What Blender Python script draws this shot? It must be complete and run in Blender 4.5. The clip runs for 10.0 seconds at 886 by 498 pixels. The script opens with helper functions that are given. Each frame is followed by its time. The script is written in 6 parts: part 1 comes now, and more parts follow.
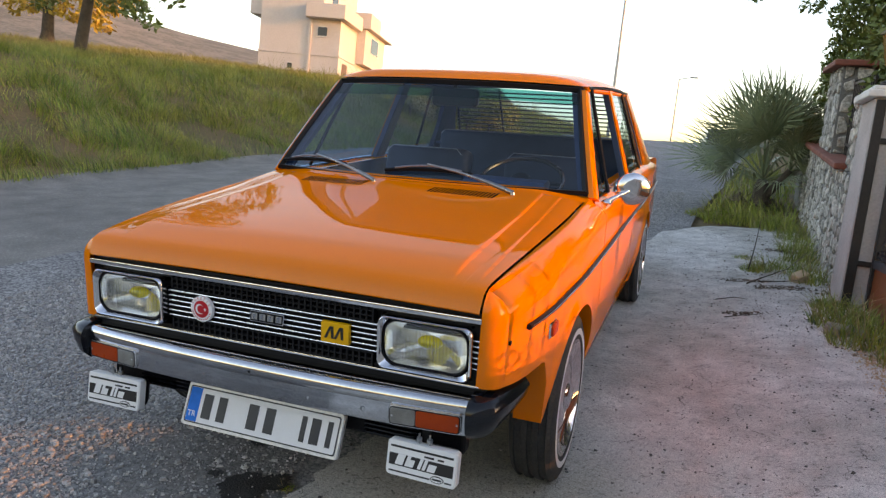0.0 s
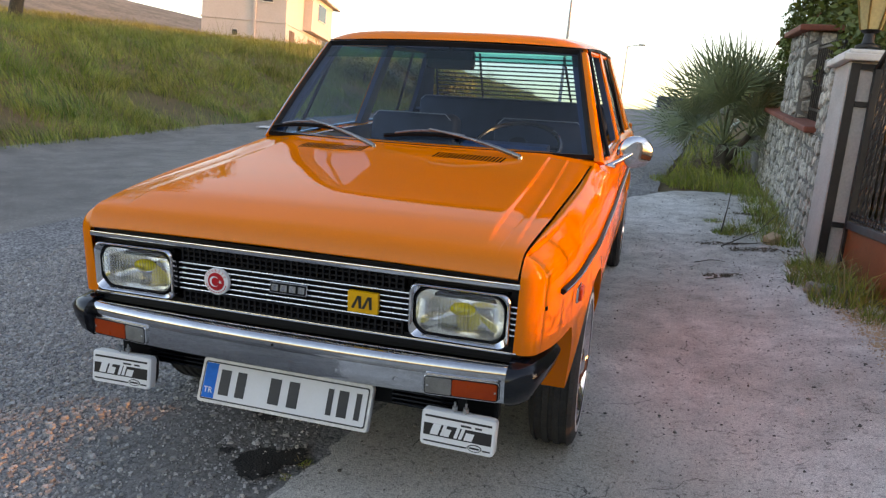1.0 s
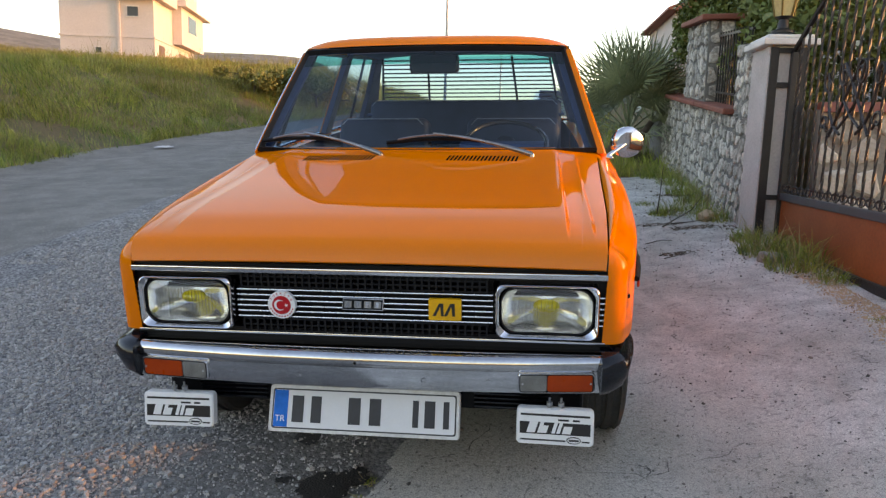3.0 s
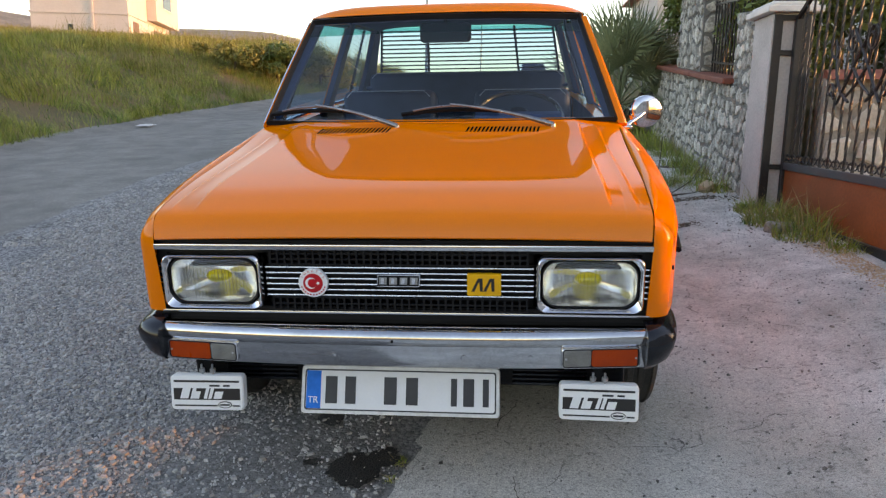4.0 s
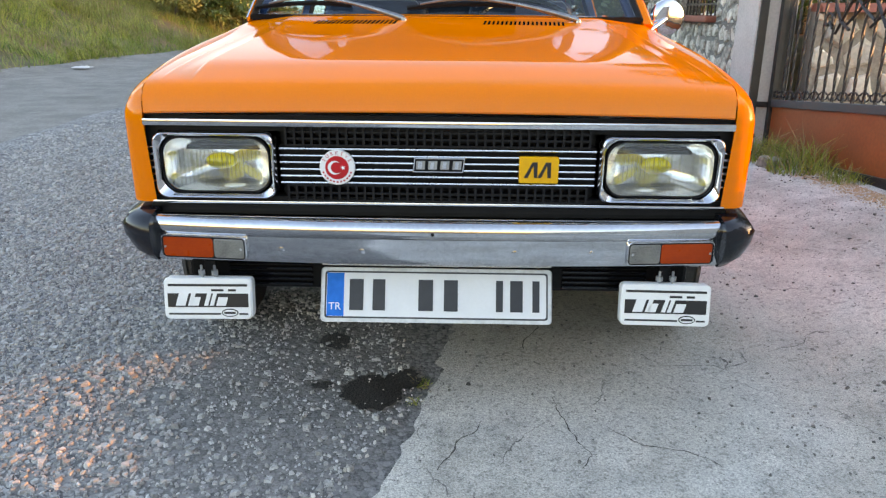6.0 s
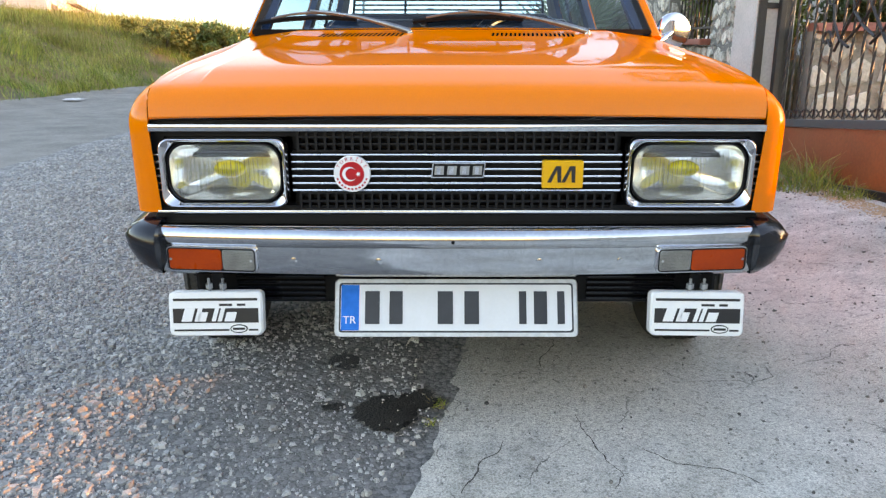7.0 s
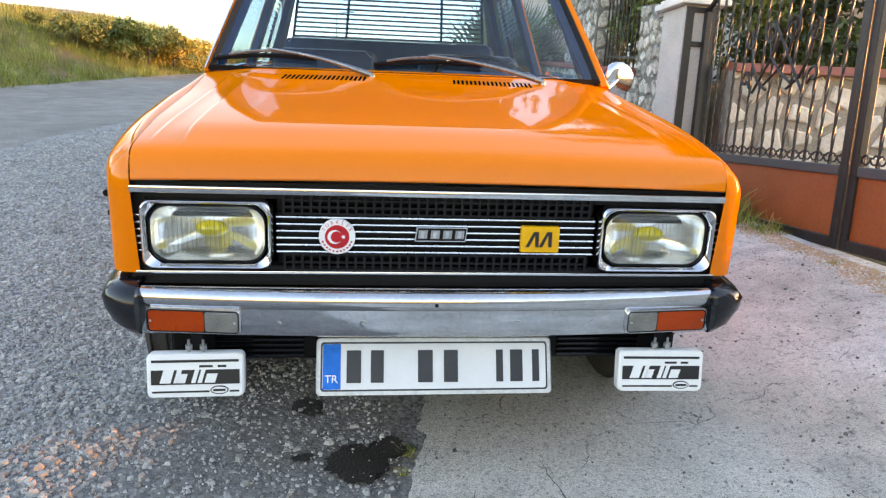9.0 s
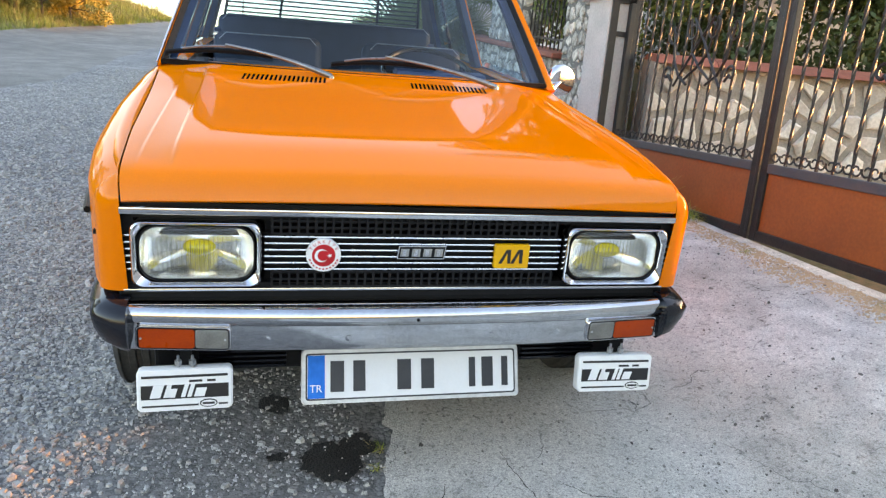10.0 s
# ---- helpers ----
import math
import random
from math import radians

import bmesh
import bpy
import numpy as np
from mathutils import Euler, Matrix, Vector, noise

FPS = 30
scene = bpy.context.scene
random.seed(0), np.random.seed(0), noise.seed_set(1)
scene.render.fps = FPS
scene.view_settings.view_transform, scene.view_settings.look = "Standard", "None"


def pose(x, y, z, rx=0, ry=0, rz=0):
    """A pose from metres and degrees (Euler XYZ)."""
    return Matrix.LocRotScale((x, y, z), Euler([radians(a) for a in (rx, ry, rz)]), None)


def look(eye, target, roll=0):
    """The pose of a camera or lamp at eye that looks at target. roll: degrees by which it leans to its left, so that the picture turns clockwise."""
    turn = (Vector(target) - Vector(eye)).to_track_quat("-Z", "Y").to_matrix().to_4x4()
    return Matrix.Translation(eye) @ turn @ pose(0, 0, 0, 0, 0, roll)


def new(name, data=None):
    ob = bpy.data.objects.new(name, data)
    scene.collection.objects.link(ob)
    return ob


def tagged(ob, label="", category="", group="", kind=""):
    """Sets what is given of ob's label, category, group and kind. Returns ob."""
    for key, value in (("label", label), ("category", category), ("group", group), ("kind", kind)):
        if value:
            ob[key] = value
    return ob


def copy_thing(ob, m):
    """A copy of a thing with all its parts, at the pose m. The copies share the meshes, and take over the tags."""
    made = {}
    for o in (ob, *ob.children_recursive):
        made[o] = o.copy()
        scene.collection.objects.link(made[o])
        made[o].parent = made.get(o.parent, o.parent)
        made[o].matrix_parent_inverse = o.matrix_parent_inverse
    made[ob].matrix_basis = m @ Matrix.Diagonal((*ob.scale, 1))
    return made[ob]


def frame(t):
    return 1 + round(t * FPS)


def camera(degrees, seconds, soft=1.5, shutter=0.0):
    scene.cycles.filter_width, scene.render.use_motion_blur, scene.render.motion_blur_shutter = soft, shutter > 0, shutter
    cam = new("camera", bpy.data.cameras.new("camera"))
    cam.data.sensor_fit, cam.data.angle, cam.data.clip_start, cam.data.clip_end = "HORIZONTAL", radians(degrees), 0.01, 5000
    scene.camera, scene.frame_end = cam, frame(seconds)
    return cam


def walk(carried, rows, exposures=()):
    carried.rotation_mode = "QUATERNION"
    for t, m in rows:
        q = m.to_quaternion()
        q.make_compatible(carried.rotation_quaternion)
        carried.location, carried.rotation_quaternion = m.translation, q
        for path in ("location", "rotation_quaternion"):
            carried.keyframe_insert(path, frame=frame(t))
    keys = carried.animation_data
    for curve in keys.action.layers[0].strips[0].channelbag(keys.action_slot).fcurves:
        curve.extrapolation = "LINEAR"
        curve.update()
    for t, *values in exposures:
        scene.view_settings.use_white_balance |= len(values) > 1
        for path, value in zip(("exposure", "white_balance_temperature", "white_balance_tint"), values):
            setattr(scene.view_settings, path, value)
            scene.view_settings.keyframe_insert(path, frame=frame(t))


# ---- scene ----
# the ground under the car climbs away from the viewer and towards the gate
SITE = pose(0, 0, 0, 5.5, -1.5, 0)
LEVEL = SITE.to_3x3().inverted().to_4x4()
cam = camera(64.0, 10.0, 1.3)
EXPOSURES = [(0.0, 2.36, 8050, 27), (2.5, 2.42, 8050, 27), (4.5, 2.68, 8050, 26), (6.0, 3.19, 8050, 23), (8.0, 3.33, 8050, 24), (10.0, 3.3, 8050, 23)]
PATH = [
    (0, (1.126, -1.658, 1.306), (0.463, 0.181, 0.886), 2.7),
    (0.5, (1.001, -1.66, 1.295), (0.428, 0.204, 0.851), 2.0),
    (1, (0.911, -1.678, 1.274), (0.387, 0.187, 0.777), 2.6),
    (1.5, (0.832, -1.695, 1.261), (0.396, 0.188, 0.744), 1.0),
    (2, (0.69, -1.743, 1.279), (0.326, 0.162, 0.791), 1.1),
    (2.5, (0.56, -1.792, 1.279), (0.266, 0.127, 0.8), -0.1),
    (3.8, (0.295, -1.738, 1.246), (0.127, 0.186, 0.726), -0.6),
    (4, (0.282, -1.731, 1.244), (0.104, 0.184, 0.697), -1.2),
    (4.5, (0.19, -1.68, 1.209), (0.039, 0.223, 0.612), -0.7),
    (5, (0.104, -1.615, 1.13), (0.063, 0.283, 0.498), 0.3),
    (5.5, (0.071, -1.578, 1.055), (0.042, 0.305, 0.381), -1.8),
    (6, (0.03, -1.552, 0.993), (0.011, 0.342, 0.351), 0.5),
    (6.2, (0.01, -1.545, 0.977), (-0.015, 0.36, 0.369), 0.1),
    (7.5, (-0.06, -1.472, 0.898), (-0.02, 0.453, 0.357), 0.6),
    (8, (-0.096, -1.468, 0.883), (-0.014, 0.467, 0.381), 1.4),
    (8.5, (-0.122, -1.461, 0.914), (0.017, 0.471, 0.416), 1.4),
    (9, (-0.18, -1.497, 1.056), (0.061, 0.412, 0.513), 2.5),
    (9.5, (-0.219, -1.507, 1.159), (0.138, 0.354, 0.52), 2.8),
    (10, (-0.352, -1.528, 1.196), (0.136, 0.306, 0.567), 5.1),
]
walk(cam, [(t, SITE @ look(eye, target, roll)) for t, eye, target, roll in PATH], EXPOSURES)

# ---- sky and sun ----
SUN_EL, SUN_AZ = 6.8, 87.0     # degrees; azimuth clockwise from +y
world = bpy.data.worlds.new("evening_sky")
scene.world = world
world.use_nodes = True
wt = world.node_tree
wt.nodes.clear()
w_out = wt.nodes.new("ShaderNodeOutputWorld")
w_bg = wt.nodes.new("ShaderNodeBackground")
w_sky = wt.nodes.new("ShaderNodeTexSky")
w_sky.sky_type = "NISHITA"
w_sky.sun_disc = False
w_sky.sun_elevation, w_sky.sun_rotation = radians(SUN_EL), radians(SUN_AZ)
w_sky.air_density, w_sky.dust_density, w_sky.ozone_density = 1.0, 1.0, 1.5
w_bg.inputs["Strength"].default_value = 0.15
wt.links.new(w_sky.outputs["Color"], w_bg.inputs["Color"])
wt.links.new(w_bg.outputs["Background"], w_out.inputs["Surface"])
sun = new("sun", bpy.data.lights.new("sun", "SUN"))
sun.data.energy, sun.data.angle, sun.data.color = 0.85, radians(0.38), (1.0, 0.47, 0.16)
sun.matrix_world = look((math.sin(radians(SUN_AZ)) * 60 * math.cos(radians(SUN_EL)), math.cos(radians(SUN_AZ)) * 60 * math.cos(radians(SUN_EL)), 60 * math.sin(radians(SUN_EL))), (0, 0, 0))


# ---- materials ----
def material(name, colour, rough=0.6, metal=0.0, other=None, scale=8.0, fine=60.0, bump=0.0, bump_scale=40.0, coat=0.0, spread=0.5, per_piece=0.0, detail=6.0, rough_var=0.1, spec=0.5, distortion=0.0, per_island=0.0):
    """A surface of two mixed tones at two scales, with relief."""
    m = bpy.data.materials.new(name)
    m.use_nodes = True
    nt = m.node_tree
    b = nt.nodes["Principled BSDF"]
    tex = nt.nodes.new("ShaderNodeTexCoord")
    b.inputs["Roughness"].default_value, b.inputs["Metallic"].default_value = rough, metal
    b.inputs["Coat Weight"].default_value, b.inputs["Coat Roughness"].default_value = coat, 0.03
    b.inputs["Specular IOR Level"].default_value = spec
    other = other or tuple(c * 0.75 for c in colour)
    n1, n2 = nt.nodes.new("ShaderNodeTexNoise"), nt.nodes.new("ShaderNodeTexNoise")
    for n, s in ((n1, scale), (n2, fine)):
        n.inputs["Scale"].default_value, n.inputs["Detail"].default_value, n.inputs["Distortion"].default_value = s, detail, distortion
        nt.links.new(tex.outputs["Object"], n.inputs["Vector"])
    add = nt.nodes.new("ShaderNodeMath")
    add.operation = "ADD"
    nt.links.new(n1.outputs["Fac"], add.inputs[0])
    nt.links.new(n2.outputs["Fac"], add.inputs[1])
    ramp = nt.nodes.new("ShaderNodeMapRange")
    ramp.inputs["From Min"].default_value, ramp.inputs["From Max"].default_value = 1.0 - spread / 2, 1.0 + spread / 2
    nt.links.new(add.outputs[0], ramp.inputs["Value"])
    mix = nt.nodes.new("ShaderNodeMix")
    mix.data_type = "RGBA"
    mix.inputs["A"].default_value, mix.inputs["B"].default_value = (*colour, 1), (*other, 1)
    nt.links.new(ramp.outputs["Result"], mix.inputs["Factor"])
    out = mix.outputs["Result"]
    if per_piece:
        info, hsv, vary = nt.nodes.new("ShaderNodeObjectInfo"), nt.nodes.new("ShaderNodeHueSaturation"), nt.nodes.new("ShaderNodeMapRange")
        vary.inputs["To Min"].default_value, vary.inputs["To Max"].default_value = 1 - per_piece, 1 + per_piece
        nt.links.new(info.outputs["Random"], vary.inputs["Value"])
        nt.links.new(vary.outputs["Result"], hsv.inputs["Value"])
        nt.links.new(out, hsv.inputs["Color"])
        out = hsv.outputs["Color"]
    if per_island:
        geo, hsv, vary = nt.nodes.new("ShaderNodeNewGeometry"), nt.nodes.new("ShaderNodeHueSaturation"), nt.nodes.new("ShaderNodeMapRange")
        vary.inputs["To Min"].default_value, vary.inputs["To Max"].default_value = 1 - per_island, 1 + per_island
        nt.links.new(geo.outputs["Random Per Island"], vary.inputs["Value"])
        nt.links.new(vary.outputs["Result"], hsv.inputs["Value"])
        nt.links.new(out, hsv.inputs["Color"])
        out = hsv.outputs["Color"]
    nt.links.new(out, b.inputs["Base Color"])
    if rough_var:
        rr = nt.nodes.new("ShaderNodeMapRange")
        rr.inputs["To Min"].default_value, rr.inputs["To Max"].default_value = max(0.02, rough - rough_var), min(1, rough + rough_var)
        nt.links.new(n1.outputs["Fac"], rr.inputs["Value"])
        nt.links.new(rr.outputs["Result"], b.inputs["Roughness"])
    if bump:
        n3, bp = nt.nodes.new("ShaderNodeTexNoise"), nt.nodes.new("ShaderNodeBump")
        n3.inputs["Scale"].default_value, n3.inputs["Detail"].default_value = bump_scale, 8
        nt.links.new(tex.outputs["Object"], n3.inputs["Vector"])
        bp.inputs["Strength"].default_value, bp.inputs["Distance"].default_value = min(1.0, bump), 0.01
        nt.links.new(n3.outputs["Fac"], bp.inputs["Height"])
        nt.links.new(bp.outputs["Normal"], b.inputs["Normal"])
    return m


def glass(name, tint, rough=0.0, ior=1.45):
    """Thin window glass: clear with a tint, mirror-like where it is seen aslant."""
    m = bpy.data.materials.new(name)
    m.use_nodes = True
    nt = m.node_tree
    nt.nodes.clear()
    o, mx = nt.nodes.new("ShaderNodeOutputMaterial"), nt.nodes.new("ShaderNodeMixShader")
    tr, gl, fr = nt.nodes.new("ShaderNodeBsdfTransparent"), nt.nodes.new("ShaderNodeBsdfGlossy"), nt.nodes.new("ShaderNodeLayerWeight")
    tr.inputs["Color"].default_value = (*tint, 1)
    gl.inputs["Roughness"].default_value = rough
    fr.inputs["Blend"].default_value = 0.5
    steep, fac = nt.nodes.new("ShaderNodeMath"), nt.nodes.new("ShaderNodeMapRange")
    steep.operation = "POWER"
    steep.inputs[1].default_value = 4.5
    nt.links.new(fr.outputs["Facing"], steep.inputs[0])
    r0 = ((ior - 1) / (ior + 1)) ** 2 * 1.4
    fac.inputs["To Min"].default_value, fac.inputs["To Max"].default_value = r0, 1.0 if r0 > 0.005 else 0.1
    nt.links.new(steep.outputs[0], fac.inputs["Value"])
    nt.links.new(fac.outputs["Result"], mx.inputs["Fac"])
    nt.links.new(tr.outputs["BSDF"], mx.inputs[1])
    nt.links.new(gl.outputs["BSDF"], mx.inputs[2])
    nt.links.new(mx.outputs["Shader"], o.inputs["Surface"])
    return m


def paving(name, binder, chips, chip_scale, chip_share, patch, patch_tone, rough, relief, cracks=0.0, packed=0.62, dirt_shade=None, depth=0.006, pits=0.0):
    """Stone chips in a binder, with broad stains and, where wanted, a net of cracks."""
    m = bpy.data.materials.new(name)
    m.use_nodes = True
    nt = m.node_tree
    b = nt.nodes["Principled BSDF"]
    b.inputs["Roughness"].default_value, b.inputs["Specular IOR Level"].default_value = rough, 0.3
    tex = nt.nodes.new("ShaderNodeTexCoord")

    def node(kind, **inputs):
        n = nt.nodes.new(kind)
        for k, v in inputs.items():
            n.inputs[k.replace("_", " ")].default_value = v
        return n

    def blend(fac, a, c):
        n = nt.nodes.new("ShaderNodeMix")
        n.data_type = "RGBA"
        nt.links.new(fac, n.inputs["Factor"])
        for socket, v in (("A", a), ("B", c)):
            if isinstance(v, tuple):
                n.inputs[socket].default_value = (*v, 1)
            else:
                nt.links.new(v, n.inputs[socket])
        return n.outputs["Result"]

    def remap(value, lo, hi):
        n = node("ShaderNodeMapRange", From_Min=lo, From_Max=hi)
        nt.links.new(value, n.inputs["Value"])
        return n.outputs["Result"]
    warp = node("ShaderNodeTexNoise", Scale=chip_scale * 0.6, Detail=3.0)
    nt.links.new(tex.outputs["Object"], warp.inputs["Vector"])
    add = node("ShaderNodeVectorMath")
    add.operation = "MULTIPLY_ADD"
    nt.links.new(warp.outputs["Color"], add.inputs[0])
    add.inputs[1].default_value = (0.8 / chip_scale,) * 3
    nt.links.new(tex.outputs["Object"], add.inputs[2])
    cell = node("ShaderNodeTexVoronoi", Scale=chip_scale)
    nt.links.new(add.outputs[0], cell.inputs["Vector"])
    bright = node("ShaderNodeSeparateColor")
    nt.links.new(cell.outputs["Color"], bright.inputs[0])
    inside = remap(cell.outputs["Distance"], packed, packed - 0.16)
    share = remap(bright.outputs["Red"], 1 - chip_share, 1 - chip_share + 0.08)
    mul = node("ShaderNodeMath")
    mul.operation = "MULTIPLY"
    nt.links.new(inside, mul.inputs[0])
    nt.links.new(share, mul.inputs[1])
    chip_tone = blend(bright.outputs["Green"], chips, tuple(c * 0.55 for c in chips))
    grain = node("ShaderNodeTexNoise", Scale=chip_scale * 2.5, Detail=6.0)
    nt.links.new(tex.outputs["Object"], grain.inputs["Vector"])
    ground_tone = blend(remap(grain.outputs["Fac"], 0.35, 0.65), tuple(c * 0.7 for c in binder), tuple(min(1, c * 1.3) for c in binder))
    col = blend(mul.outputs[0], ground_tone, chip_tone)
    broad, mid = node("ShaderNodeTexNoise", Scale=patch, Detail=7.0), node("ShaderNodeTexNoise", Scale=patch * 6, Detail=6.0)
    for n in (broad, mid):
        nt.links.new(tex.outputs["Object"], n.inputs["Vector"])
    tinted = nt.nodes.new("ShaderNodeMix")
    tinted.data_type, tinted.blend_type = "RGBA", "MULTIPLY"
    tinted.inputs["Factor"].default_value = 1.0
    nt.links.new(col, tinted.inputs["A"])
    nt.links.new(blend(remap(broad.outputs["Fac"], 0.38, 0.62), (1.0, 1.0, 1.0), patch_tone), tinted.inputs["B"])
    t2 = nt.nodes.new("ShaderNodeMix")
    t2.data_type, t2.blend_type = "RGBA", "MULTIPLY"
    t2.inputs["Factor"].default_value = 1.0
    nt.links.new(tinted.outputs["Result"], t2.inputs["A"])
    nt.links.new(blend(remap(mid.outputs["Fac"], 0.35, 0.7), (1.12, 1.12, 1.12), (0.78, 0.78, 0.78)), t2.inputs["B"])
    out = t2.outputs["Result"]
    height = cell.outputs["Distance"]
    if dirt_shade:
        # dark oval: oily wear on asphalt, painted car shade on concrete; centre, half-sizes and tone
        cx, cy, rx, ry, tone, most = dirt_shade
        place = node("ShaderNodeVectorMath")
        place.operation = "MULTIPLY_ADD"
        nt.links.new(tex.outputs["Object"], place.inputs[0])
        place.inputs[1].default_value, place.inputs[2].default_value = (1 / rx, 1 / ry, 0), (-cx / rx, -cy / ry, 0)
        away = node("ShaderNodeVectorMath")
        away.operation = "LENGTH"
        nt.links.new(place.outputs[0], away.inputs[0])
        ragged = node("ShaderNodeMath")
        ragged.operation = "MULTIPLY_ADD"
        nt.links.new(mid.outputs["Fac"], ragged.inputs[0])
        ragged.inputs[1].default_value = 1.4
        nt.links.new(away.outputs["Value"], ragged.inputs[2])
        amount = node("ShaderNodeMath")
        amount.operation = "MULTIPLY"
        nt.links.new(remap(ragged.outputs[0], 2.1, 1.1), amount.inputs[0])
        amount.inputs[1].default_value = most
        grainy_tone = blend(remap(grain.outputs["Fac"], 0.3, 0.7), tuple(c * 0.55 for c in tone), tuple(c * 1.45 for c in tone))
        out = blend(amount.outputs[0], out, grainy_tone)
    if pits:
        # a gritty skin: small pits and rubbed pale grains
        for size, low, high, tone in ((46.0, 0.56, 0.66, 0.55), (120.0, 0.57, 0.65, 0.5), (18.0, 0.60, 0.72, 0.74), (85.0, 0.41, 0.34, 1.22)):
            skin = node("ShaderNodeTexNoise", Scale=size, Detail=4.0, Roughness=0.6)
            nt.links.new(tex.outputs["Object"], skin.inputs["Vector"])
            rub = nt.nodes.new("ShaderNodeMix")
            rub.data_type, rub.blend_type = "RGBA", "MULTIPLY"
            rub.inputs["Factor"].default_value = pits
            nt.links.new(out, rub.inputs["A"])
            nt.links.new(blend(remap(skin.outputs["Fac"], low, high), (1.0, 1.0, 1.0), (tone, tone, tone)), rub.inputs["B"])
            out = rub.outputs["Result"]
    if cracks:
        cw = node("ShaderNodeTexNoise", Scale=3.0, Detail=8.0)
        nt.links.new(tex.outputs["Object"], cw.inputs["Vector"])
        cadd = node("ShaderNodeVectorMath")
        cadd.operation = "MULTIPLY_ADD"
        nt.links.new(cw.outputs["Color"], cadd.inputs[0])
        cadd.inputs[1].default_value = (0.35, 0.35, 0.35)
        nt.links.new(tex.outputs["Object"], cadd.inputs[2])
        net = node("ShaderNodeTexVoronoi", Scale=cracks)
        net.feature = "DISTANCE_TO_EDGE"
        nt.links.new(cadd.outputs[0], net.inputs["Vector"])
        line = remap(net.outputs["Distance"], 0.0028, 0.0008)
        gap = node("ShaderNodeMath")
        gap.operation = "MULTIPLY"
        nt.links.new(line, gap.inputs[0])
        nt.links.new(remap(mid.outputs["Fac"], 0.42, 0.60), gap.inputs[1])
        out = blend(gap.outputs[0], out, (0.12, 0.112, 0.105))
    nt.links.new(out, b.inputs["Base Color"])
    bp, bp2 = nt.nodes.new("ShaderNodeBump"), nt.nodes.new("ShaderNodeBump")
    bp.inputs["Strength"].default_value, bp.inputs["Distance"].default_value = relief, depth
    bp.invert = True
    nt.links.new(height, bp.inputs["Height"])
    bp2.inputs["Strength"].default_value, bp2.inputs["Distance"].default_value = relief, 0.004
    nt.links.new(grain.outputs["Fac"], bp2.inputs["Height"])
    nt.links.new(bp.outputs["Normal"], bp2.inputs["Normal"])
    nt.links.new(bp2.outputs["Normal"], b.inputs["Normal"])
    return m


M_ASPHALT = paving("gravel_asphalt", (0.135, 0.133, 0.131), (0.42, 0.408, 0.388), 66.0, 0.90, 0.7, (0.80, 0.80, 0.82), 0.85, 0.6, packed=0.70, dirt_shade=(-0.38, 0.15, 0.5, 0.75, (0.165, 0.154, 0.142), 0.66), depth=0.005)
M_OLD_ROAD = paving("smooth_old_asphalt", (0.215, 0.200, 0.178), (0.37, 0.35, 0.32), 90.0, 0.40, 0.5, (0.78, 0.78, 0.78), 0.8, 0.4)
# shade under the car's front is painted into the concrete with its brown stain
M_CONCRETE = paving("weathered_concrete", (0.66, 0.64, 0.60), (0.36, 0.34, 0.32), 110.0, 0.015, 1.3, (0.72, 0.71, 0.68), 0.9, 0.8, 1.3, packed=0.46, depth=0.0012, dirt_shade=(0.30, 0.6, 0.8, 0.5, (0.30, 0.275, 0.225), 0.6), pits=0.8)
M_PAINT = material("orange_car_paint", (0.79, 0.180, 0.001), 0.4, other=(0.75, 0.168, 0.001), scale=2, fine=300, coat=0.62, rough_var=0.03, spec=0.0)
M_CHROME = material("chrome", (0.72, 0.72, 0.74), 0.09, 1.0, other=(0.58, 0.58, 0.60), scale=14, fine=90, rough_var=0.06)
M_BUMPER = material("worn_bumper_chrome", (0.60, 0.60, 0.61), 0.11, 1.0, other=(0.45, 0.45, 0.46), scale=9, fine=140, rough_var=0.08, bump=0.03, bump_scale=9)
M_BLACK = material("black_plastic", (0.006, 0.006, 0.007), 0.42, other=(0.010, 0.010, 0.011), spec=0.12, scale=12, fine=120, bump=0.05, bump_scale=300)
M_CAP = material("bumper_end_rubber", (0.005, 0.006, 0.009), 0.14, other=(0.009, 0.010, 0.014), spec=0.4, scale=10, fine=200, rough_var=0.08)
M_RUBBER = material("tyre_rubber", (0.018, 0.018, 0.018), 0.75, other=(0.045, 0.042, 0.038), scale=18, fine=120, bump=0.1, bump_scale=160)
M_WHITE = material("white_plastic", (0.78, 0.78, 0.78), 0.35, other=(0.70, 0.70, 0.70), scale=30, fine=200, spread=1.2)
M_INK = material("black_print", (0.012, 0.012, 0.014), 0.45)
M_PLATE = material("plate_white", (0.68, 0.68, 0.69), 0.38, other=(0.61, 0.61, 0.615), scale=20, fine=180, spread=1.2)
M_PLATE_INK = material("plate_paint", (0.02, 0.022, 0.028), 0.5)
M_BLUE = material("plate_blue", (0.0, 0.17, 0.62), 0.55, spec=0.1)
M_RED = material("badge_red", (0.55, 0.006, 0.012), 0.3)
M_YELLOW = material("badge_yellow", (0.80, 0.40, 0.0), 0.35, other=(0.72, 0.34, 0.0))
M_AMBER = material("amber_lens", (0.40, 0.044, 0.002), 0.3, other=(0.30, 0.030, 0.002), scale=20, fine=400, coat=0.15, spec=0.2)
M_CLEAR_LENS = material("clear_lens", (0.22, 0.215, 0.20), 0.2, other=(0.14, 0.135, 0.125), scale=30, fine=300, coat=0.8)
# the screen's blue sky reflection is partly put into this tint
M_GLASS = glass("car_glass", (0.58, 0.74, 0.86), 0.0, 1.52)
M_LENS = glass("lamp_glass", (0.98, 0.98, 0.97))
M_BULB = material("yellow_bulb", (0.86, 0.70, 0.01), 0.2, coat=1.0)
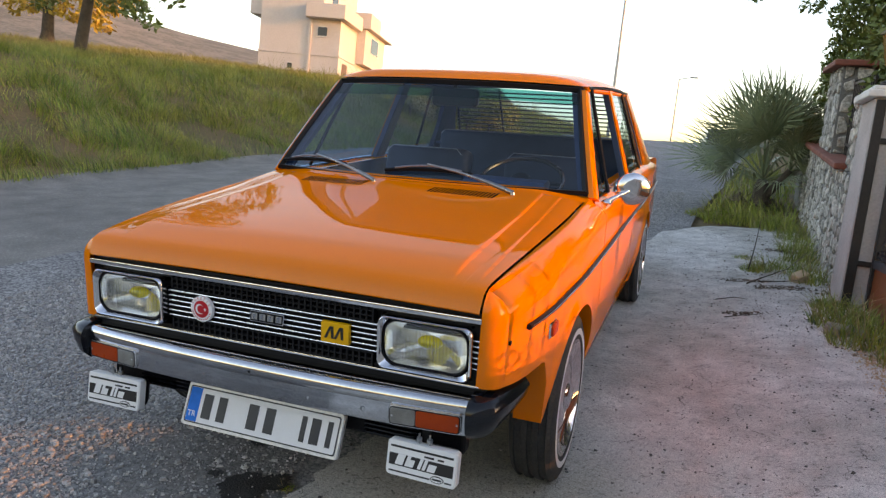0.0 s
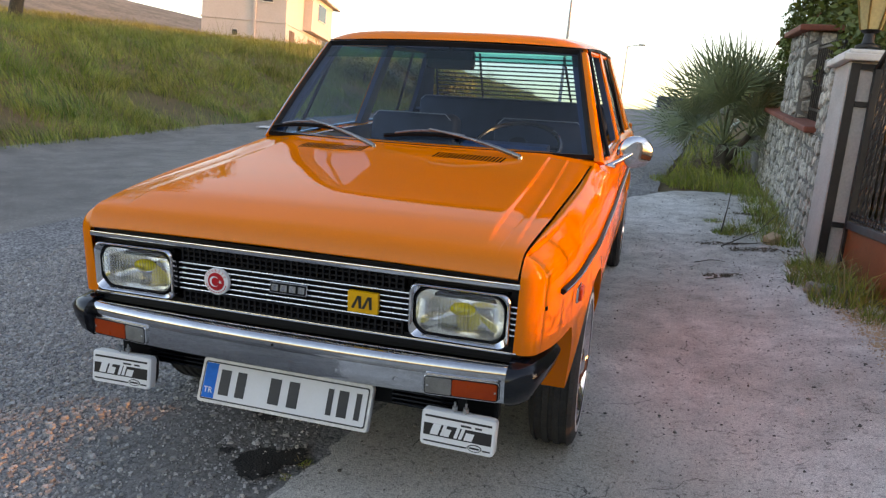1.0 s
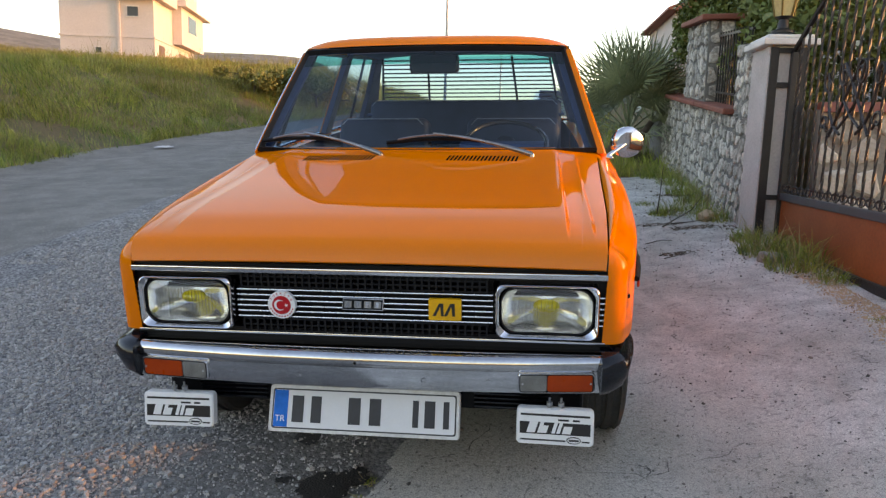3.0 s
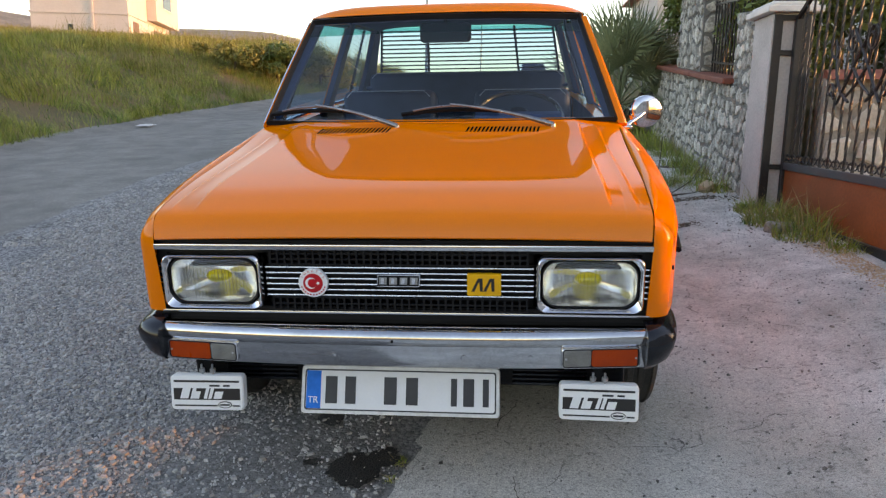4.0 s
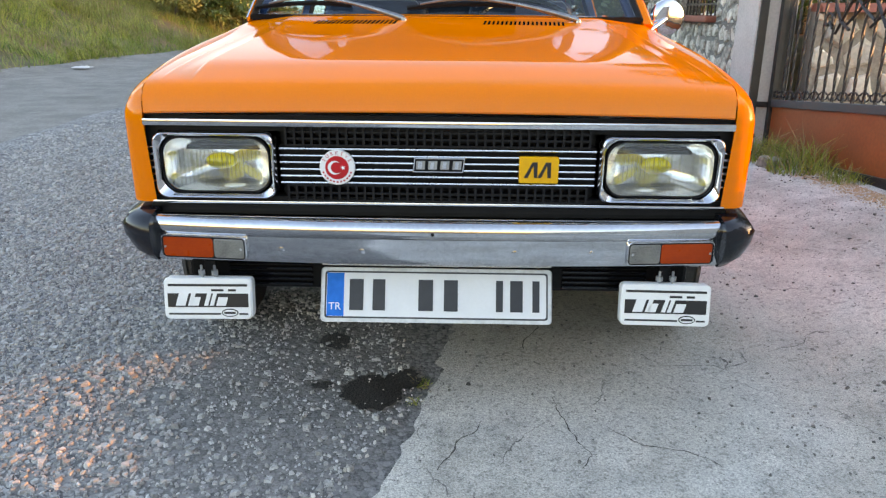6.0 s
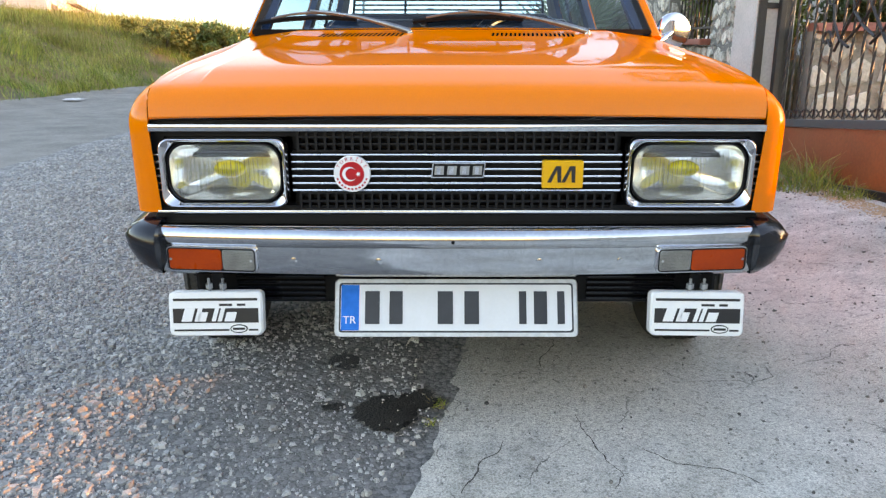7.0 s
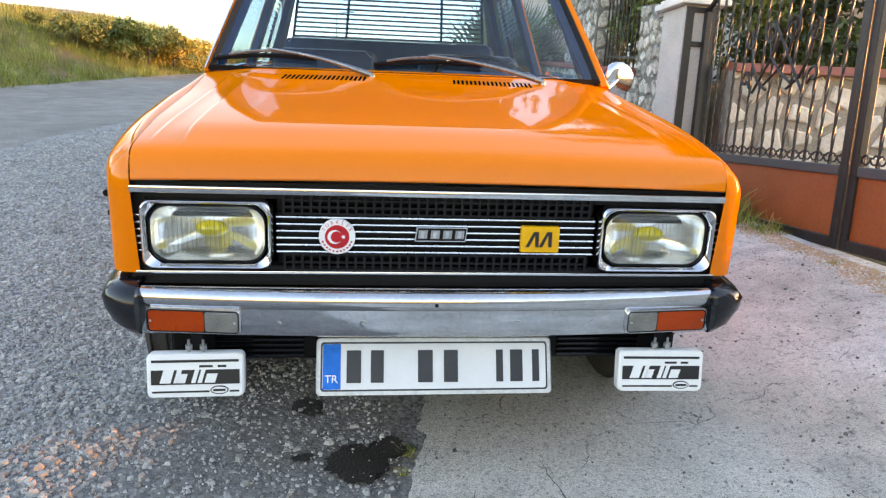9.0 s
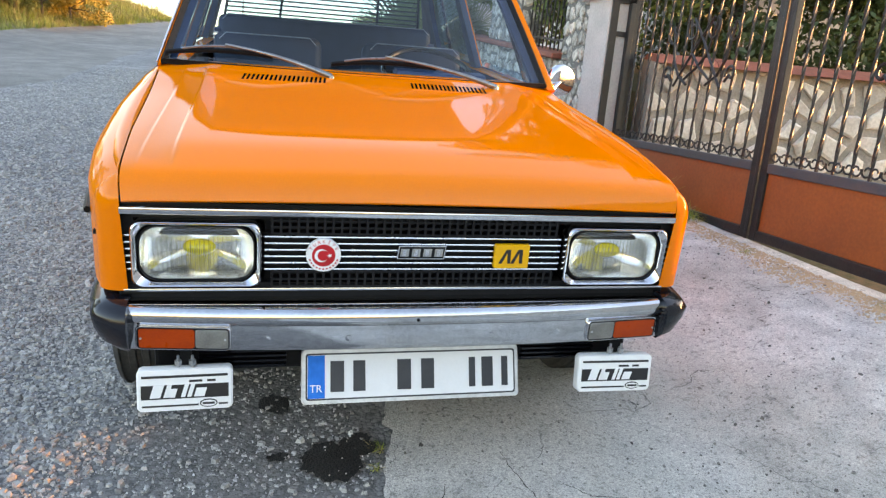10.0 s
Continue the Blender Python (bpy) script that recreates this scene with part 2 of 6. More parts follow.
M_WIPER = material("satin_steel", (0.30, 0.30, 0.31), 0.30, 0.9, other=(0.20, 0.20, 0.21), scale=20, fine=120)
M_RIM = material("steering_rim", (0.05, 0.042, 0.036), 0.25, coat=0.6)
M_SLOT = material("dark_opening", (0.004, 0.004, 0.004), 0.9, spec=0.0)
# vinyl colour made bluer to carry the sky reflected in the windscreen
M_CABIN = material("sky_tinted_cabin_vinyl", (0.018, 0.045, 0.105), 0.6, other=(0.010, 0.027, 0.064), scale=10, fine=200, bump=0.05, bump_scale=300)
M_SEAT = material("seat_vinyl", (0.010, 0.020, 0.044), 0.6, other=(0.006, 0.012, 0.026), scale=10, fine=200, bump=0.05, bump_scale=300)
M_LOUVRE = material("louvre_slat", (0.03, 0.03, 0.035), 0.4)
M_SOIL = material("meadow_soil", (0.055, 0.062, 0.018), 0.95, other=(0.19, 0.115, 0.055), scale=1.2, fine=20, bump=0.8, bump_scale=30)
M_GRASS = material("grass_blades", (0.125, 0.215, 0.012), 0.5, other=(0.40, 0.385, 0.07), scale=0.7, fine=6, spread=0.4, per_island=0.35)
M_STONE = material("rough_limestone", (0.66, 0.61, 0.54), 0.9, other=(0.46, 0.42, 0.36), scale=7, fine=50, bump=0.8, bump_scale=30, per_piece=0.25)
M_LANE_STONE = material("grey_limestone", (0.55, 0.52, 0.46), 0.9, other=(0.22, 0.205, 0.175), scale=9, fine=45, bump=0.9, bump_scale=26, per_piece=0.3, spread=0.4)
M_MESH = material("grille_black", (0.005, 0.005, 0.0055), 0.5, spec=0.12)
M_MESH_BAR = material("grille_bar", (0.010, 0.0105, 0.012), 0.4, other=(0.006, 0.006, 0.007), spec=0.2, scale=30, fine=200)
M_STRIP = material("bright_strip", (0.74, 0.74, 0.75), 0.26, 1.0, other=(0.60, 0.60, 0.61), scale=20, fine=100)
M_FLUTE = glass("moulded_flute", (0.86, 0.86, 0.84), 0.1)
M_LANE_MORTAR = material("dark_wall_mortar", (0.20, 0.195, 0.18), 0.95, other=(0.13, 0.127, 0.115), scale=8, fine=60, bump=0.8, bump_scale=40)
M_MORTAR = material("wall_mortar", (0.36, 0.32, 0.27), 0.95, other=(0.24, 0.215, 0.185), scale=8, fine=60, bump=0.8, bump_scale=40)
M_PLASTER = material("grey_plaster", (0.50, 0.47, 0.45), 0.9, other=(0.38, 0.36, 0.345), scale=5, fine=60, bump=0.3, bump_scale=60)
M_HOUSE = material("house_plaster", (0.56, 0.51, 0.48), 0.9, other=(0.50, 0.455, 0.43), scale=0.7, fine=9, bump=0.1)
M_CAPSTONE = material("white_marble_cap", (0.66, 0.65, 0.63), 0.5, other=(0.55, 0.54, 0.52), scale=9, fine=80)
M_TERRACOTTA = material("terracotta", (0.30, 0.085, 0.05), 0.75, other=(0.22, 0.07, 0.045), scale=9, fine=60, bump=0.3, per_piece=0.15)
M_IRON = material("black_ironwork", (0.010, 0.010, 0.012), 0.42, other=(0.024, 0.022, 0.022), spec=0.35, scale=20, fine=150, bump=0.2, bump_scale=120)
M_RUST_PANEL = material("rust_red_sheet", (0.30, 0.080, 0.016), 0.5, other=(0.22, 0.058, 0.013), scale=3, fine=60, bump=0.05, bump_scale=80)
M_PALM = material("palm_leaf", (0.14, 0.185, 0.09), 0.4, other=(0.26, 0.30, 0.17), scale=4, fine=30, per_piece=0.25)
M_DRY_LEAF = material("dry_palm_leaf", (0.13, 0.095, 0.06), 0.8, other=(0.06, 0.045, 0.03), scale=6, fine=30)
M_BARK = material("bark", (0.085, 0.065, 0.045), 0.9, other=(0.045, 0.035, 0.025), scale=8, fine=60, bump=0.8, bump_scale=30)
M_LEAF = material("tree_leaf", (0.085, 0.135, 0.025), 0.5, other=(0.15, 0.18, 0.045), scale=1.5, fine=12)
M_HILL = material("dry_hill", (0.19, 0.168, 0.135), 0.95, other=(0.10, 0.098, 0.078), scale=0.05, fine=0.35, spread=0.3, bump=0.0)
M_STEEL = material("galvanised_steel", (0.36, 0.37, 0.38), 0.5, 0.6, scale=4, fine=50)
M_REFLECTOR = material("lamp_reflector", (0.95, 0.95, 0.94), 0.16, 0.82, other=(0.92, 0.92, 0.90), scale=20, fine=90, rough_var=0.06, bump=0.10, bump_scale=22)
M_HOLDER = material("plate_holder_metal", (0.55, 0.55, 0.55), 0.35, 0.3, other=(0.40, 0.40, 0.40), scale=25, fine=120)
M_BAND = glass("sun_band_tint", (0.10, 0.48, 0.42), 0.0, 1.02)
M_RAIL = material("blue_grey_rail", (0.035, 0.045, 0.06), 0.45, other=(0.06, 0.06, 0.065), scale=15, fine=120)
M_BRASS = material("aged_brass", (0.20, 0.14, 0.05), 0.4, 0.8, scale=20, fine=90)
M_LAMPGLASS = material("lantern_glass", (0.55, 0.45, 0.22), 0.2, scale=8, fine=60)
M_WINDOW = material("dark_window", (0.03, 0.03, 0.035), 0.1, scale=3, fine=20)
M_DOOR = material("brown_door", (0.12, 0.05, 0.025), 0.5, scale=3, fine=30)
M_ROOF_TILE = material("red_roof_tiles", (0.30, 0.09, 0.05), 0.8, other=(0.20, 0.07, 0.045), scale=4, fine=40, per_piece=0.2)
M_FAR_CAR = material("dark_blue_car_paint", (0.015, 0.025, 0.06), 0.25, coat=1.0)
# the low sun's gold is put into this leaf colour
M_YELLOW_LEAF = material("sun_gold_leaf", (0.50, 0.33, 0.03), 0.6, other=(0.36, 0.26, 0.04), scale=2, fine=14)
M_STRAW = material("dry_straw", (0.34, 0.27, 0.13), 0.8, other=(0.22, 0.17, 0.08), scale=3, fine=20)
M_OIL = material("oil_stain", (0.014, 0.013, 0.012), 0.5, other=(0.03, 0.028, 0.026), scale=20, fine=90, bump=0.5, bump_scale=120)
M_GRIT = material("gravel_stone", (0.385, 0.373, 0.354), 0.85, other=(0.27, 0.263, 0.25), scale=40, fine=200, spread=0.3, per_island=0.34)
M_GRASS_DARK = material("weed_leaf", (0.050, 0.110, 0.010), 0.5, other=(0.13, 0.19, 0.028), scale=0.8, fine=7, spread=0.4, per_island=0.35)
M_STRAW_GREEN = material("golden_grass", (0.22, 0.20, 0.05), 0.7, other=(0.13, 0.15, 0.03), scale=0.4, fine=6)
M_LEAF_DARK = material("shrub_leaf", (0.03, 0.05, 0.012), 0.5, other=(0.06, 0.085, 0.02), scale=2, fine=14)
M_SAND = material("sandy_dust", (0.58, 0.43, 0.27), 0.95, other=(0.44, 0.32, 0.21), scale=12, fine=90, spread=0.4)
M_RUBBLE = material("concrete_crumb", (0.52, 0.50, 0.46), 0.9, other=(0.36, 0.34, 0.31), scale=40, fine=200, per_island=0.4)
M_CRACK = material("crack_dirt", (0.11, 0.10, 0.09), 0.95, other=(0.07, 0.065, 0.06), scale=60, fine=300, spec=0.0)
M_DIRT = material("dark_grit", (0.22, 0.20, 0.18), 0.9, other=(0.09, 0.085, 0.08), scale=40, fine=200, per_island=0.5)

# ---- building helpers ----
def thing(name, label, category, m=None, group="", kind=""):
    """An Empty at a place of the site, which carries the parts of one thing."""
    ob = new(name)
    ob.matrix_world = SITE @ (m or Matrix())
    return tagged(ob, label, category, group, kind)


def upright(x, y, z, rz=0.0):
    """A place on the site with its z axis plumb."""
    return Matrix.Translation((x, y, z)) @ LEVEL @ pose(0, 0, 0, 0, 0, rz)


def part(name, bm, material, parent=None, label="", smooth=False, normals=True):
    """Links a bmesh as one mesh object under a thing or a part."""
    if normals:
        bmesh.ops.recalc_face_normals(bm, faces=bm.faces)
    me = bpy.data.meshes.new(name)
    bm.to_mesh(me)
    bm.free()
    me.materials.append(material)
    if smooth:
        for p in me.polygons:
            p.use_smooth = True
        me.set_sharp_from_angle(angle=radians(smooth if smooth is not True else 35))
    ob = new(name, me)
    if parent:
        ob.parent = parent
    else:
        ob.matrix_world = SITE
    return tagged(ob, label)


def box(x0, x1, y0, y1, z0, z1, bevel=0.0, segments=2, bm=None, m=None):
    bm = bm or bmesh.new()
    vs = [bm.verts.new((x, y, z)) for x in (x0, x1) for y in (y0, y1) for z in (z0, z1)]
    fs = [bm.faces.new([vs[i] for i in f]) for f in ((0, 1, 3, 2), (4, 6, 7, 5), (0, 4, 5, 1), (2, 3, 7, 6), (0, 2, 6, 4), (1, 5, 7, 3))]
    if m:
        for v in vs:
            v.co = m @ v.co
    if bevel:
        bmesh.ops.bevel(bm, geom=list({e for f in fs for e in f.edges}), offset=bevel, segments=segments, affect="EDGES", profile=0.5)
    return bm


def sheet(fn, us, vs, bm=None):
    """A grid of points fn(u, v)."""
    bm = bm or bmesh.new()
    g = [[bm.verts.new(fn(u, v)) for v in vs] for u in us]
    for i in range(len(us) - 1):
        for j in range(len(vs) - 1):
            bm.faces.new((g[i][j], g[i + 1][j], g[i + 1][j + 1], g[i][j + 1]))
    return bm


def loft(rings, bm=None, closed=True, ends=True):
    """A skin over rings of points of the same count."""
    bm = bm or bmesh.new()
    rs = [[bm.verts.new(p) for p in r] for r in rings]
    n = len(rs[0])
    for a, b in zip(rs, rs[1:]):
        for i in range(n if closed else n - 1):
            j = (i + 1) % n
            bm.faces.new((a[i], a[j], b[j], b[i]))
    if ends and closed:
        bm.faces.new(rs[0])
        bm.faces.new(rs[-1])
    return bm


def rrect(w, h, r, n=6):
    """A rounded rectangle of half-sizes w, h as points (u, v)."""
    pts = []
    for cx, cy, a0 in ((w - r, h - r, 0), (-w + r, h - r, 90), (-w + r, -h + r, 180), (w - r, -h + r, 270)):
        pts += [(cx + r * math.cos(radians(a0 + 90 * i / n)), cy + r * math.sin(radians(a0 + 90 * i / n))) for i in range(n + 1)]
    return pts


def circle(r, n):
    return [(r * math.cos(2 * math.pi * i / n), r * math.sin(2 * math.pi * i / n)) for i in range(n)]


def tube(points, radius, n=8, bm=None, ends=True):
    """A pipe along points; the radius is one number or one for each point."""
    pts = [Vector(p) for p in points]
    rad = radius if isinstance(radius, (list, tuple)) else [radius] * len(pts)
    rings, side = [], None
    for i, p in enumerate(pts):
        d = (pts[min(i + 1, len(pts) - 1)] - pts[max(i - 1, 0)]).normalized()
        if side is None:
            side = d.orthogonal().normalized()
        side = (side - d * side.dot(d)).normalized()
        up = d.cross(side)
        rings.append([p + (side * u + up * v) * rad[i] for u, v in circle(1, n)])
    return loft(rings, bm, True, ends)


def lerp(table, t):
    """Linear look-up in pairs (t, value)."""
    for (a, p), (b, q) in zip(table, table[1:]):
        if t <= b:
            return p + (q - p) * max(0.0, (t - a) / (b - a))
    return table[-1][1]


def smooth_lerp(table, t):
    """As lerp, rounded at the knots."""
    w = 0.06
    return sum(lerp(table, t + d * w) for d in (-1, -0.5, 0, 0.5, 1)) / 5


def ease(a, b, t):
    s = min(1, max(0, (t - a) / (b - a)))
    return s * s * (3 - 2 * s)


def spread_values(a, b, n):
    return [a + (b - a) * i / (n - 1) for i in range(n)]


def writing(text, size, material, parent, m, label="", thickness=0.0006, bold=0.0, shear=0.0, wide=1.0):
    """Raised lettering in the built-in font, as a mesh."""
    cu = bpy.data.curves.new("lettering", "FONT")
    cu.body, cu.size, cu.extrude, cu.offset, cu.shear = text, size, thickness, bold, shear
    cu.align_x, cu.align_y = "CENTER", "CENTER"
    tmp = bpy.data.objects.new("lettering", cu)
    scene.collection.objects.link(tmp)
    bpy.context.view_layer.update()
    me = bpy.data.meshes.new_from_object(tmp.evaluated_get(bpy.context.evaluated_depsgraph_get()))
    bpy.data.objects.remove(tmp)
    me.materials.append(material)
    for v in me.vertices:
        v.co.x *= wide
    ob = new("lettering", me)
    ob.parent = parent
    ob.matrix_local = m
    return tagged(ob, label)

# ---- ground, roads, hills ----
CREST = 27.5
EDGE = [(-30, -6.4), (4.3, -6.6), (11, -6.6), (14, -6.1), (16, -5.8), (22, -4.6), (28, -3.6), (60, 0.0), (200, 15)]
CREST_H = [(0, 1.9), (9, 1.82), (17, 1.62), (22, 1.52), (40, 1.35), (60, 1.1)]


def wave(a, b, s=1.0):
    return noise.noise((a * s, b * s, 3.7))


GATE_RISE = [(-9, 0.24), (-0.5, 0.235), (0.3, 0.245), (0.9, 0.195), (1.7, 0.150), (5.8, 0.0), (6.0, 0.0)]
YARD_X, YARD_Y, YARD_TURN = 2.36, 3.22, -14.0


def ground_z(x, y):
    z = 0.0
    if x > 0.9:
        z += ease(0.9, 2.15, x) * lerp(GATE_RISE, y) * (1 - ease(6, 9, y))
    if x > 2.7:
        behind = (x - YARD_X) * math.sin(radians(-YARD_TURN)) + (y - YARD_Y) * math.cos(radians(YARD_TURN))
        z += 0.75 * ease(2.7, 3.1, x) * ease(0.5, 1.1, behind)
    edge = lerp(EDGE, y)
    if x < edge:
        s = edge - x
        fade = 1 - ease(42, 80, y) * ease(-70, -25, x)
        z += fade * (lerp(CREST_H, y) * (ease(-0.7, 5.6, s) - 0.012) + 0.075 * max(0, min(s, 60) - 5.2) + 0.10 * wave(x, y, 0.35) * ease(0.2, 2, s))
    if y > CREST:
        far = max(0, y - 50)
        fall = ease(-40 - 2 * far, -9 - 0.5 * far, x)
        z -= 0.096 * (y - CREST) * fall + 0.02 * min(y - CREST, 200) * (1 - fall)
    if y < -6:
        z -= 0.03 * (-6 - y)
    return z


GX = [-900, -500, -300, -200, -120, -80, -60, -45, -38, -32, -28, -24, -21, -18, *spread_values(-14.5, -3.5, 56), -2, -1, 0, 0.9, 1.2, 1.5, 1.8, 2.1, 2.3, 2.6, 3.0, 3.6, 3.9, 4.0, 4.1, 4.2, 4.3, 5, 7, 12, 20, 40, 100, 300, 900]
GY = [-900, -300, -100, -40, -15, -6, -3, *spread_values(-2, 20, 45), 22, 24, 26, 27.5, 28.5, 30, 33, 36, 39, 42, 46, 50, 54, 60, 70, 85, 110, 160, 250, 450, 900]
ground = tagged(part("ground", sheet(lambda x, y: (x, y, ground_z(x, y) - 0.02), GX, GY), M_SOIL, smooth=True), "grassy meadow bank of dry soil and weeds", "ground", kind="structure")


def strip(name, left, right, ys, n, lift, material, label, category):
    """A sheet laid on the ground between two wavering edges."""
    def at(u, y):
        x = left(y) + (right(y) - left(y)) * u
        return (x, y, ground_z(x, y) + lift)
    return tagged(part(name, sheet(at, spread_values(0, 1, n), ys), material, smooth=True), label, category, kind="structure")


APRON_EDGE = [(-9, -0.9), (-1.0, -0.44), (-0.3, -0.205), (-0.1, -0.125), (0.08, -0.045), (0.2, -0.075), (0.32, -0.13), (0.5, -0.13), (1.0, -0.01), (6.0, 0.67), (9.0, 1.07)]


def apron_left(y):
    return lerp(APRON_EDGE, y) + 0.030 * wave(y, 1, 8.0) + 0.020 * wave(y, 7, 19.0) + 0.012 * wave(y, 3, 43.0)


def verge_x(y):
    return lerp([(-20, 2.5), (6.0, 1.0), (7.0, 1.07), (14.2, 1.73), (23.3, 2.32), (40, 4.2), (200, 20)], y) + 0.06 * wave(y, 8, 1.5)


SHOULDER_EDGE = [(-20, -3.3), (6.2, -3.36), (8.4, -2.9), (14.8, -2.6), (30, -1.2), (90, 6)]
far_ys = [-15, -8, -5, -3, -2, *spread_values(-1.5, 14, 63), 15, 16, 18, 20, 23, 25.5, 27.5, 28.5, 31, 34, 38, 42, 46, 50, 60, 90]
strip("road", lambda y: lerp(EDGE, y) - 0.12 + 0.14 * wave(y, 0, 0.6) + 0.06 * wave(y, 3, 2.5), lambda y: lerp(SHOULDER_EDGE, y) + 0.2, far_ys, 12, 0.004, M_OLD_ROAD, "worn smooth grey asphalt road climbing a slope", "road")
strip("road_shoulder", lambda y: lerp(SHOULDER_EDGE, y) + 0.10 * wave(y, 2, 1.2), lambda y: verge_x(y) if y > 6 else 2.20, far_ys, 26, 0.012, M_ASPHALT, "coarse dark asphalt with loose light gravel", "road")


def apron_end(x):
    return 5.95 + 1.3 * (x - 0.65) * (x < 1.3) + 0.845 * (x >= 1.3) + 0.1 * max(0, x - 1.3) + 0.16 * wave(x, 4, 2.0) + 0.10 * wave(x, 9, 7.0)


def apron_point(u, v):
    y = -4 + v * (apron_end(1.5) + 4)
    x0 = apron_left(y)
    x = x0 + (2.20 - x0) * u
    y = -4 + v * (apron_end(x) + 4)
    return (x, y, ground_z(x, y) + 0.020)


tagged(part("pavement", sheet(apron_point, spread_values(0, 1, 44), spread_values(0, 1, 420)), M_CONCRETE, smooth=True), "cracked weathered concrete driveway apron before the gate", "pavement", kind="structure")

RIDGE = [(-110, 0.14), (-75, 0.13), (-60, 0.115), (-52, 0.10), (-44.6, 0.083), (-39, 0.057), (-35.5, 0.049), (-30, 0.036), (-26, 0.031), (-22.7, 0.0265), (-21, 0.0285), (-18.5, 0.0235), (-15, 0.010), (-11, -0.10), (-8, -0.17), (0, -0.20), (60, -0.16), (120, -0.05), (250, 0.14)]


def hill_point(a, v):
    r = 420 + 380 * v
    te = lerp(RIDGE, a) + 0.004 * wave(a, 0, 0.5) + 0.002 * wave(a, 9, 1.7)
    z = 1.3 + 800 * te * (0.25 + 0.75 * ease(0, 1, v)) - 6 * (1 - v) + 5 * wave(a, v * 4, 0.4) * (1 - v)
    return (r * math.sin(radians(a)), r * math.cos(radians(a)), z)


tagged(part("backdrop_hills", sheet(hill_point, spread_values(-110, 250, 181), spread_values(0, 1, 12)), M_HILL, smooth=True), "distant bare dry hills", "hills", kind="structure")

# ---- gate, walls, pillar ----
def slope(z, y):
    """A level line along the lane: height z at y = 0."""
    return z - 0.0985 * y


GATE_X = 2.19
PILLAR = (2.035, 2.30, 3.35, 3.72)


def clipped(poly, p, q, gap):
    """The part of a convex polygon that lies nearer to p than to q, less half a joint."""
    n = (q - p).normalized()
    mid = (p + q) / 2 - n * gap / 2
    out = []
    for a, b in zip(poly, poly[1:] + poly[:1]):
        da, db = (a - mid).dot(n), (b - mid).dot(n)
        if da <= 0:
            out.append(a)
        if da * db < 0:
            out.append(a + (b - a) * da / (da - db))
    return out


def stones(seed, u0, u1, v0, v1, size, gap, proud, top=None):
    """Irregular flat stones that fill a rectangle, as bmeshes in (u, out, v)."""
    rnd = random.Random(seed)
    nu, nv = max(1, round((u1 - u0) / (size * 1.25))), max(1, round((v1 - v0) / size))
    seeds = []
    for i in range(-1, nu + 1):
        for j in range(-1, nv + 1):
            seeds.append(Vector((u0 + (i + 0.5 + 0.5 * (j % 2) + rnd.uniform(-0.36, 0.36)) * (u1 - u0) / nu, v0 + (j + 0.5 + rnd.uniform(-0.36, 0.36)) * (v1 - v0) / nv)))
    for p in seeds:
        poly = [Vector(c) for c in ((u0, v0), (u1, v0), (u1, v1), (u0, v1))]
        for q in seeds:
            if q is not p and (q - p).length < size * 4 and poly:
                poly = clipped(poly, p, q, gap)
        if len(poly) < 3:
            continue
        c = sum(poly, Vector((0, 0))) / len(poly)
        if max((a - c).length for a in poly) < size * 0.22:
            continue
        out = proud * rnd.uniform(0.5, 1.25)
        bm = bmesh.new()
        rough = [c + (a - c) * rnd.uniform(0.93, 1.0) for a in poly]
        front = [c + (a - c) * rnd.uniform(0.72, 0.86) for a in rough]
        rings = [[(a.x, 0.02, a.y) for a in rough], [(a.x, -out * rnd.uniform(0.35, 0.7), a.y) for a in rough], [(a.x, -out * rnd.uniform(0.85, 1.15), a.y) for a in front]]
        yield loft(rings, bm)


def stone_face(parent, seed, m, u0, u1, v0, v1, size=0.2, gap=0.022, proud=0.03, material=M_STONE):
    for bm in stones(seed, u0, u1, v0, v1, size, gap, proud):
        for v in bm.verts:
            v.co = m @ v.co
        part("stone", bm, material, parent)


# lane wall beyond the pillar: a low stretch with a barred opening, then a taller stretch
WALL = pose(2.09, 4.37, 0, 0, 0, -3.43)


def along_wall(bm):
    for v in bm.verts:
        v.co = WALL @ v.co
    return bm


lane_wall = tagged(part("wall_lane", along_wall(box(0.03, 0.30, -0.75, 6.2, -0.4, 0.90)), M_LANE_MORTAR), "low wall of rough pale stone in grey mortar", "wall", kind="structure")
tall_wall = tagged(part("wall_lane_tall", along_wall(box(0.035, 0.28, 1.45, 2.75, 0.90, 1.74)), M_LANE_MORTAR), "taller stretch of the rough stone wall", "wall", kind="structure")
end_stub = tagged(part("wall_stub", along_wall(box(0.035, 0.28, -0.68, 0.03, 0.90, 1.46)), M_LANE_MORTAR), "stone stub of the wall beside the gate pillar", "wall", kind="structure")
for y0, y1 in ((0.05, 1.55), (1.56, 3.1), (3.11, 4.6), (4.61, 6.2)):
    tagged(part("wall_cap", along_wall(box(-0.05, 0.34, y0, y1, 0.905, 0.955, 0.012)), M_TERRACOTTA), "terracotta coping slab on the stone wall", "coping", group="lane wall coping", kind="structure")
tagged(part("wall_cap_high", along_wall(box(-0.05, 0.36, 1.38, 2.83, 1.745, 1.80, 0.012)), M_TERRACOTTA), "terracotta coping on the tall stone wall", "coping", kind="structure")

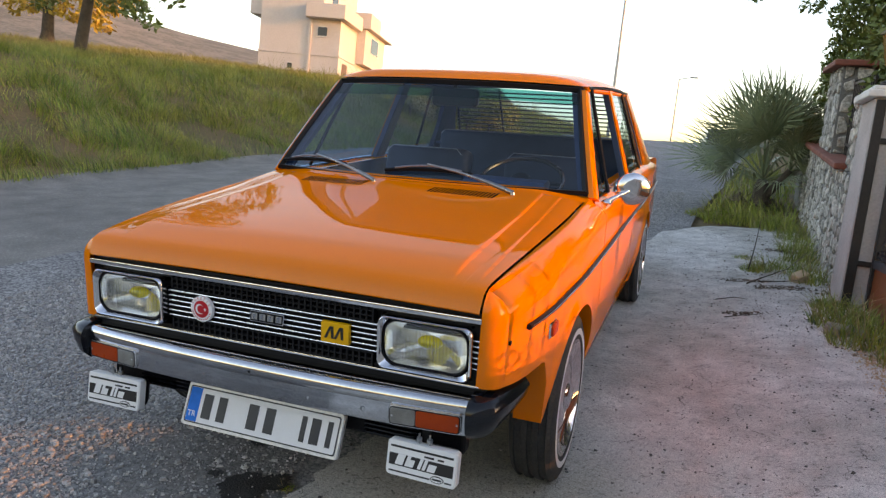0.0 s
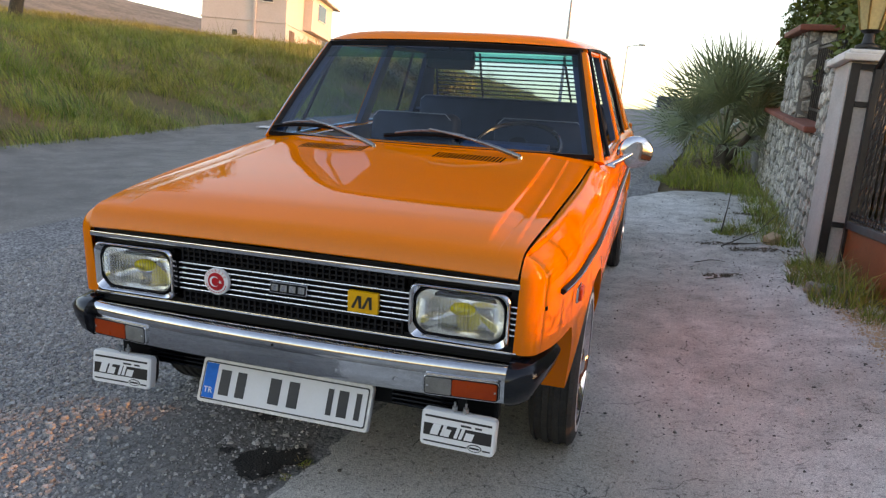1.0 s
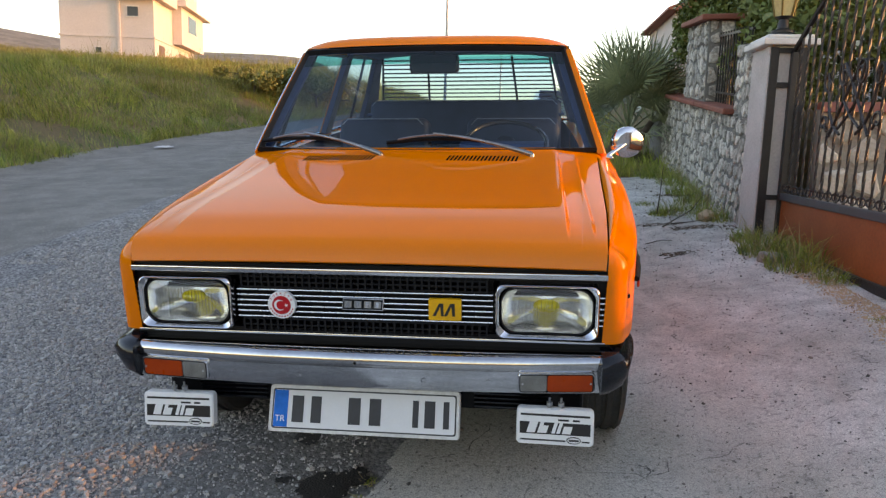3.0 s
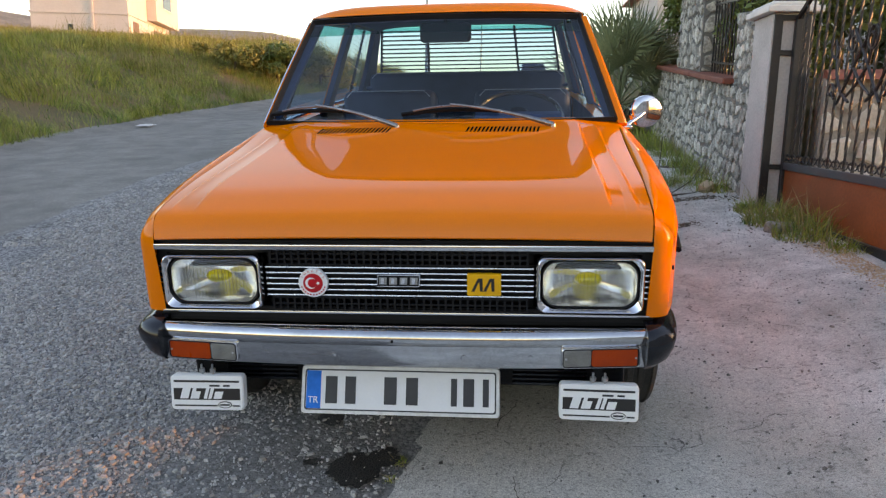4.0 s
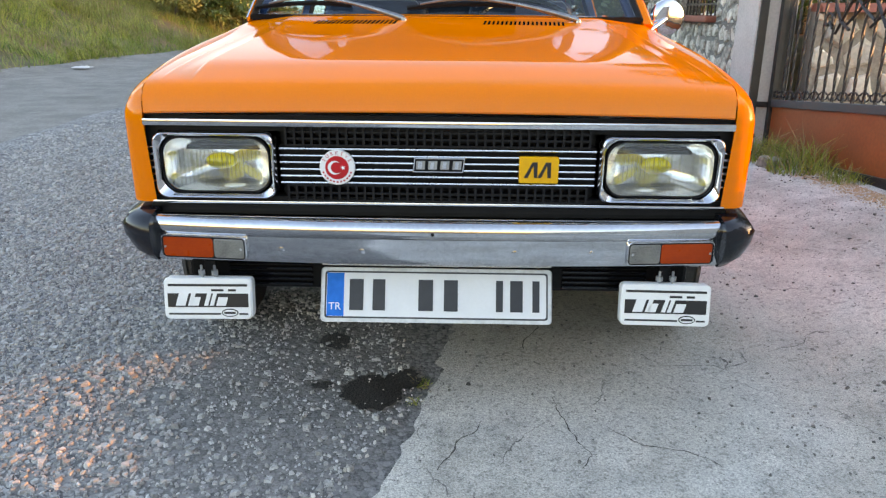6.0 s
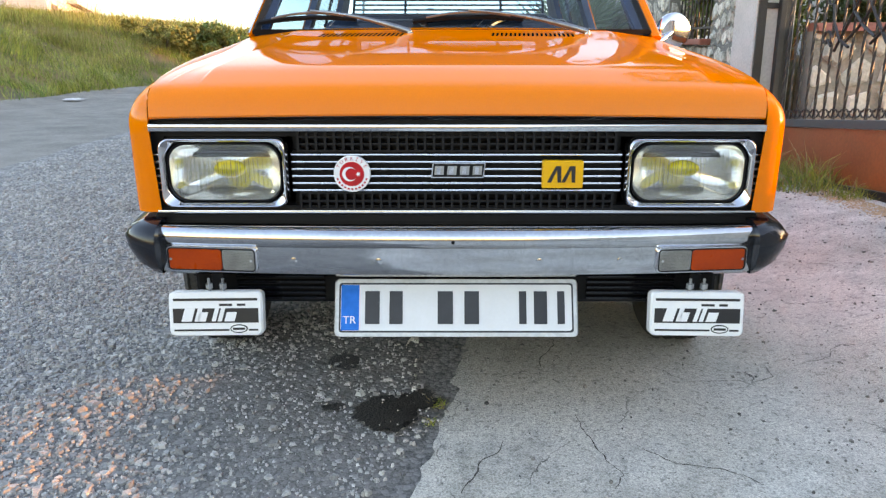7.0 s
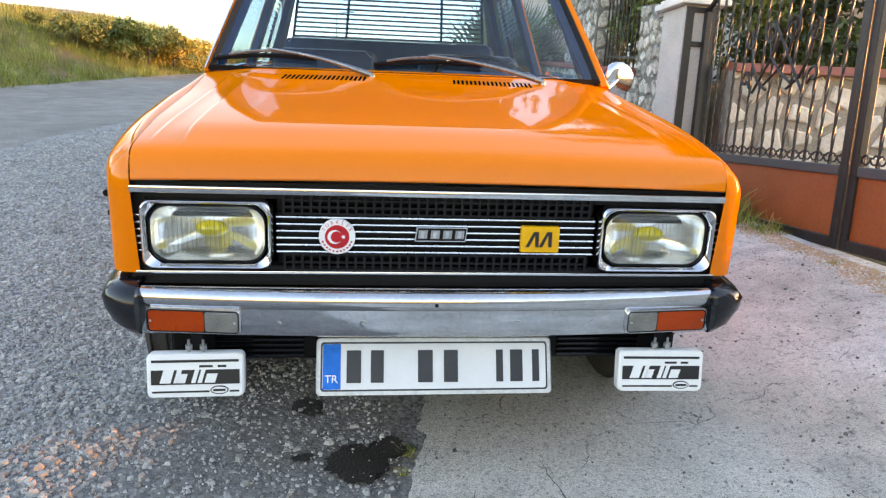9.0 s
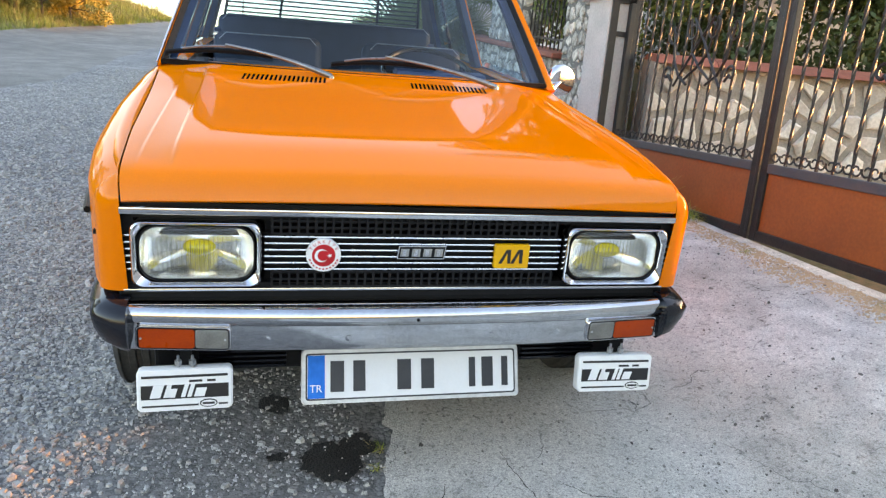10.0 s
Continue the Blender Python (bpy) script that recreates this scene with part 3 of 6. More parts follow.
# gate pillar
pillar = thing("gate_pillar", "pale grey plastered gate pillar with white stone cap", "pillar", upright(PILLAR[0], PILLAR[2], 0.10))
PW, PD, PH = PILLAR[1] - PILLAR[0], PILLAR[3] - PILLAR[2], 1.33
part("shaft", box(0, PW, 0, PD, -0.3, PH, 0.012), M_PLASTER, pillar)
part("cap", box(-0.05, PW + 0.05, -0.05, PD + 0.05, PH + 0.001, PH + 0.045, 0.008), M_CAPSTONE, pillar, "white stone cap")
part("cap_top", box(-0.02, PW + 0.02, -0.02, PD + 0.02, PH + 0.046, PH + 0.075, 0.01), M_CAPSTONE, pillar, "white stone cap")


# flat iron jambs on the pillar's face
for x in (0.008, 0.19):
    part("jamb_bar", box(x, x + 0.055, -0.022, -0.004, 0.0, PH - 0.012, 0.003), M_IRON, pillar, "black iron jamb")
for z in (0.28, 1.05, PH - 0.05):
    part("jamb_tie", box(0.0645, 0.188, -0.018, -0.006, z, z + 0.035, 0.002), M_IRON, pillar, "black iron tie")

lantern = thing("pillar_lantern", "brass and glass lantern on the gate pillar", "lantern", upright(PILLAR[0] + 0.14, PILLAR[2] + 0.22, 0.10 + PH + 0.075))
part("foot", loft([[(r * c, r * s_, z) for c, s_ in circle(1, 16)] for r, z in ((0.075, 0.0), (0.075, 0.015), (0.04, 0.03), (0.03, 0.09), (0.06, 0.11))]), M_IRON, lantern, smooth=40)
part("glass", loft([[(r * c, r * s_, z) for c, s_ in circle(1, 6)] for r, z in ((0.06, 0.112), (0.10, 0.30))]), M_LAMPGLASS, lantern, "amber lantern glass")
for c, s_ in circle(1, 6):
    part("rib", tube([(0.062 * c, 0.062 * s_, 0.11), (0.104 * c, 0.104 * s_, 0.302)], 0.006, 6), M_BRASS, lantern, "brass rib")
part("hat", loft([[(r * c, r * s_, z) for c, s_ in circle(1, 6)] for r, z in ((0.125, 0.302), (0.118, 0.315), (0.05, 0.37), (0.012, 0.40), (0.012, 0.43))]), M_BRASS, lantern, "brass hat")

# retaining wall in the yard behind the gate
YARD = pose(YARD_X, YARD_Y, 0, 0, 0, YARD_TURN)
def in_yard(bm):
    for v in bm.verts:
        v.co = YARD @ v.co
    return bm
yard_wall = tagged(part("wall_yard", in_yard(box(0, 9.5, 0.02, 0.36, -0.4, 0.995)), M_MORTAR), "yard retaining wall of large rough stones", "wall", kind="structure")
for k in range(22):
    x = k * 0.43
    cap_bm = loft([[(x + dx, 0.13 + 0.20 * math.cos(a), 0.995 + 0.055 * math.sin(a)) for a in spread_values(0, math.pi, 9)] for dx in (0.002, 0.427)])
    tagged(part("wall_coping", in_yard(cap_bm), M_TERRACOTTA, smooth=40), "terracotta coping tile on the yard wall", "coping", group="yard wall coping", kind="structure")

# wrought iron double gate
gate = thing("gate", "black wrought iron double gate with rust-red sheet panels, shut", "gate", upright(GATE_X, 3.33, 0.02, -90))
LEAF, PANEL_H = 1.69, 0.36
twist = bmesh.new()
loft([[(0.0092 * math.cos(a + k * 0.5), 0.0092 * math.sin(a + k * 0.5), k / 40) for a in (0.8, 2.37, 3.94, 5.5)] for k in range(41)], twist)
twist_me = bpy.data.meshes.new("bar")
twist.to_mesh(twist_me)
twist.free()
twist_me.materials.append(M_IRON)


def spiral(cx, cz, r0, r1, a0, a1, n=16):
    return [(cx + (r0 + (r1 - r0) * t) * math.cos(radians(a0 + (a1 - a0) * t)), cz + (r0 + (r1 - r0) * t) * math.sin(radians(a0 + (a1 - a0) * t))) for t in spread_values(0, 1, n)]


heart = bmesh.new()
for sgn in (1, -1):
    tube([(sgn * (0.027 - x), 0, z) for x, z in spiral(0, 0.032, 0.012, 0.026, 0, 380)], 0.0045, 5, heart)
heart_me = bpy.data.meshes.new("scroll")
heart.to_mesh(heart_me)
heart.free()
heart_me.materials.append(M_IRON)
lyre = bmesh.new()
for sgn in (1, -1):
    for pts in (spiral(0.10, 0.30, 0.02, 0.07, 40, 420) + [(0.08, 0.17), (-0.02, 0.09), (-0.13, 0.03)],
                spiral(0.30, 0.27, 0.015, 0.06, 60, 440) + [(0.27, 0.14), (0.20, 0.05), (0.10, 0.0)],
                spiral(0.33, 0.06, 0.05, 0.012, 200, -160) + [(0.28, 0.02)],
                [(-0.10, 0.36), (0.02, 0.24), (0.16, 0.08), (0.24, -0.01)]):
        tube([(sgn * x * 1.02, -0.012, z * 1.1) for x, z in pts], 0.0085, 6, lyre)
lyre_me = bpy.data.meshes.new("ornament")
bmesh.ops.recalc_face_normals(lyre, faces=lyre.faces)
lyre.to_mesh(lyre_me)
lyre.free()
lyre_me.materials.append(M_IRON)


def leaf_top(x, far):
    t = x / LEAF if not far else 1 - x / LEAF
    return 1.36 + 0.62 * math.sin(t * math.pi / 2)


for far, x0 in ((False, 0.0), (True, LEAF + 0.03)):
    leaf = new("gate_leaf")
    leaf.parent, leaf.matrix_local = gate, pose(x0, 0, 0)
    part("stile", box(0, 0.05, -0.02, 0.02, 0.0, leaf_top(0, far), 0.004), M_IRON, leaf)
    part("stile", box(LEAF - 0.05, LEAF, -0.02, 0.02, 0.0, leaf_top(LEAF, far), 0.004), M_IRON, leaf)
    part("bottom_rail", box(0.051, LEAF - 0.051, -0.018, 0.018, 0.0, 0.055, 0.004), M_IRON, leaf)
    part("sheet_panel", box(0.051, LEAF - 0.051, -0.004, 0.004, 0.056, PANEL_H), M_RUST_PANEL, leaf, "rust-red painted sheet")
    part("lock_rail", box(0.051, LEAF - 0.051, -0.020, 0.020, PANEL_H + 0.001, PANEL_H + 0.05, 0.004), M_RAIL, leaf, "dark blue-grey rail")
    part("top_rail", tube([(x, 0, leaf_top(x, far)) for x in spread_values(0, LEAF, 20)], 0.018, 6), M_IRON, leaf, smooth=True)
    n_bars = 14
    for i in range(n_bars):
        x = 0.05 + (LEAF - 0.10) * (i + 1) / (n_bars + 1)
        o = new("bar", twist_me)
        o.parent = leaf
        o.matrix_local = Matrix.Translation((x, 0, PANEL_H + 0.05)) @ Matrix.Diagonal((1, 1, leaf_top(x, far) - PANEL_H - 0.05, 1))
    for i in range(n_bars + 1):
        o = new("scroll", heart_me)
        o.parent = leaf
        o.matrix_local = pose(0.05 + (LEAF - 0.10) * (i + 0.5) / (n_bars + 1), 0, PANEL_H + 0.052) @ Matrix.Scale(1.14, 4)
    o = new("ornament", lyre_me)
    o.parent = leaf
    o.matrix_local = pose(0.58 * LEAF, 0, 0.80)
    tagged(o, "large iron scroll ornament")
part("meeting_post", box(LEAF + 0.003, LEAF + 0.027, -0.03, -0.022, 0.0, 2.0, 0.003), M_IRON, gate)
# unseen second pillar and plain wall beyond it, added against the low sun
tagged(pillar, group="gate pillars")
copy_thing(pillar, SITE @ upright(PILLAR[0], 3.33 - 2 * LEAF - 0.06 - (PILLAR[3] - PILLAR[2]), 0.44))
tagged(part("wall_front", box(2.07, 2.33, -12, 3.33 - 2 * LEAF - 0.45, -0.4, 2.1), M_PLASTER), "plain grey plastered wall added out of view beside the gate", "wall", kind="structure")

# barred opening in the lane wall
grille_in = thing("wall_grille", "black iron bars in the wall opening", "railing", WALL)
for i in range(12):
    y = 0.10 + i * 0.118
    part("bar", tube([(0.14, y, 0.955), (0.14, y, 1.62)], 0.008, 6), M_IRON, grille_in)
for z in (1.04, 1.58):
    part("rail", box(0.13, 0.15, 0.05, 1.44, z, z + 0.02), M_IRON, grille_in)
for y in (0.33, 0.80):
    part("scroll", tube([(0.13, y + a, z) for a, z in spiral(0, 1.32, 0.02, 0.10, 0, 500)], 0.006, 6), M_IRON, grille_in)

# ---- the car ----
car = thing("car", "bright orange classic saloon car with chrome bumper, parked on the apron", "car", pose(0, 0, -0.016, 0, 0, -0.3))
HALF_W = [(-0.02, 0.668), (0.0, 0.678), (0.03, 0.698), (0.10, 0.728), (0.30, 0.758), (0.70, 0.780), (1.3, 0.789), (2.5, 0.792), (3.4, 0.786), (4.0, 0.77), (4.22, 0.75), (4.26, 0.73)]
SHOULDER = [(-0.02, 0.808), (0.0, 0.818), (0.05, 0.836), (0.10, 0.848), (0.25, 0.867), (0.46, 0.892), (0.77, 0.917), (1.15, 0.942), (1.9, 0.955), (3.2, 0.955), (3.7, 0.94), (4.26, 0.90)]
WHEEL_Y, WHEEL_R = (0.70, 3.19), 0.295


def side_x(y, z):
    """The car's half-width at a height of its flank."""
    w, zs = smooth_lerp(HALF_W, y), smooth_lerp(SHOULDER, y)
    d = zs - z
    x = w - 0.055 * (1 - min(1, d / 0.055)) ** 2
    if z < 0.62:
        x -= 0.16 * (0.62 - z) ** 2 / 0.4
    arch = max((1 - min(1, abs(math.hypot(y - wy, z - 0.30) - 0.345) / 0.05)) for wy in WHEEL_Y)
    return x + 0.012 * arch


def moulding_z(y):
    return lerp([(0, 0.728), (1.7, 0.766), (4.2, 0.766)], y)


def sill_z(y):
    z = 0.24 if 0.4 < y < 3.6 else 0.34
    if y < 0.365:
        z = 0.585 - 0.10 * ease(0.28, 0.36, y)
    for wy in WHEEL_Y:
        d = abs(y - wy)
        if d < 0.335:
            z = max(z, 0.30 + math.sqrt(0.335 ** 2 - d * d) * 1.02)
    return z


def flank(name, y0, y1, sign, label="", parent=car):
    """A panel of the car's side between two upright joints, with a turned-in edge."""
    n = max(4, round((y1 - y0) / 0.025))
    bm = bmesh.new()
    cols = []
    for i in range(n + 1):
        y = y0 + (y1 - y0) * i / n
        a, b = sill_z(y), smooth_lerp(SHOULDER, y)
        col = [(sign * (side_x(y, a) - 0.09), y, a - 0.0), (sign * side_x(y, a), y, a)]
        col += [(sign * side_x(y, a + (b - a) * t), y, a + (b - a) * t) for t in (0.06, 0.14, 0.25, 0.38, 0.5, 0.62, 0.72, 0.8, 0.86, 0.9, 0.94, 0.97, 0.99, 1.0)]
        if i in (0, n):
            turned = [(p[0] - sign * 0.02, p[1] + (0.003 if i == 0 else -0.003), p[2]) for p in col]
            cols += [turned, col] if i == 0 else [col, turned]
        else:
            cols.append(col)
    loft(cols, bm, closed=False)
    return part(name, bm, M_PAINT, parent, label, smooth=50)


for sign in (1, -1):
    flank("front_fender", 0.045, 1.140, sign)
    flank("front_door", 1.146, 2.19, sign)
    flank("rear_door", 2.196, 2.99, sign)
    flank("rear_quarter", 2.996, 4.24, sign)

HOOD_HALF = [(-0.02, 0.640), (0.0, 0.645), (0.3, 0.668), (1.07, 0.706)]


def hood_z(x, y):
    z = smooth_lerp([(-0.2, 0.818), (0.0, 0.849), (0.05, 0.8565), (0.10, 0.8635), (0.16, 0.871), (0.30, 0.886), (0.50, 0.902), (0.75, 0.923), (0.88, 0.938), (0.96, 0.950), (1.3, 0.990)], y)
    z -= 0.056 * math.exp(-(y + 0.012) / 0.015)
    a = abs(x)
    z += (0.006 * ease(0.60, 0.53, a) + 0.005 * ease(0.552, 0.544, a) + 0.0035 * ease(0.621, 0.614, a)) * ease(0.03, 0.16, y) + 0.008 * (1 - (a / 0.7) ** 2)
    z -= 0.010 * ease(0.62, 0.74, a)
    return z


def hood_point(u, v):
    y0 = -0.012
    y = y0 + (1.01 - y0) * v
    y += 0.05 * (abs(u) ** 2) * ease(0.8, 1.0, v)
    x = u * (lerp(HOOD_HALF, y) - 0.003)
    return (x, y, hood_z(x, y))


hu = sorted({*spread_values(-1, 1, 21), *[s * k for s in (-1, 1) for k in (0.74, *spread_values(0.765, 0.868, 27), *spread_values(0.872, 0.968, 25), 0.985)]})
hv = [0, 0.004, 0.01, 0.018, 0.028, 0.04, 0.06, 0.09, *spread_values(0.12, 1, 24)]
bm = sheet(hood_point, hu, hv)
# turned-down front lip
lip = sheet(lambda u, v: (lambda p: (p[0], p[1] + 0.004 * v, p[2] - 0.004 * v))(hood_point(u, 0)), hu, [0, 0.3, 1])
part("hood", bm, M_PAINT, car, smooth=40)
part("hood_lip", lip, M_PAINT, car, smooth=40)


def fender_top(sign):
    def at(u, y):
        a = lerp(HOOD_HALF, y) + 0.002
        b = side_x(y, smooth_lerp(SHOULDER, y))
        x = a + (b - a) * u
        z0, z1 = hood_z(a, y) - 0.004, smooth_lerp(SHOULDER, y)
        return (sign * x, y, z0 + (z1 - z0) * u + 0.006 * math.sin(math.pi * u))
    ys = [0.045, 0.06, 0.08, *spread_values(0.12, 1.14, 24)]
    bm = sheet(at, [0, 0.15, 0.35, 0.6, 0.8, 0.92, 1], ys)
    sheet(lambda v, y: (sign * (lerp(HOOD_HALF, y) + 0.002), y, hood_z(lerp(HOOD_HALF, y), y) - 0.004 - 0.05 * v), [0, 1], ys, bm)
    part("fender_crown", bm, M_PAINT, car, smooth=40)
    # the nose: a face beside the lamps that turns round the corner and rolls over the top
    us = [0, 0.2, 0.4, *spread_values(0.5, 1, 9)]

    def around(u, z):
        v = (z - 0.588) / 0.208
        a, b, front = 0.645 - 0.008 * (1 - v), side_x(0.045, z), -0.008 + 0.008 * (1 - v)
        r = 0.045 - front
        turn = max(0.0, (u - 0.5) / 0.5) * math.pi / 2
        run = min(u / 0.5, 1.0)
        wide = min(r, b - a - 0.004)
        return Vector((a + (b - wide - a) * run + wide * math.sin(turn), front + r * (1 - math.cos(turn)), z))
    rings = [[around(u, z) for u in us] for z in spread_values(0.588, 0.772, 8)]
    top = rings[-1]
    for k in range(1, 9):
        t = k / 8 * math.pi / 2
        ring = []
        for u, p in zip(us, top):
            q = Vector(at(u, 0.045))
            q.x *= sign
            ring.append(Vector((p.x + (q.x - p.x) * (1 - math.cos(t)), p.y + (q.y - p.y) * (1 - math.cos(t)), p.z + (q.z - p.z) * math.sin(t))))
        rings.append(ring)
    part("fender_nose", loft([[(sign * p.x, p.y, p.z) for p in ring] for ring in rings], None, False, False), M_PAINT, car, smooth=70)


fender_top(1), fender_top(-1)
# scuttle under the windscreen
part("scuttle", sheet(lambda u, v: (u * 0.712, 1.013 + 0.05 * u * u + v * (0.05 + 0.05 * u * u), hood_z(u * 0.69, 1.015) + 0.012 * v), spread_values(-1, 1, 17), [0, 0.5, 1]), M_PAINT, car, smooth=40)
part("hood_gap", box(-0.71, 0.71, 0.05, 1.1, 0.70, 0.71), M_BLACK, car)

# greenhouse
WS_B, WS_T = (0.718, 1.135, 0.968), (0.588, 1.505, 1.388)


def screen_point(u, v):
    xb, xt = WS_B[0] * u, WS_T[0] * u
    yb, yt = WS_B[1] - 0.100 * (1 - u * u), WS_T[1] - 0.06 * (1 - u * u)
    zb, zt = WS_B[2] + 0.0, WS_T[2] + 0.012 * (1 - u * u)
    bow = 0.012 * math.sin(math.pi * v)
    return (xb + (xt - xb) * v, yb + (yt - yb) * v - bow, zb + (zt - zb) * v)


su, sv = spread_values(-1, 1, 25), spread_values(0, 1, 9)
part("windscreen", sheet(lambda u, v: screen_point(u * 0.965, 0.035 + 0.92 * v), su, sv), M_GLASS, car, "tinted windscreen", smooth=True)
rim = bmesh.new()
edge = [(u, 0) for u in spread_values(-1, 1, 25)] + [(1, v) for v in spread_values(0.1, 1, 9)] + [(u, 1) for u in spread_values(0.92, -1, 24)] + [(-1, v) for v in spread_values(0.9, 0.1, 9)]
ring_a, ring_b, ring_c = [], [], []
for u, v in edge:
    p, q = Vector(screen_point(u, v)), Vector(screen_point(u * 0.955, 0.045 + 0.90 * v))
    ring_a.append(p + Vector((0, 0.0, 0.0)))
    ring_b.append((p + q) / 2 + Vector((0, -0.012, 0.008)))
    ring_c.append(q + Vector((0, 0.004, -0.002)))
loft([ring_a, ring_b, ring_c], rim, True, False)
part("windscreen_seal", rim, M_BLACK, car, "black rubber seal", smooth=60)


def roof_point(u, v):
    y = 1.50 + (3.06 - 1.50) * v
    half = lerp([(1.5, 0.598), (1.8, 0.615), (2.7, 0.612), (3.1, 0.585)], y)
    x = u * half
    yy = y - 0.06 * (1 - u * u) * (1 - 2 * v)
    lift = 0.036 * math.sin(math.pi / 2 * min(1, v / 0.045)) * (1 - abs(u) ** 8)
    z = 1.392 + 0.014 * math.sin(math.pi * min(1, v)) + lift * (1 - 0.6 * ease(0.7, 1.0, v)) + (0.012 + 0.020 * ease(0.0, 0.45, v) * (1 - ease(0.6, 1.0, v))) * (1 - abs(u) ** 2.6)
    return (x, yy, z)


ru = [-1, -0.985, -0.96, -0.92, -0.85, *spread_values(-0.75, 0.75, 13), 0.85, 0.92, 0.96, 0.985, 1]
part("roof", sheet(roof_point, ru, [0, 0.006, 0.012, 0.019, 0.026, 0.034, 0.045, 0.07, *spread_values(0.1, 1, 20)]), M_PAINT, car, smooth=40)

# window line of the flank: bottom on the shoulder, top under the roof
def house_x(z):
    return 0.745 - (z - 0.95) * 0.325


def side_bar(name, pts, w, d, sign, material=M_PAINT):
    """A pillar of the greenhouse: a bar along points (y, z)."""
    rings = []
    for y, z, ww in pts:
        x = house_x(z)
        rings.append([(sign * (x + dx), y + dy, z) for dx, dy in ((0, -ww), (0.006, 0), (0, ww), (-0.012, ww), (-0.012, -ww))])
    part(name, loft(rings), material, car, smooth=50)


for sign in (1, -1):
    # screen pillar
    rings = []
    for v in spread_values(-0.03, 0.955, 12):
        p = Vector(screen_point(1.0, v))
        z = p.z
        xo = house_x(z) + 0.006 if sign > 0 else p.x - 0.002
        fx = 0.012 if sign > 0 else -0.006
        rings.append([(sign * (p.x - 0.012), p.y - 0.004, z + 0.006), (sign * (p.x + fx), p.y - 0.010, z + 0.008), (sign * (xo - 0.004), p.y + 0.004, z + 0.004), (sign * xo, p.y + 0.04, z - 0.01), (sign * (xo - 0.03), p.y + 0.05, z - 0.012), (sign * (p.x - 0.01), p.y + 0.03, z - 0.012)])
    part("screen_pillar", loft(rings), M_PAINT, car, smooth=50)
    # added strip stands in for the sky's reflection along the left pillar
    if sign < 0:
        part("pillar_sky_glint", tube([Vector(screen_point(-1.004, v)) + Vector((0, 0.004, 0.004)) for v in spread_values(0.0, 0.96, 10)], 0.0045, 6), M_CHROME, car, "added bright strip in place of the sky's reflection on the pillar", smooth=60)
    side_bar("door_pillar", [(2.20, 0.94, 0.05), (2.24, 1.2, 0.042), (2.27, 1.40, 0.036)], 0.04, 0.03, sign)
    side_bar("rear_pillar", [(3.32, 0.94, 0.24), (3.20, 1.15, 0.13), (3.04, 1.40, 0.06)], 0.1, 0.03, sign)
    # roof rail over the doors
    part("roof_rail", tube([(sign * (house_x(1.40) - 0.010), y, 1.382) for y in spread_values(1.56, 3.06, 10)], 0.014, 8), M_PAINT, car, smooth=60)
    part("drip_rail", tube([(sign * (house_x(1.40) + 0.004), y, 1.386 + 0.012 * math.sin(math.pi * (y - 1.5) / 1.58)) for y in spread_values(1.58, 3.06, 14)], 0.006, 6), M_BLACK, car, smooth=60)
    # door glass and bright sill strip
    def pane(y0b, y1b, y0t, y1t):
        def at(u, v):
            z = 0.95 + (1.385 - 0.95) * v
            yb, yt = y0b + (y1b - y0b) * u, y0t + (y1t - y0t) * u
            return (sign * (house_x(z) - 0.012), yb + (yt - yb) * v, z)
        return sheet(at, [0, 0.5, 1], [0, 0.5, 1])
    if sign < 0:
        part("front_side_glass", pane(1.26, 2.17, 1.62, 2.23), M_GLASS, car, "tinted side window", smooth=True)
    else:
        part("quarter_light", pane(1.24, 1.46, 1.60, 1.66), M_GLASS, car, "small quarter light", smooth=True)
        part("front_side_glass", sheet(lambda u, v: (0.756, 1.5 + 0.66 * u, 0.945 + 0.04 * v), [0, 1], [0, 1]), M_GLASS, car, "wound-down side window", smooth=True)
    part("rear_side_glass", pane(2.26, 3.10, 2.31, 2.98), M_GLASS, car, "tinted side window", smooth=True)
    part("glass_bar", tube([(sign * (house_x(0.95) - 0.004), 1.46, 0.95), (sign * (house_x(1.38) - 0.004), 1.64, 1.385)], 0.009, 6), M_BLACK, car, "black window bar", smooth=True)
    part("rear_glass_bar", tube([(sign * (house_x(0.95) - 0.004), 2.82, 0.95), (sign * (house_x(1.38) - 0.004), 2.76, 1.385)], 0.009, 6), M_BLACK, car, smooth=True)
    part("window_strip", tube([(sign * (side_x(y, smooth_lerp(SHOULDER, y)) - 0.01), y, smooth_lerp(SHOULDER, y) + 0.006) for y in spread_values(1.2, 3.3, 16)], 0.008, 6), M_CHROME, car, "chrome window strip", smooth=True)
    part("shoulder", sheet(lambda u, y: (sign * (side_x(y, smooth_lerp(SHOULDER, y)) - 0.07 * u), y, smooth_lerp(SHOULDER, y) + 0.002 - 0.004 * u), [0, 0.4, 1], spread_values(1.1, 3.5, 20)), M_PAINT, car, smooth=40)
    # side moulding and marker lamp
    part("side_moulding", tube([(sign * (side_x(y, moulding_z(y)) + 0.006), y, moulding_z(y)) for y in spread_values(0.13, 4.0, 50)], 0.0085, 6), M_BLACK, car, "black and chrome side moulding", smooth=True)

# boot, rear panel, rear window with its louvre
part("boot_lid", sheet(lambda u, v: (u * 0.74, 3.46 + 0.78 * v, 0.955 - 0.03 * v * v + 0.012 * (1 - u * u)), spread_values(-1, 1, 9), spread_values(0, 1, 7)), M_PAINT, car, smooth=40)
part("rear_panel", box(-0.745, 0.745, 4.20, 4.24, 0.36, 0.93, 0.02), M_PAINT, car, smooth=40)
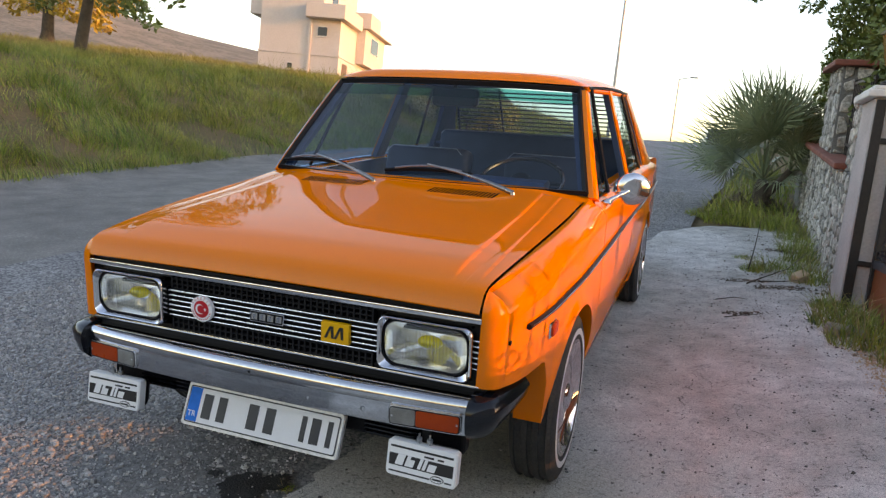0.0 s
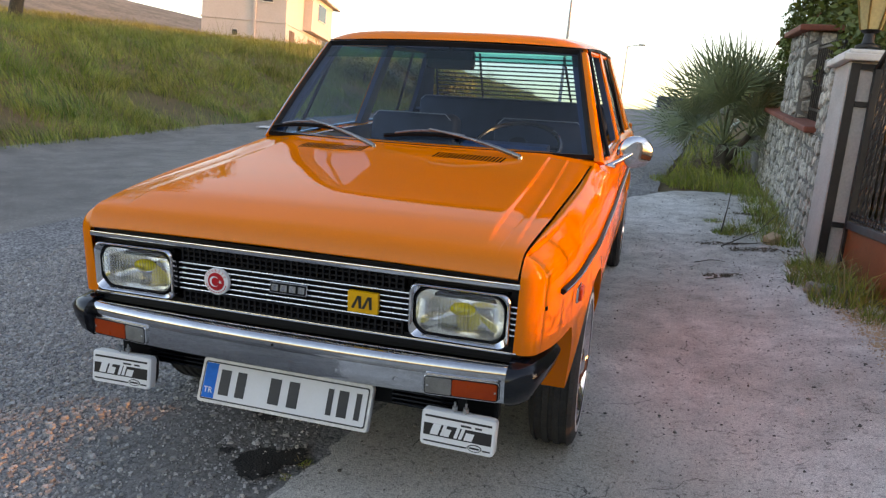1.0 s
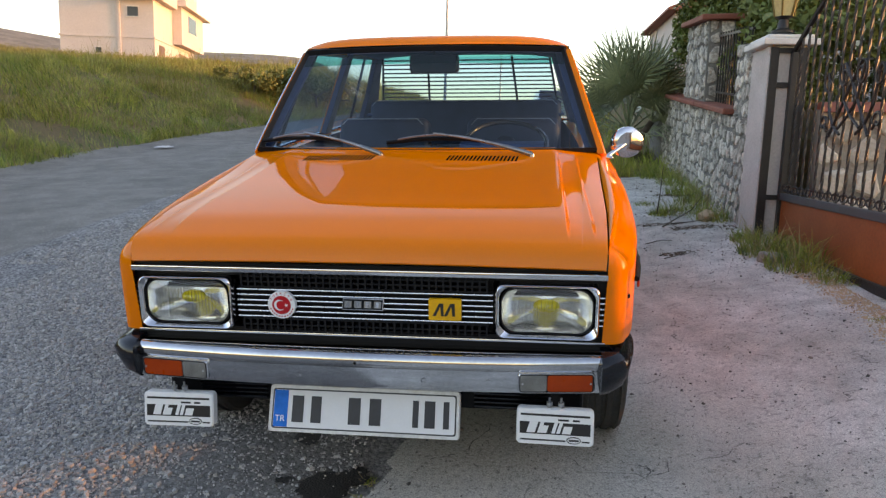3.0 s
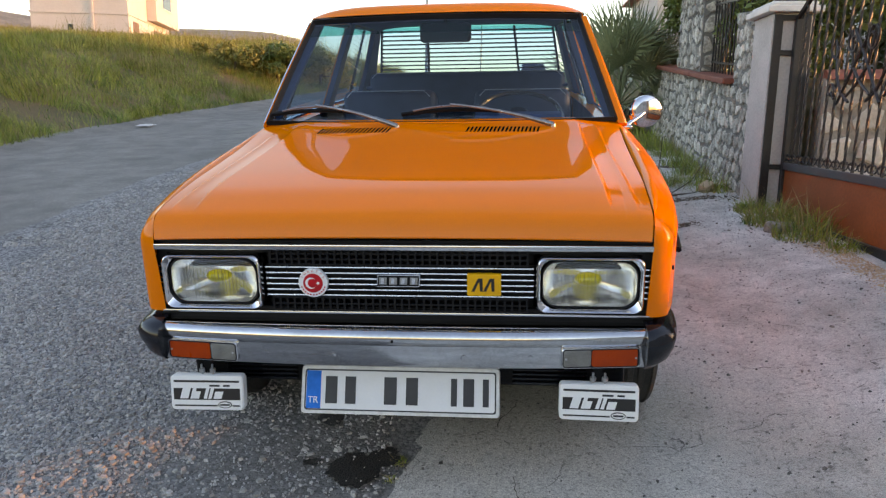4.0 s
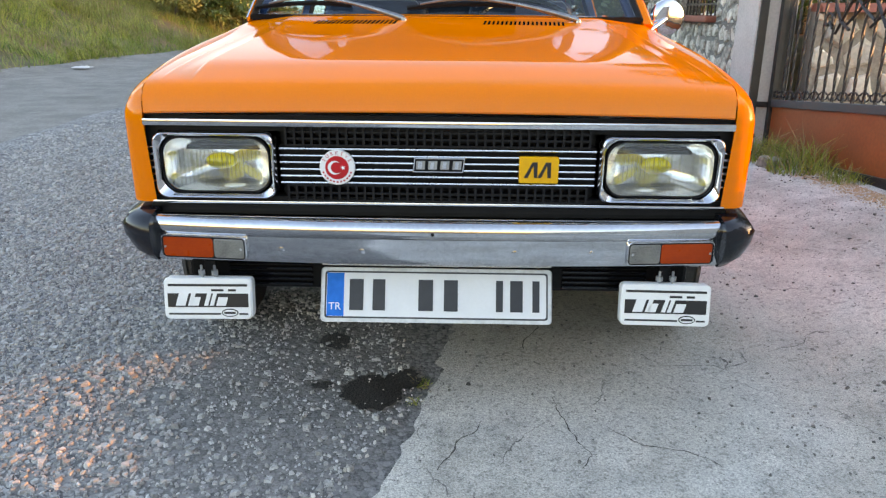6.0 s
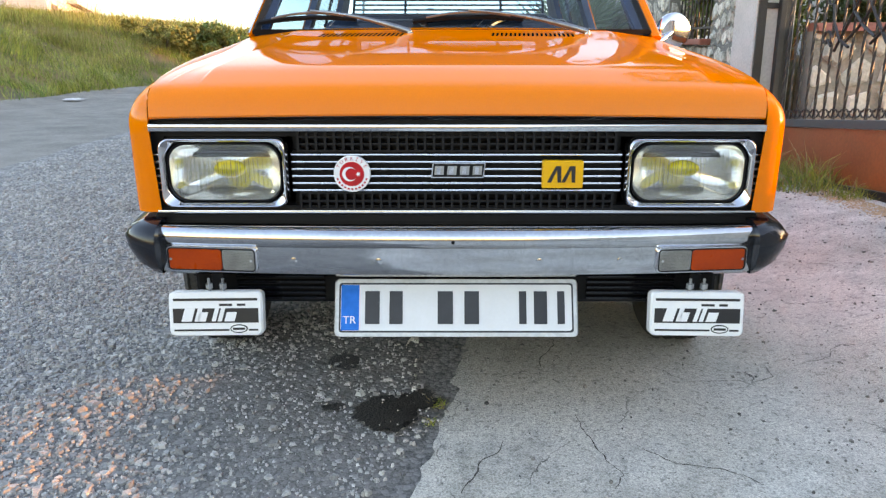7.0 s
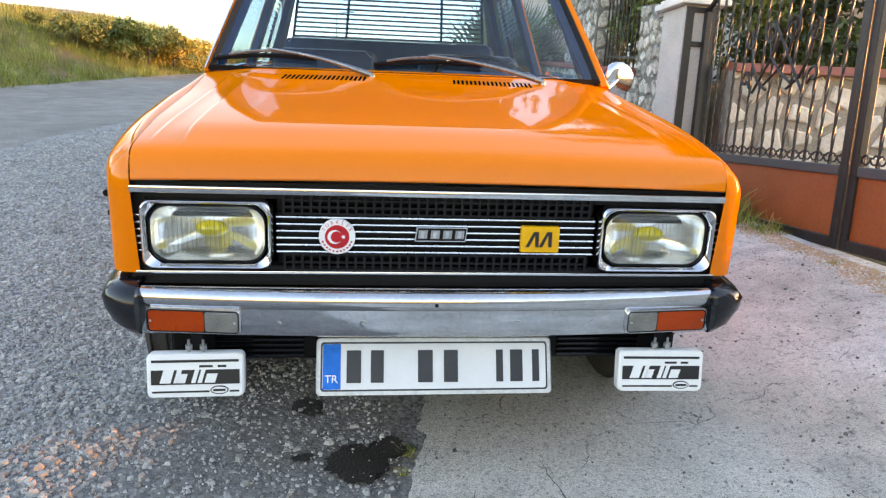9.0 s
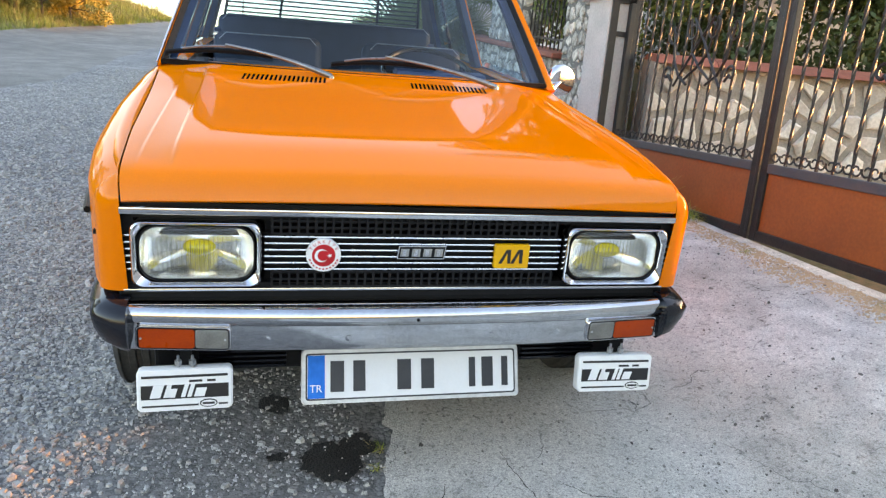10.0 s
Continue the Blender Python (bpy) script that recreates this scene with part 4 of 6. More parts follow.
RW_B, RW_T = (0.655, 3.46, 0.968), (0.56, 3.05, 1.385)


def rear_point(u, v):
    return (u * (RW_B[0] + (RW_T[0] - RW_B[0]) * v), RW_B[1] + (RW_T[1] - RW_B[1]) * v, RW_B[2] + (RW_T[2] - RW_B[2]) * v)


part("rear_window", sheet(rear_point, spread_values(-1, 1, 7), spread_values(0, 1, 5)), M_GLASS, car, "rear window glass", smooth=True)
# underbody
part("underbody", box(-0.66, 0.66, 0.55, 4.15, 0.27, 0.31, 0.01), M_BLACK, car)
part("bulkhead", box(-0.68, 0.68, 1.02, 1.06, 0.22, 0.92), M_BLACK, car)
part("inner_front", box(-0.62, 0.62, 0.10, 0.14, 0.41, 0.78), M_BLACK, car)
part("rear_bulkhead", box(-0.72, 0.72, 3.36, 3.40, 0.22, 0.94), M_BLACK, car)


def wheel(x, y, sign):
    hub = new("wheel")
    hub.parent = car
    hub.matrix_local = pose(x, y, WHEEL_R + 0.016)
    n, w, r = 56, 0.075, WHEEL_R
    prof = [(-w * 0.8, 0.19), (-w, 0.215), (-w, 0.262), (-w * 0.9, 0.284), (-w * 0.72, r), (-w * 0.70, r), (-w * 0.66, r - 0.007), (-w * 0.40, r - 0.007), (-w * 0.36, r + 0.001), (-w * 0.12, r + 0.001), (-w * 0.08, r - 0.007), (w * 0.08, r - 0.007), (w * 0.12, r + 0.001), (w * 0.36, r + 0.001), (w * 0.40, r - 0.007), (w * 0.66, r - 0.007), (w * 0.70, r), (w * 0.72, r), (w * 0.9, 0.284), (w, 0.262), (w, 0.215), (w * 0.8, 0.19)]
    part("tyre", loft([[(a, b * c, b * s) for c, s in circle(1, n)] for a, b in prof], None, True, False), M_RUBBER, hub, smooth=30)
    o = sign * w
    white = [(o * 1.02, 0.222), (o * 1.03, 0.224), (o * 1.03, 0.242), (o * 1.02, 0.244)]
    part("whitewall", loft([[(a, b * c, b * s) for c, s in circle(1, n)] for a, b in white], None, True, False), M_WHITE, hub, "thin white sidewall band", smooth=30)
    rimp = [(o * 0.85, 0.20), (o * 0.98, 0.206), (o * 1.0, 0.196), (o * 0.8, 0.186), (o * 0.62, 0.165), (o * 0.66, 0.13), (o * 0.80, 0.10), (o * 0.84, 0.05), (o * 0.95, 0.042), (o * 1.0, 0.03), (o * 1.0, 0.001)]
    part("rim", loft([[(a, b * c, b * s) for c, s in circle(1, n)] for a, b in rimp], None, True, False), M_CHROME, hub, "silver wheel disc", smooth=30)
    return hub


for sign in (1, -1):
    for y in WHEEL_Y:
        wheel(sign * (0.70 if y < 1 else 0.715), y, sign)

# front: grille panel
grille = part("grille", box(-0.352, 0.352, 0.030, 0.05, 0.590, 0.768), M_MESH, car, "black grille with bright strips")
part("lamp_panel_top", box(-0.648, 0.648, 0.012, 0.05, 0.750, 0.784), M_BLACK, car)
part("lamp_panel_low", box(-0.645, 0.645, 0.012, 0.05, 0.585, 0.601), M_BLACK, car)
part("lamp_panel_side", box(0.622, 0.650, 0.014, 0.05, 0.601, 0.750), M_BLACK, car)
part("lamp_panel_side", box(-0.650, -0.622, 0.014, 0.05, 0.601, 0.750), M_BLACK, car)
part("valance", box(-0.66, 0.66, 0.015, 0.05, 0.53, 0.583, 0.006), M_BLACK, car, "black panel above the bumper")
part("lower_valance", box(-0.60, 0.60, 0.05, 0.10, 0.36, 0.53, 0.01), M_BLACK, car, "black lower apron")

# bumper
prof = [(0.02, 0.565), (-0.02, 0.567), (-0.052, 0.5665), (-0.063, 0.5635), (-0.0705, 0.557), (-0.0735, 0.548), (-0.0745, 0.538), (-0.0725, 0.530), (-0.069, 0.526), (-0.0715, 0.482), (-0.069, 0.468), (-0.052, 0.458), (-0.02, 0.456), (0.01, 0.462)]
bumper = part("front_bumper", loft([[(x, y + 0.03 * (abs(x) / 0.63) ** 2.5, z) for y, z in prof] for x in spread_values(-0.635, 0.635, 33)]), M_BUMPER, car, "dented worn chrome bumper blade", smooth=40)
for sign in (1, -1):
    rings = []
    for k in spread_values(0, 1, 13):
        a = min(k * 1.5, 1.35)
        cx, cy = 0.634 + 0.062 * math.sin(a), -0.022 + 0.075 * (1 - math.cos(a)) + 0.32 * max(0, k - 0.5)
        dirx, diry = math.sin(a), -math.cos(a)
        low = 0.024 * math.sin(a)
        rings.append([(sign * (cx + dirx * d), cy + diry * d, z) for d, z in ((-0.045, 0.574), (0.0, 0.575), (0.030, 0.566), (0.046, 0.548), (0.047 - low * 0.4, 0.518), (0.040 - low, 0.484), (0.014 - low, 0.460), (-0.045, 0.458))])
    part("bumper_end", loft(rings), M_CAP, car, "black rubber bumper end", smooth=50)

# ---- the car's face ----
FRONT = Matrix(((1, 0, 0, 0), (0, 0, -1, 0), (0, 1, 0, 0), (0, 0, 0, 1)))   # u across, v up, w out of the face


def plaque(points, depth, m, back=0.0, bevel=0.0):
    """A flat plate with an outline of (u, v) points, in the face's plane; w counts towards the viewer."""
    rings = [[m @ Vector((u, v, back)) for u, v in points], [m @ Vector((u, v, depth - bevel)) for u, v in points]]
    if bevel:
        cu, cv = sum(p[0] for p in points) / len(points), sum(p[1] for p in points) / len(points)
        size = max(max(abs(p[0] - cu) for p in points), max(abs(p[1] - cv) for p in points))
        k = 1 - bevel / size
        rings.append([m @ Vector((cu + (u - cu) * k, cv + (v - cv) * k, depth)) for u, v in points])
    return loft(rings)


def bar(u0, u1, v0, v1):
    return [(u0, v0), (u1, v0), (u1, v1), (u0, v1)]


def shift(points, du, dv):
    return [(u + du, v + dv) for u, v in points]


# bright strips and mesh of the grille
part("chrome_strip", box(-0.646, 0.646, -0.009, 0.014, 0.7620, 0.7775, 0.003), M_CHROME, grille, "chrome strip under the hood", smooth=30)
part("chrome_strip", box(-0.646, 0.646, -0.002, 0.014, 0.586, 0.5925, 0.002), M_CHROME, grille, "chrome strip", smooth=30)
for i in range(6):
    z = 0.7115 - i * 0.0153
    part("chrome_strip", tube([(-0.352, 0.008, z), (0.352, 0.008, z)], 0.0025, 8), M_STRIP, grille, "thin bright strip")
    part("strip_backing", box(-0.352, 0.352, 0.017, 0.028, z - 0.0075, z + 0.0075), M_MESH, grille)
    for sign in (1, -1):
        part("chrome_strip", tube([(sign * 0.637 - 0.012, 0.008, z), (sign * 0.637 + 0.012, 0.008, z)], 0.0025, 8), M_STRIP, grille, "thin bright strip")
for z0, z1, rows in ((0.7195, 0.764, 3), (0.594, 0.629, 2)):
    bm = bmesh.new()
    for i in range(36):
        x = -0.336 + i * 0.0192
        box(x - 0.0027, x + 0.0027, 0.003, 0.030, z0, z1, bm=bm)
    for j in range(rows + 1):
        z = z0 + (z1 - z0) * j / rows
        box(-0.338, 0.338, 0.005, 0.030, z - 0.0023, z + 0.0023, bm=bm)
    part("mesh", bm, M_MESH_BAR, grille, "black square mesh")

# badges
crest = new("round_badge")
crest.parent, crest.matrix_local = car, Matrix.Translation((-0.2225, 0.0, 0.6725)) @ FRONT
tagged(crest, "round red and white enamel badge")
part("badge_disc", plaque(circle(0.039, 40), 0.006, Matrix(), -0.006, 0.001), M_WHITE, crest, smooth=30)
part("badge_field", plaque(circle(0.0262, 36), 0.0068, Matrix(), 0.005), M_RED, crest, "red field")
moon = [(0.0155 * math.cos(a) - 0.005, 0.0155 * math.sin(a)) for a in spread_values(0.62, 2 * math.pi - 0.62, 26)]
moon += [(0.0125 * math.cos(a) - 0.0012, 0.0125 * math.sin(a)) for a in spread_values(2 * math.pi - 0.80, 0.80, 22)]
bm = bmesh.new()
vs = [bm.verts.new((u, v, 0.0074)) for u, v in moon]
n = 26
for i in range(n - 1):
    a, b = n + 21 - round(i * 21 / (n - 1)), n + 21 - round((i + 1) * 21 / (n - 1))
    bm.faces.new([vs[i], vs[i + 1], vs[b], vs[a]] if a != b else [vs[i], vs[i + 1], vs[a]])
part("crescent", bm, M_WHITE, crest)
star = [((0.0058 if i % 2 == 0 else 0.0023) * math.cos(math.pi * i / 5 + math.pi), (0.0058 if i % 2 == 0 else 0.0023) * math.sin(math.pi * i / 5 + math.pi)) for i in range(10)]
part("star", plaque(shift(star, 0.0135, 0), 0.0076, Matrix(), 0.006), M_WHITE, crest)
for i, letter in enumerate("TÜRKİYE"):
    a = radians(150 - i * 20)
    writing(letter, 0.0105, M_RED, crest, Matrix.Translation((0.0325 * math.cos(a), 0.0325 * math.sin(a), 0.0062)) @ Matrix.Rotation(a - math.pi / 2, 4, "Z"), thickness=0.0002)
for i in range(11):
    a = radians(200 + i * 14)
    part("print_bar", plaque(bar(-0.0022, 0.0022, -0.0018, 0.0018), 0.0064, Matrix.Translation((0.0325 * math.cos(a), 0.0325 * math.sin(a), 0)) @ Matrix.Rotation(a + math.pi / 2, 4, "Z"), 0.005), M_RED, crest)

club = new("square_badge")
club.parent, club.matrix_local = car, Matrix.Translation((0.2255, 0.0, 0.6715)) @ FRONT
tagged(club, "square yellow metal badge with dark marks")
part("badge_plate", plaque(rrect(0.0435, 0.0295, 0.003, 3), 0.006, Matrix(), -0.006, 0.0012), M_YELLOW, club, smooth=30)
for du in (-0.0145, 0.0155):
    part("dark_mark", plaque([(du - 0.0185, -0.017), (du - 0.010, -0.017), (du + 0.002, 0.010), (du + 0.004, -0.017), (du + 0.0115, -0.017), (du + 0.0105, 0.018), (du - 0.001, 0.018)], 0.0072, Matrix(), 0.005), M_INK, club)

maker = new("maker_badge")
maker.parent, maker.matrix_local = car, Matrix.Translation((0.0035, 0.0, 0.680)) @ FRONT
tagged(maker, "dark maker's badge with chrome edge")
part("badge_frame", plaque([(-0.0585, -0.0165), (0.0545, -0.0165), (0.0585, 0.0165), (-0.0545, 0.0165)], 0.004, Matrix(), -0.01, 0.001), M_CHROME, maker, "chrome edge")
part("badge_field", plaque([(-0.0555, -0.0138), (0.052, -0.0138), (0.0555, 0.0138), (-0.052, 0.0138)], 0.005, Matrix(), 0.003), M_BLACK, maker)
for i in range(4):
    u = -0.0405 + i * 0.027
    part("letter_tile", plaque([(u - 0.0105, -0.0095), (u + 0.009, -0.0095), (u + 0.0105, 0.0095), (u - 0.009, 0.0095)], 0.0056, Matrix(), 0.004), M_STEEL, maker)
    part("letter_bar", plaque([(u - 0.006, -0.0075), (u + 0.002, -0.0075), (u + 0.004, 0.0075), (u - 0.004, 0.0075)], 0.0066, Matrix(), 0.005), M_CHROME, maker)

# head lamps
for sign in (1, -1):
    lamp = new("headlamp")
    lamp.parent, lamp.matrix_local = car, Matrix.Translation((sign * 0.4925, 0.0, 0.6755)) @ FRONT
    ww, hh = 0.1345, 0.0735
    rings = []
    for k, r, w in ((1.0, 0.022, -0.03), (1.0, 0.022, 0.012), (0.988, 0.022, 0.018), (0.972, 0.024, 0.021), (0.955, 0.026, 0.019), (0.92, 0.034, 0.009), (0.898, 0.038, 0.004), (0.892, 0.038, -0.004)):
        d = (1 - k) * ww
        rings.append([(u, v, w) for u, v in rrect(ww - d, hh - d * 0.82, r, 8)])
    part("bezel", loft(rings, None, True, False), M_CHROME, lamp, "polished chrome surround", smooth=40)
    lw, lh = 0.1185, 0.0605
    seal = [[(u, v, w) for u, v in rrect(lw + e, lh + e, 0.040, 8)] for e, w in ((0.002, -0.004), (0.002, 0.006), (0.0005, 0.008), (-0.0015, 0.005))]
    part("seal", loft(seal, None, True, False), M_BLACK, lamp, smooth=40)
    dome = [[(u * k, v * k, 0.004 + 0.014 * (1 - k ** 2.4)) for u, v in rrect(lw, lh, 0.040, 8)] for k in (1.0, 0.97, 0.9, 0.78, 0.6, 0.4, 0.2, 0.02)]
    part("lens", loft(dome, None, True, False), M_LENS, lamp, "fluted clear glass lens", smooth=60)
    bowl = [[(u * k, v * k, w) for u, v in rrect(lw, lh, 0.040, 8)] for k, w in ((1.0, -0.002), (0.98, -0.012), (0.90, -0.03), (0.74, -0.05), (0.5, -0.066), (0.25, -0.074), (0.05, -0.076))]
    part("reflector", loft(bowl, None, True, False), M_REFLECTOR, lamp, "silvered reflector", smooth=60)
    bulb = [[(0.036 * math.cos(t) * c, 0.002 + 0.019 * math.cos(t) * s, -0.034 + 0.022 * math.sin(t)) for c, s in circle(1, 16)] for t in spread_values(-1.5, 1.5, 9)]
    part("bulb", loft(bulb), M_BULB, lamp, "yellow bulb", smooth=60)
    flutes = bmesh.new()
    for i in range(19):
        u = -0.055 + i * 0.0045
        box(u - 0.0011, u + 0.0011, -0.040 if i % 2 else -0.046, 0.008 if i % 3 else 0.020, 0.0, 0.0042, bm=flutes)
    for i in range(22):
        u = -0.100 + i * 0.0095
        top = 0.045 if abs(u) < 0.085 else 0.03
        box(u - 0.0007, u + 0.0007, -top, top, 0.003, 0.0052, bm=flutes)
    part("flute", flutes, M_FLUTE, lamp, "moulded glass flute pattern")

# turn signals in the bumper
for sign in (1, -1):
    sig = new("turn_signal")
    sig.parent = car
    sig.matrix_local = Matrix.Translation((sign * 0.5205, -0.0545, 0.4985)) @ pose(0, 0, 0, 0, 0, sign * 5.5) @ FRONT
    s = sign
    part("signal_rim", plaque(rrect(0.0995, 0.0275, 0.010, 5), 0.0040, Matrix(), -0.012, 0.002), M_CHROME, sig, "chrome rim", smooth=40)
    part("signal_seal", plaque(rrect(0.0965, 0.0250, 0.009, 5), 0.0048, Matrix(), 0.002), M_BLACK, sig)
    part("amber_lens", plaque(shift(rrect(0.0585, 0.0225, 0.006, 4), s * 0.0345, 0), 0.0064, Matrix(), 0.003, 0.002), M_AMBER, sig, "amber ribbed lens", smooth=40)
    part("clear_lens", plaque(shift(rrect(0.0350, 0.0225, 0.006, 4), -s * 0.0595, 0), 0.0064, Matrix(), 0.003, 0.002), M_CLEAR_LENS, sig, "clear ribbed lens", smooth=40)
    for i in range(12):
        v = -0.0185 + i * 0.0034
        part("lens_rib", plaque(shift(bar(-0.031, 0.031, -0.0006, 0.0006), -s * 0.0595, v), 0.0074, Matrix(), 0.005), M_CLEAR_LENS, sig)
    for du in (-0.088, 0.088):
        part("screw", plaque(shift(circle(0.0028, 10), du, 0), 0.0078, Matrix(), 0.004), M_STEEL, sig)
for x in (-0.345, -0.165, 0.175, 0.345):
    part("bumper_bolt", loft([[(x + 0.008 * k * c, -0.0705 + 0.03 * (abs(x) / 0.63) ** 2.5 - w * 0.25, 0.4965 + 0.008 * k * s_) for c, s_ in circle(1, 12)] for k, w in ((1, -0.003), (1, 0.002), (0.7, 0.0042), (0.1, 0.005))]), M_BUMPER, car, "round bolt head", smooth=50)
part("bumper_dent_bolt", loft([[(-0.008 + 0.004 * k * c, -0.0745 - w, 0.5405 + 0.004 * k * s_) for c, s_ in circle(1, 10)] for k, w in ((1, -0.002), (1, 0.001), (0.2, 0.002))]), M_BLACK, car)

# number plate in its holder, leaning back
plate = new("number_plate")
plate.parent = car
plate.matrix_local = Matrix.Translation((0, -0.030, 0.3785)) @ pose(0, 0, 0, -24, 0, 0) @ FRONT
tagged(plate, "white number plate in a pale metal holder")
part("holder", plaque(rrect(0.2675, 0.0635, 0.010, 5), 0.0065, Matrix(), -0.008, 0.003), M_HOLDER, plate, "pale metal holder", smooth=40)
part("border", plaque(rrect(0.2575, 0.0545, 0.007, 4), 0.0072, Matrix(), 0.004), M_PLATE_INK, plate, "dark border line")
part("face", plaque(rrect(0.2535, 0.0505, 0.006, 4), 0.0080, Matrix(), 0.005), M_PLATE, plate, "white face")
part("blue_band", plaque(bar(-0.2525, -0.2130, -0.0498, 0.0498), 0.0086, Matrix(), 0.007), M_BLUE, plate, "blue band")
writing("TR", 0.024, M_WHITE, plate, Matrix.Translation((-0.234, -0.028, 0.0088)), "white letters", 0.0003)
for u, w in ((-0.184, 0.020), (-0.132, 0.018), (-0.024, 0.021), (0.034, 0.020), (0.146, 0.010), (0.185, 0.018), (0.230, 0.010)):
    part("character_bar", plaque(bar(u - w * 0.8, u + w * 0.8, -0.036, 0.036), 0.0095, Matrix(), 0.007), M_PLATE_INK, plate)

# fog lamps with printed covers, hung from the bumper
for sign in (1, -1):
    fog = new("fog_lamp")
    fog.parent = car
    fog.matrix_local = Matrix.Translation((sign * 0.520, -0.052, 0.3755)) @ pose(0, 0, 0, -9, 0, sign * -1.5) @ FRONT
    tagged(fog, "fog lamp with white printed cover")
    body = [[(u * k, v * k, w) for u, v in rrect(0.094, 0.043, 0.014, 5)] for k, w in ((0.6, -0.065), (0.85, -0.055), (1.0, -0.03), (1.0, 0.0))]
    part("lamp_body", loft(body), M_BLACK, fog, smooth=40)
    part("cover", plaque(rrect(0.1005, 0.0485, 0.012, 6), 0.014, Matrix(), -0.014, 0.004), M_WHITE, fog, "white plastic cover", smooth=40)
    part("print_band", plaque(bar(-0.0915, 0.0915, -0.0195, 0.0125), 0.0148, Matrix(), 0.012), M_INK, fog, "black printed band")
    part("print_line", plaque(bar(-0.090, 0.090, 0.0290, 0.0345), 0.0148, Matrix(), 0.012), M_INK, fog)
    part("print_line", plaque(bar(-0.090, 0.028, -0.0375, -0.0335), 0.0148, Matrix(), 0.012), M_INK, fog)
    part("print_line", plaque(bar(0.070, 0.090, -0.0375, -0.0335), 0.0148, Matrix(), 0.012), M_INK, fog)
    part("print_bar", plaque(bar(0.008, 0.036, 0.0175, 0.0225), 0.0148, Matrix(), 0.012), M_INK, fog)
    part("print_bar", plaque(bar(0.046, 0.064, 0.0175, 0.0225), 0.0148, Matrix(), 0.012), M_INK, fog)
    for u, w, h in ((-0.058, 0.011, 0.029), (-0.036, 0.005, 0.029), (-0.026, 0.009, 0.020), (0.0, 0.0045, 0.029), (0.013, 0.0045, 0.029), (0.034, 0.011, 0.020)):
        sl = 0.005
        part("white_bar", plaque([(u - w - sl, -0.016), (u + w - sl, -0.016), (u + w - sl + h * 0.3, -0.016 + h), (u - w - sl + h * 0.3, -0.016 + h)], 0.0156, Matrix(), 0.013), M_WHITE, fog)
    part("print_seal", plaque([(0.049 + 0.019 * c, -0.0325 + 0.0095 * s_) for c, s_ in circle(1, 24)], 0.0154, Matrix(), 0.013), M_INK, fog)
    part("print_seal_field", plaque([(0.049 + 0.0165 * c, -0.0325 + 0.0072 * s_) for c, s_ in circle(1, 24)], 0.0160, Matrix(), 0.014), M_WHITE, fog)
    part("print_bar", plaque(bar(0.036, 0.062, -0.035, -0.030), 0.0166, Matrix(), 0.015), M_INK, fog)
    x = sign * 0.52
    part("bracket", box(x - 0.012, x + 0.012, -0.034, -0.030, 0.408, 0.458, 0.001), M_BLACK, car, "dark steel bracket")
    for dx in (-0.015, 0.015):
        part("bracket_stud", tube([(x + dx, -0.046, 0.412), (x + dx, -0.046, 0.452)], 0.003, 8), M_STEEL, car, smooth=True)
        part("nut", tube([(x + dx, -0.046, 0.430), (x + dx, -0.046, 0.440)], 0.008, 6), M_STEEL, car)

# air slots of the lower apron
for sign in (1, -1):
    for i in range(6):
        z = 0.442 - i * 0.013
        part("apron_slat", box(min(sign * 0.30, sign * 0.50), max(sign * 0.30, sign * 0.50), 0.036, 0.052, z - 0.003, z + 0.003, 0.001, 1), M_CAP, car)

# ---- wipers, vents, mirror, trim ----
OUT = Vector((0, -0.66, 0.75))


def on_screen(u, v, off):
    return Vector(screen_point(u, v)) + OUT * off


for u0, u1, um, pivot in ((-0.96, -0.47, -0.70, (-0.140, 0.962, 0.966)), (-0.19, 0.35, 0.08, (0.448, 0.962, 0.966))):
    wiper = new("wiper")
    wiper.parent = car
    tagged(wiper, "chrome wiper arm with black blade")
    px, py, pz = pivot
    part("spindle", loft([[(px + r * c, py + r * s_, z) for c, s_ in circle(1, 14)] for r, z in ((0.011, pz - 0.03), (0.011, pz - 0.004), (0.010, pz + 0.006), (0.009, pz + 0.012), (0.004, pz + 0.015))]), M_WIPER, wiper, "chrome spindle", smooth=40)
    mid = on_screen(um, 0.125, 0.034)
    p0 = Vector((px, py, pz + 0.010))
    path = [p0 + (mid - p0) * t + Vector((0, -0.010, 0.012)) * math.sin(math.pi * t) for t in spread_values(0, 1, 9)]
    part("arm", tube(path, [0.010, 0.0098, 0.0085, 0.0068, 0.006, 0.0055, 0.005, 0.0048, 0.0045], 8), M_WIPER, wiper, "bright steel arm", smooth=50)
    blade = [on_screen(u0 + (u1 - u0) * t, 0.055 + 0.045 * math.sin(math.pi * (0.15 + 0.7 * t)) + 0.02 * t, 0.012) for t in spread_values(0, 1, 11)]
    part("blade", tube(blade, 0.0085, 6), M_BLACK, wiper, "black rubber blade", smooth=50)
    bridge = [on_screen(u0 + (u1 - u0) * t, 0.062 + 0.045 * math.sin(math.pi * (0.15 + 0.7 * t)) + 0.02 * t, 0.012 + 0.018 * math.sin(math.pi * t)) for t in spread_values(0.12, 0.88, 9)]
    part("bridge", tube(bridge, 0.0045, 6), M_WIPER, wiper, "bright blade bridge", smooth=50)

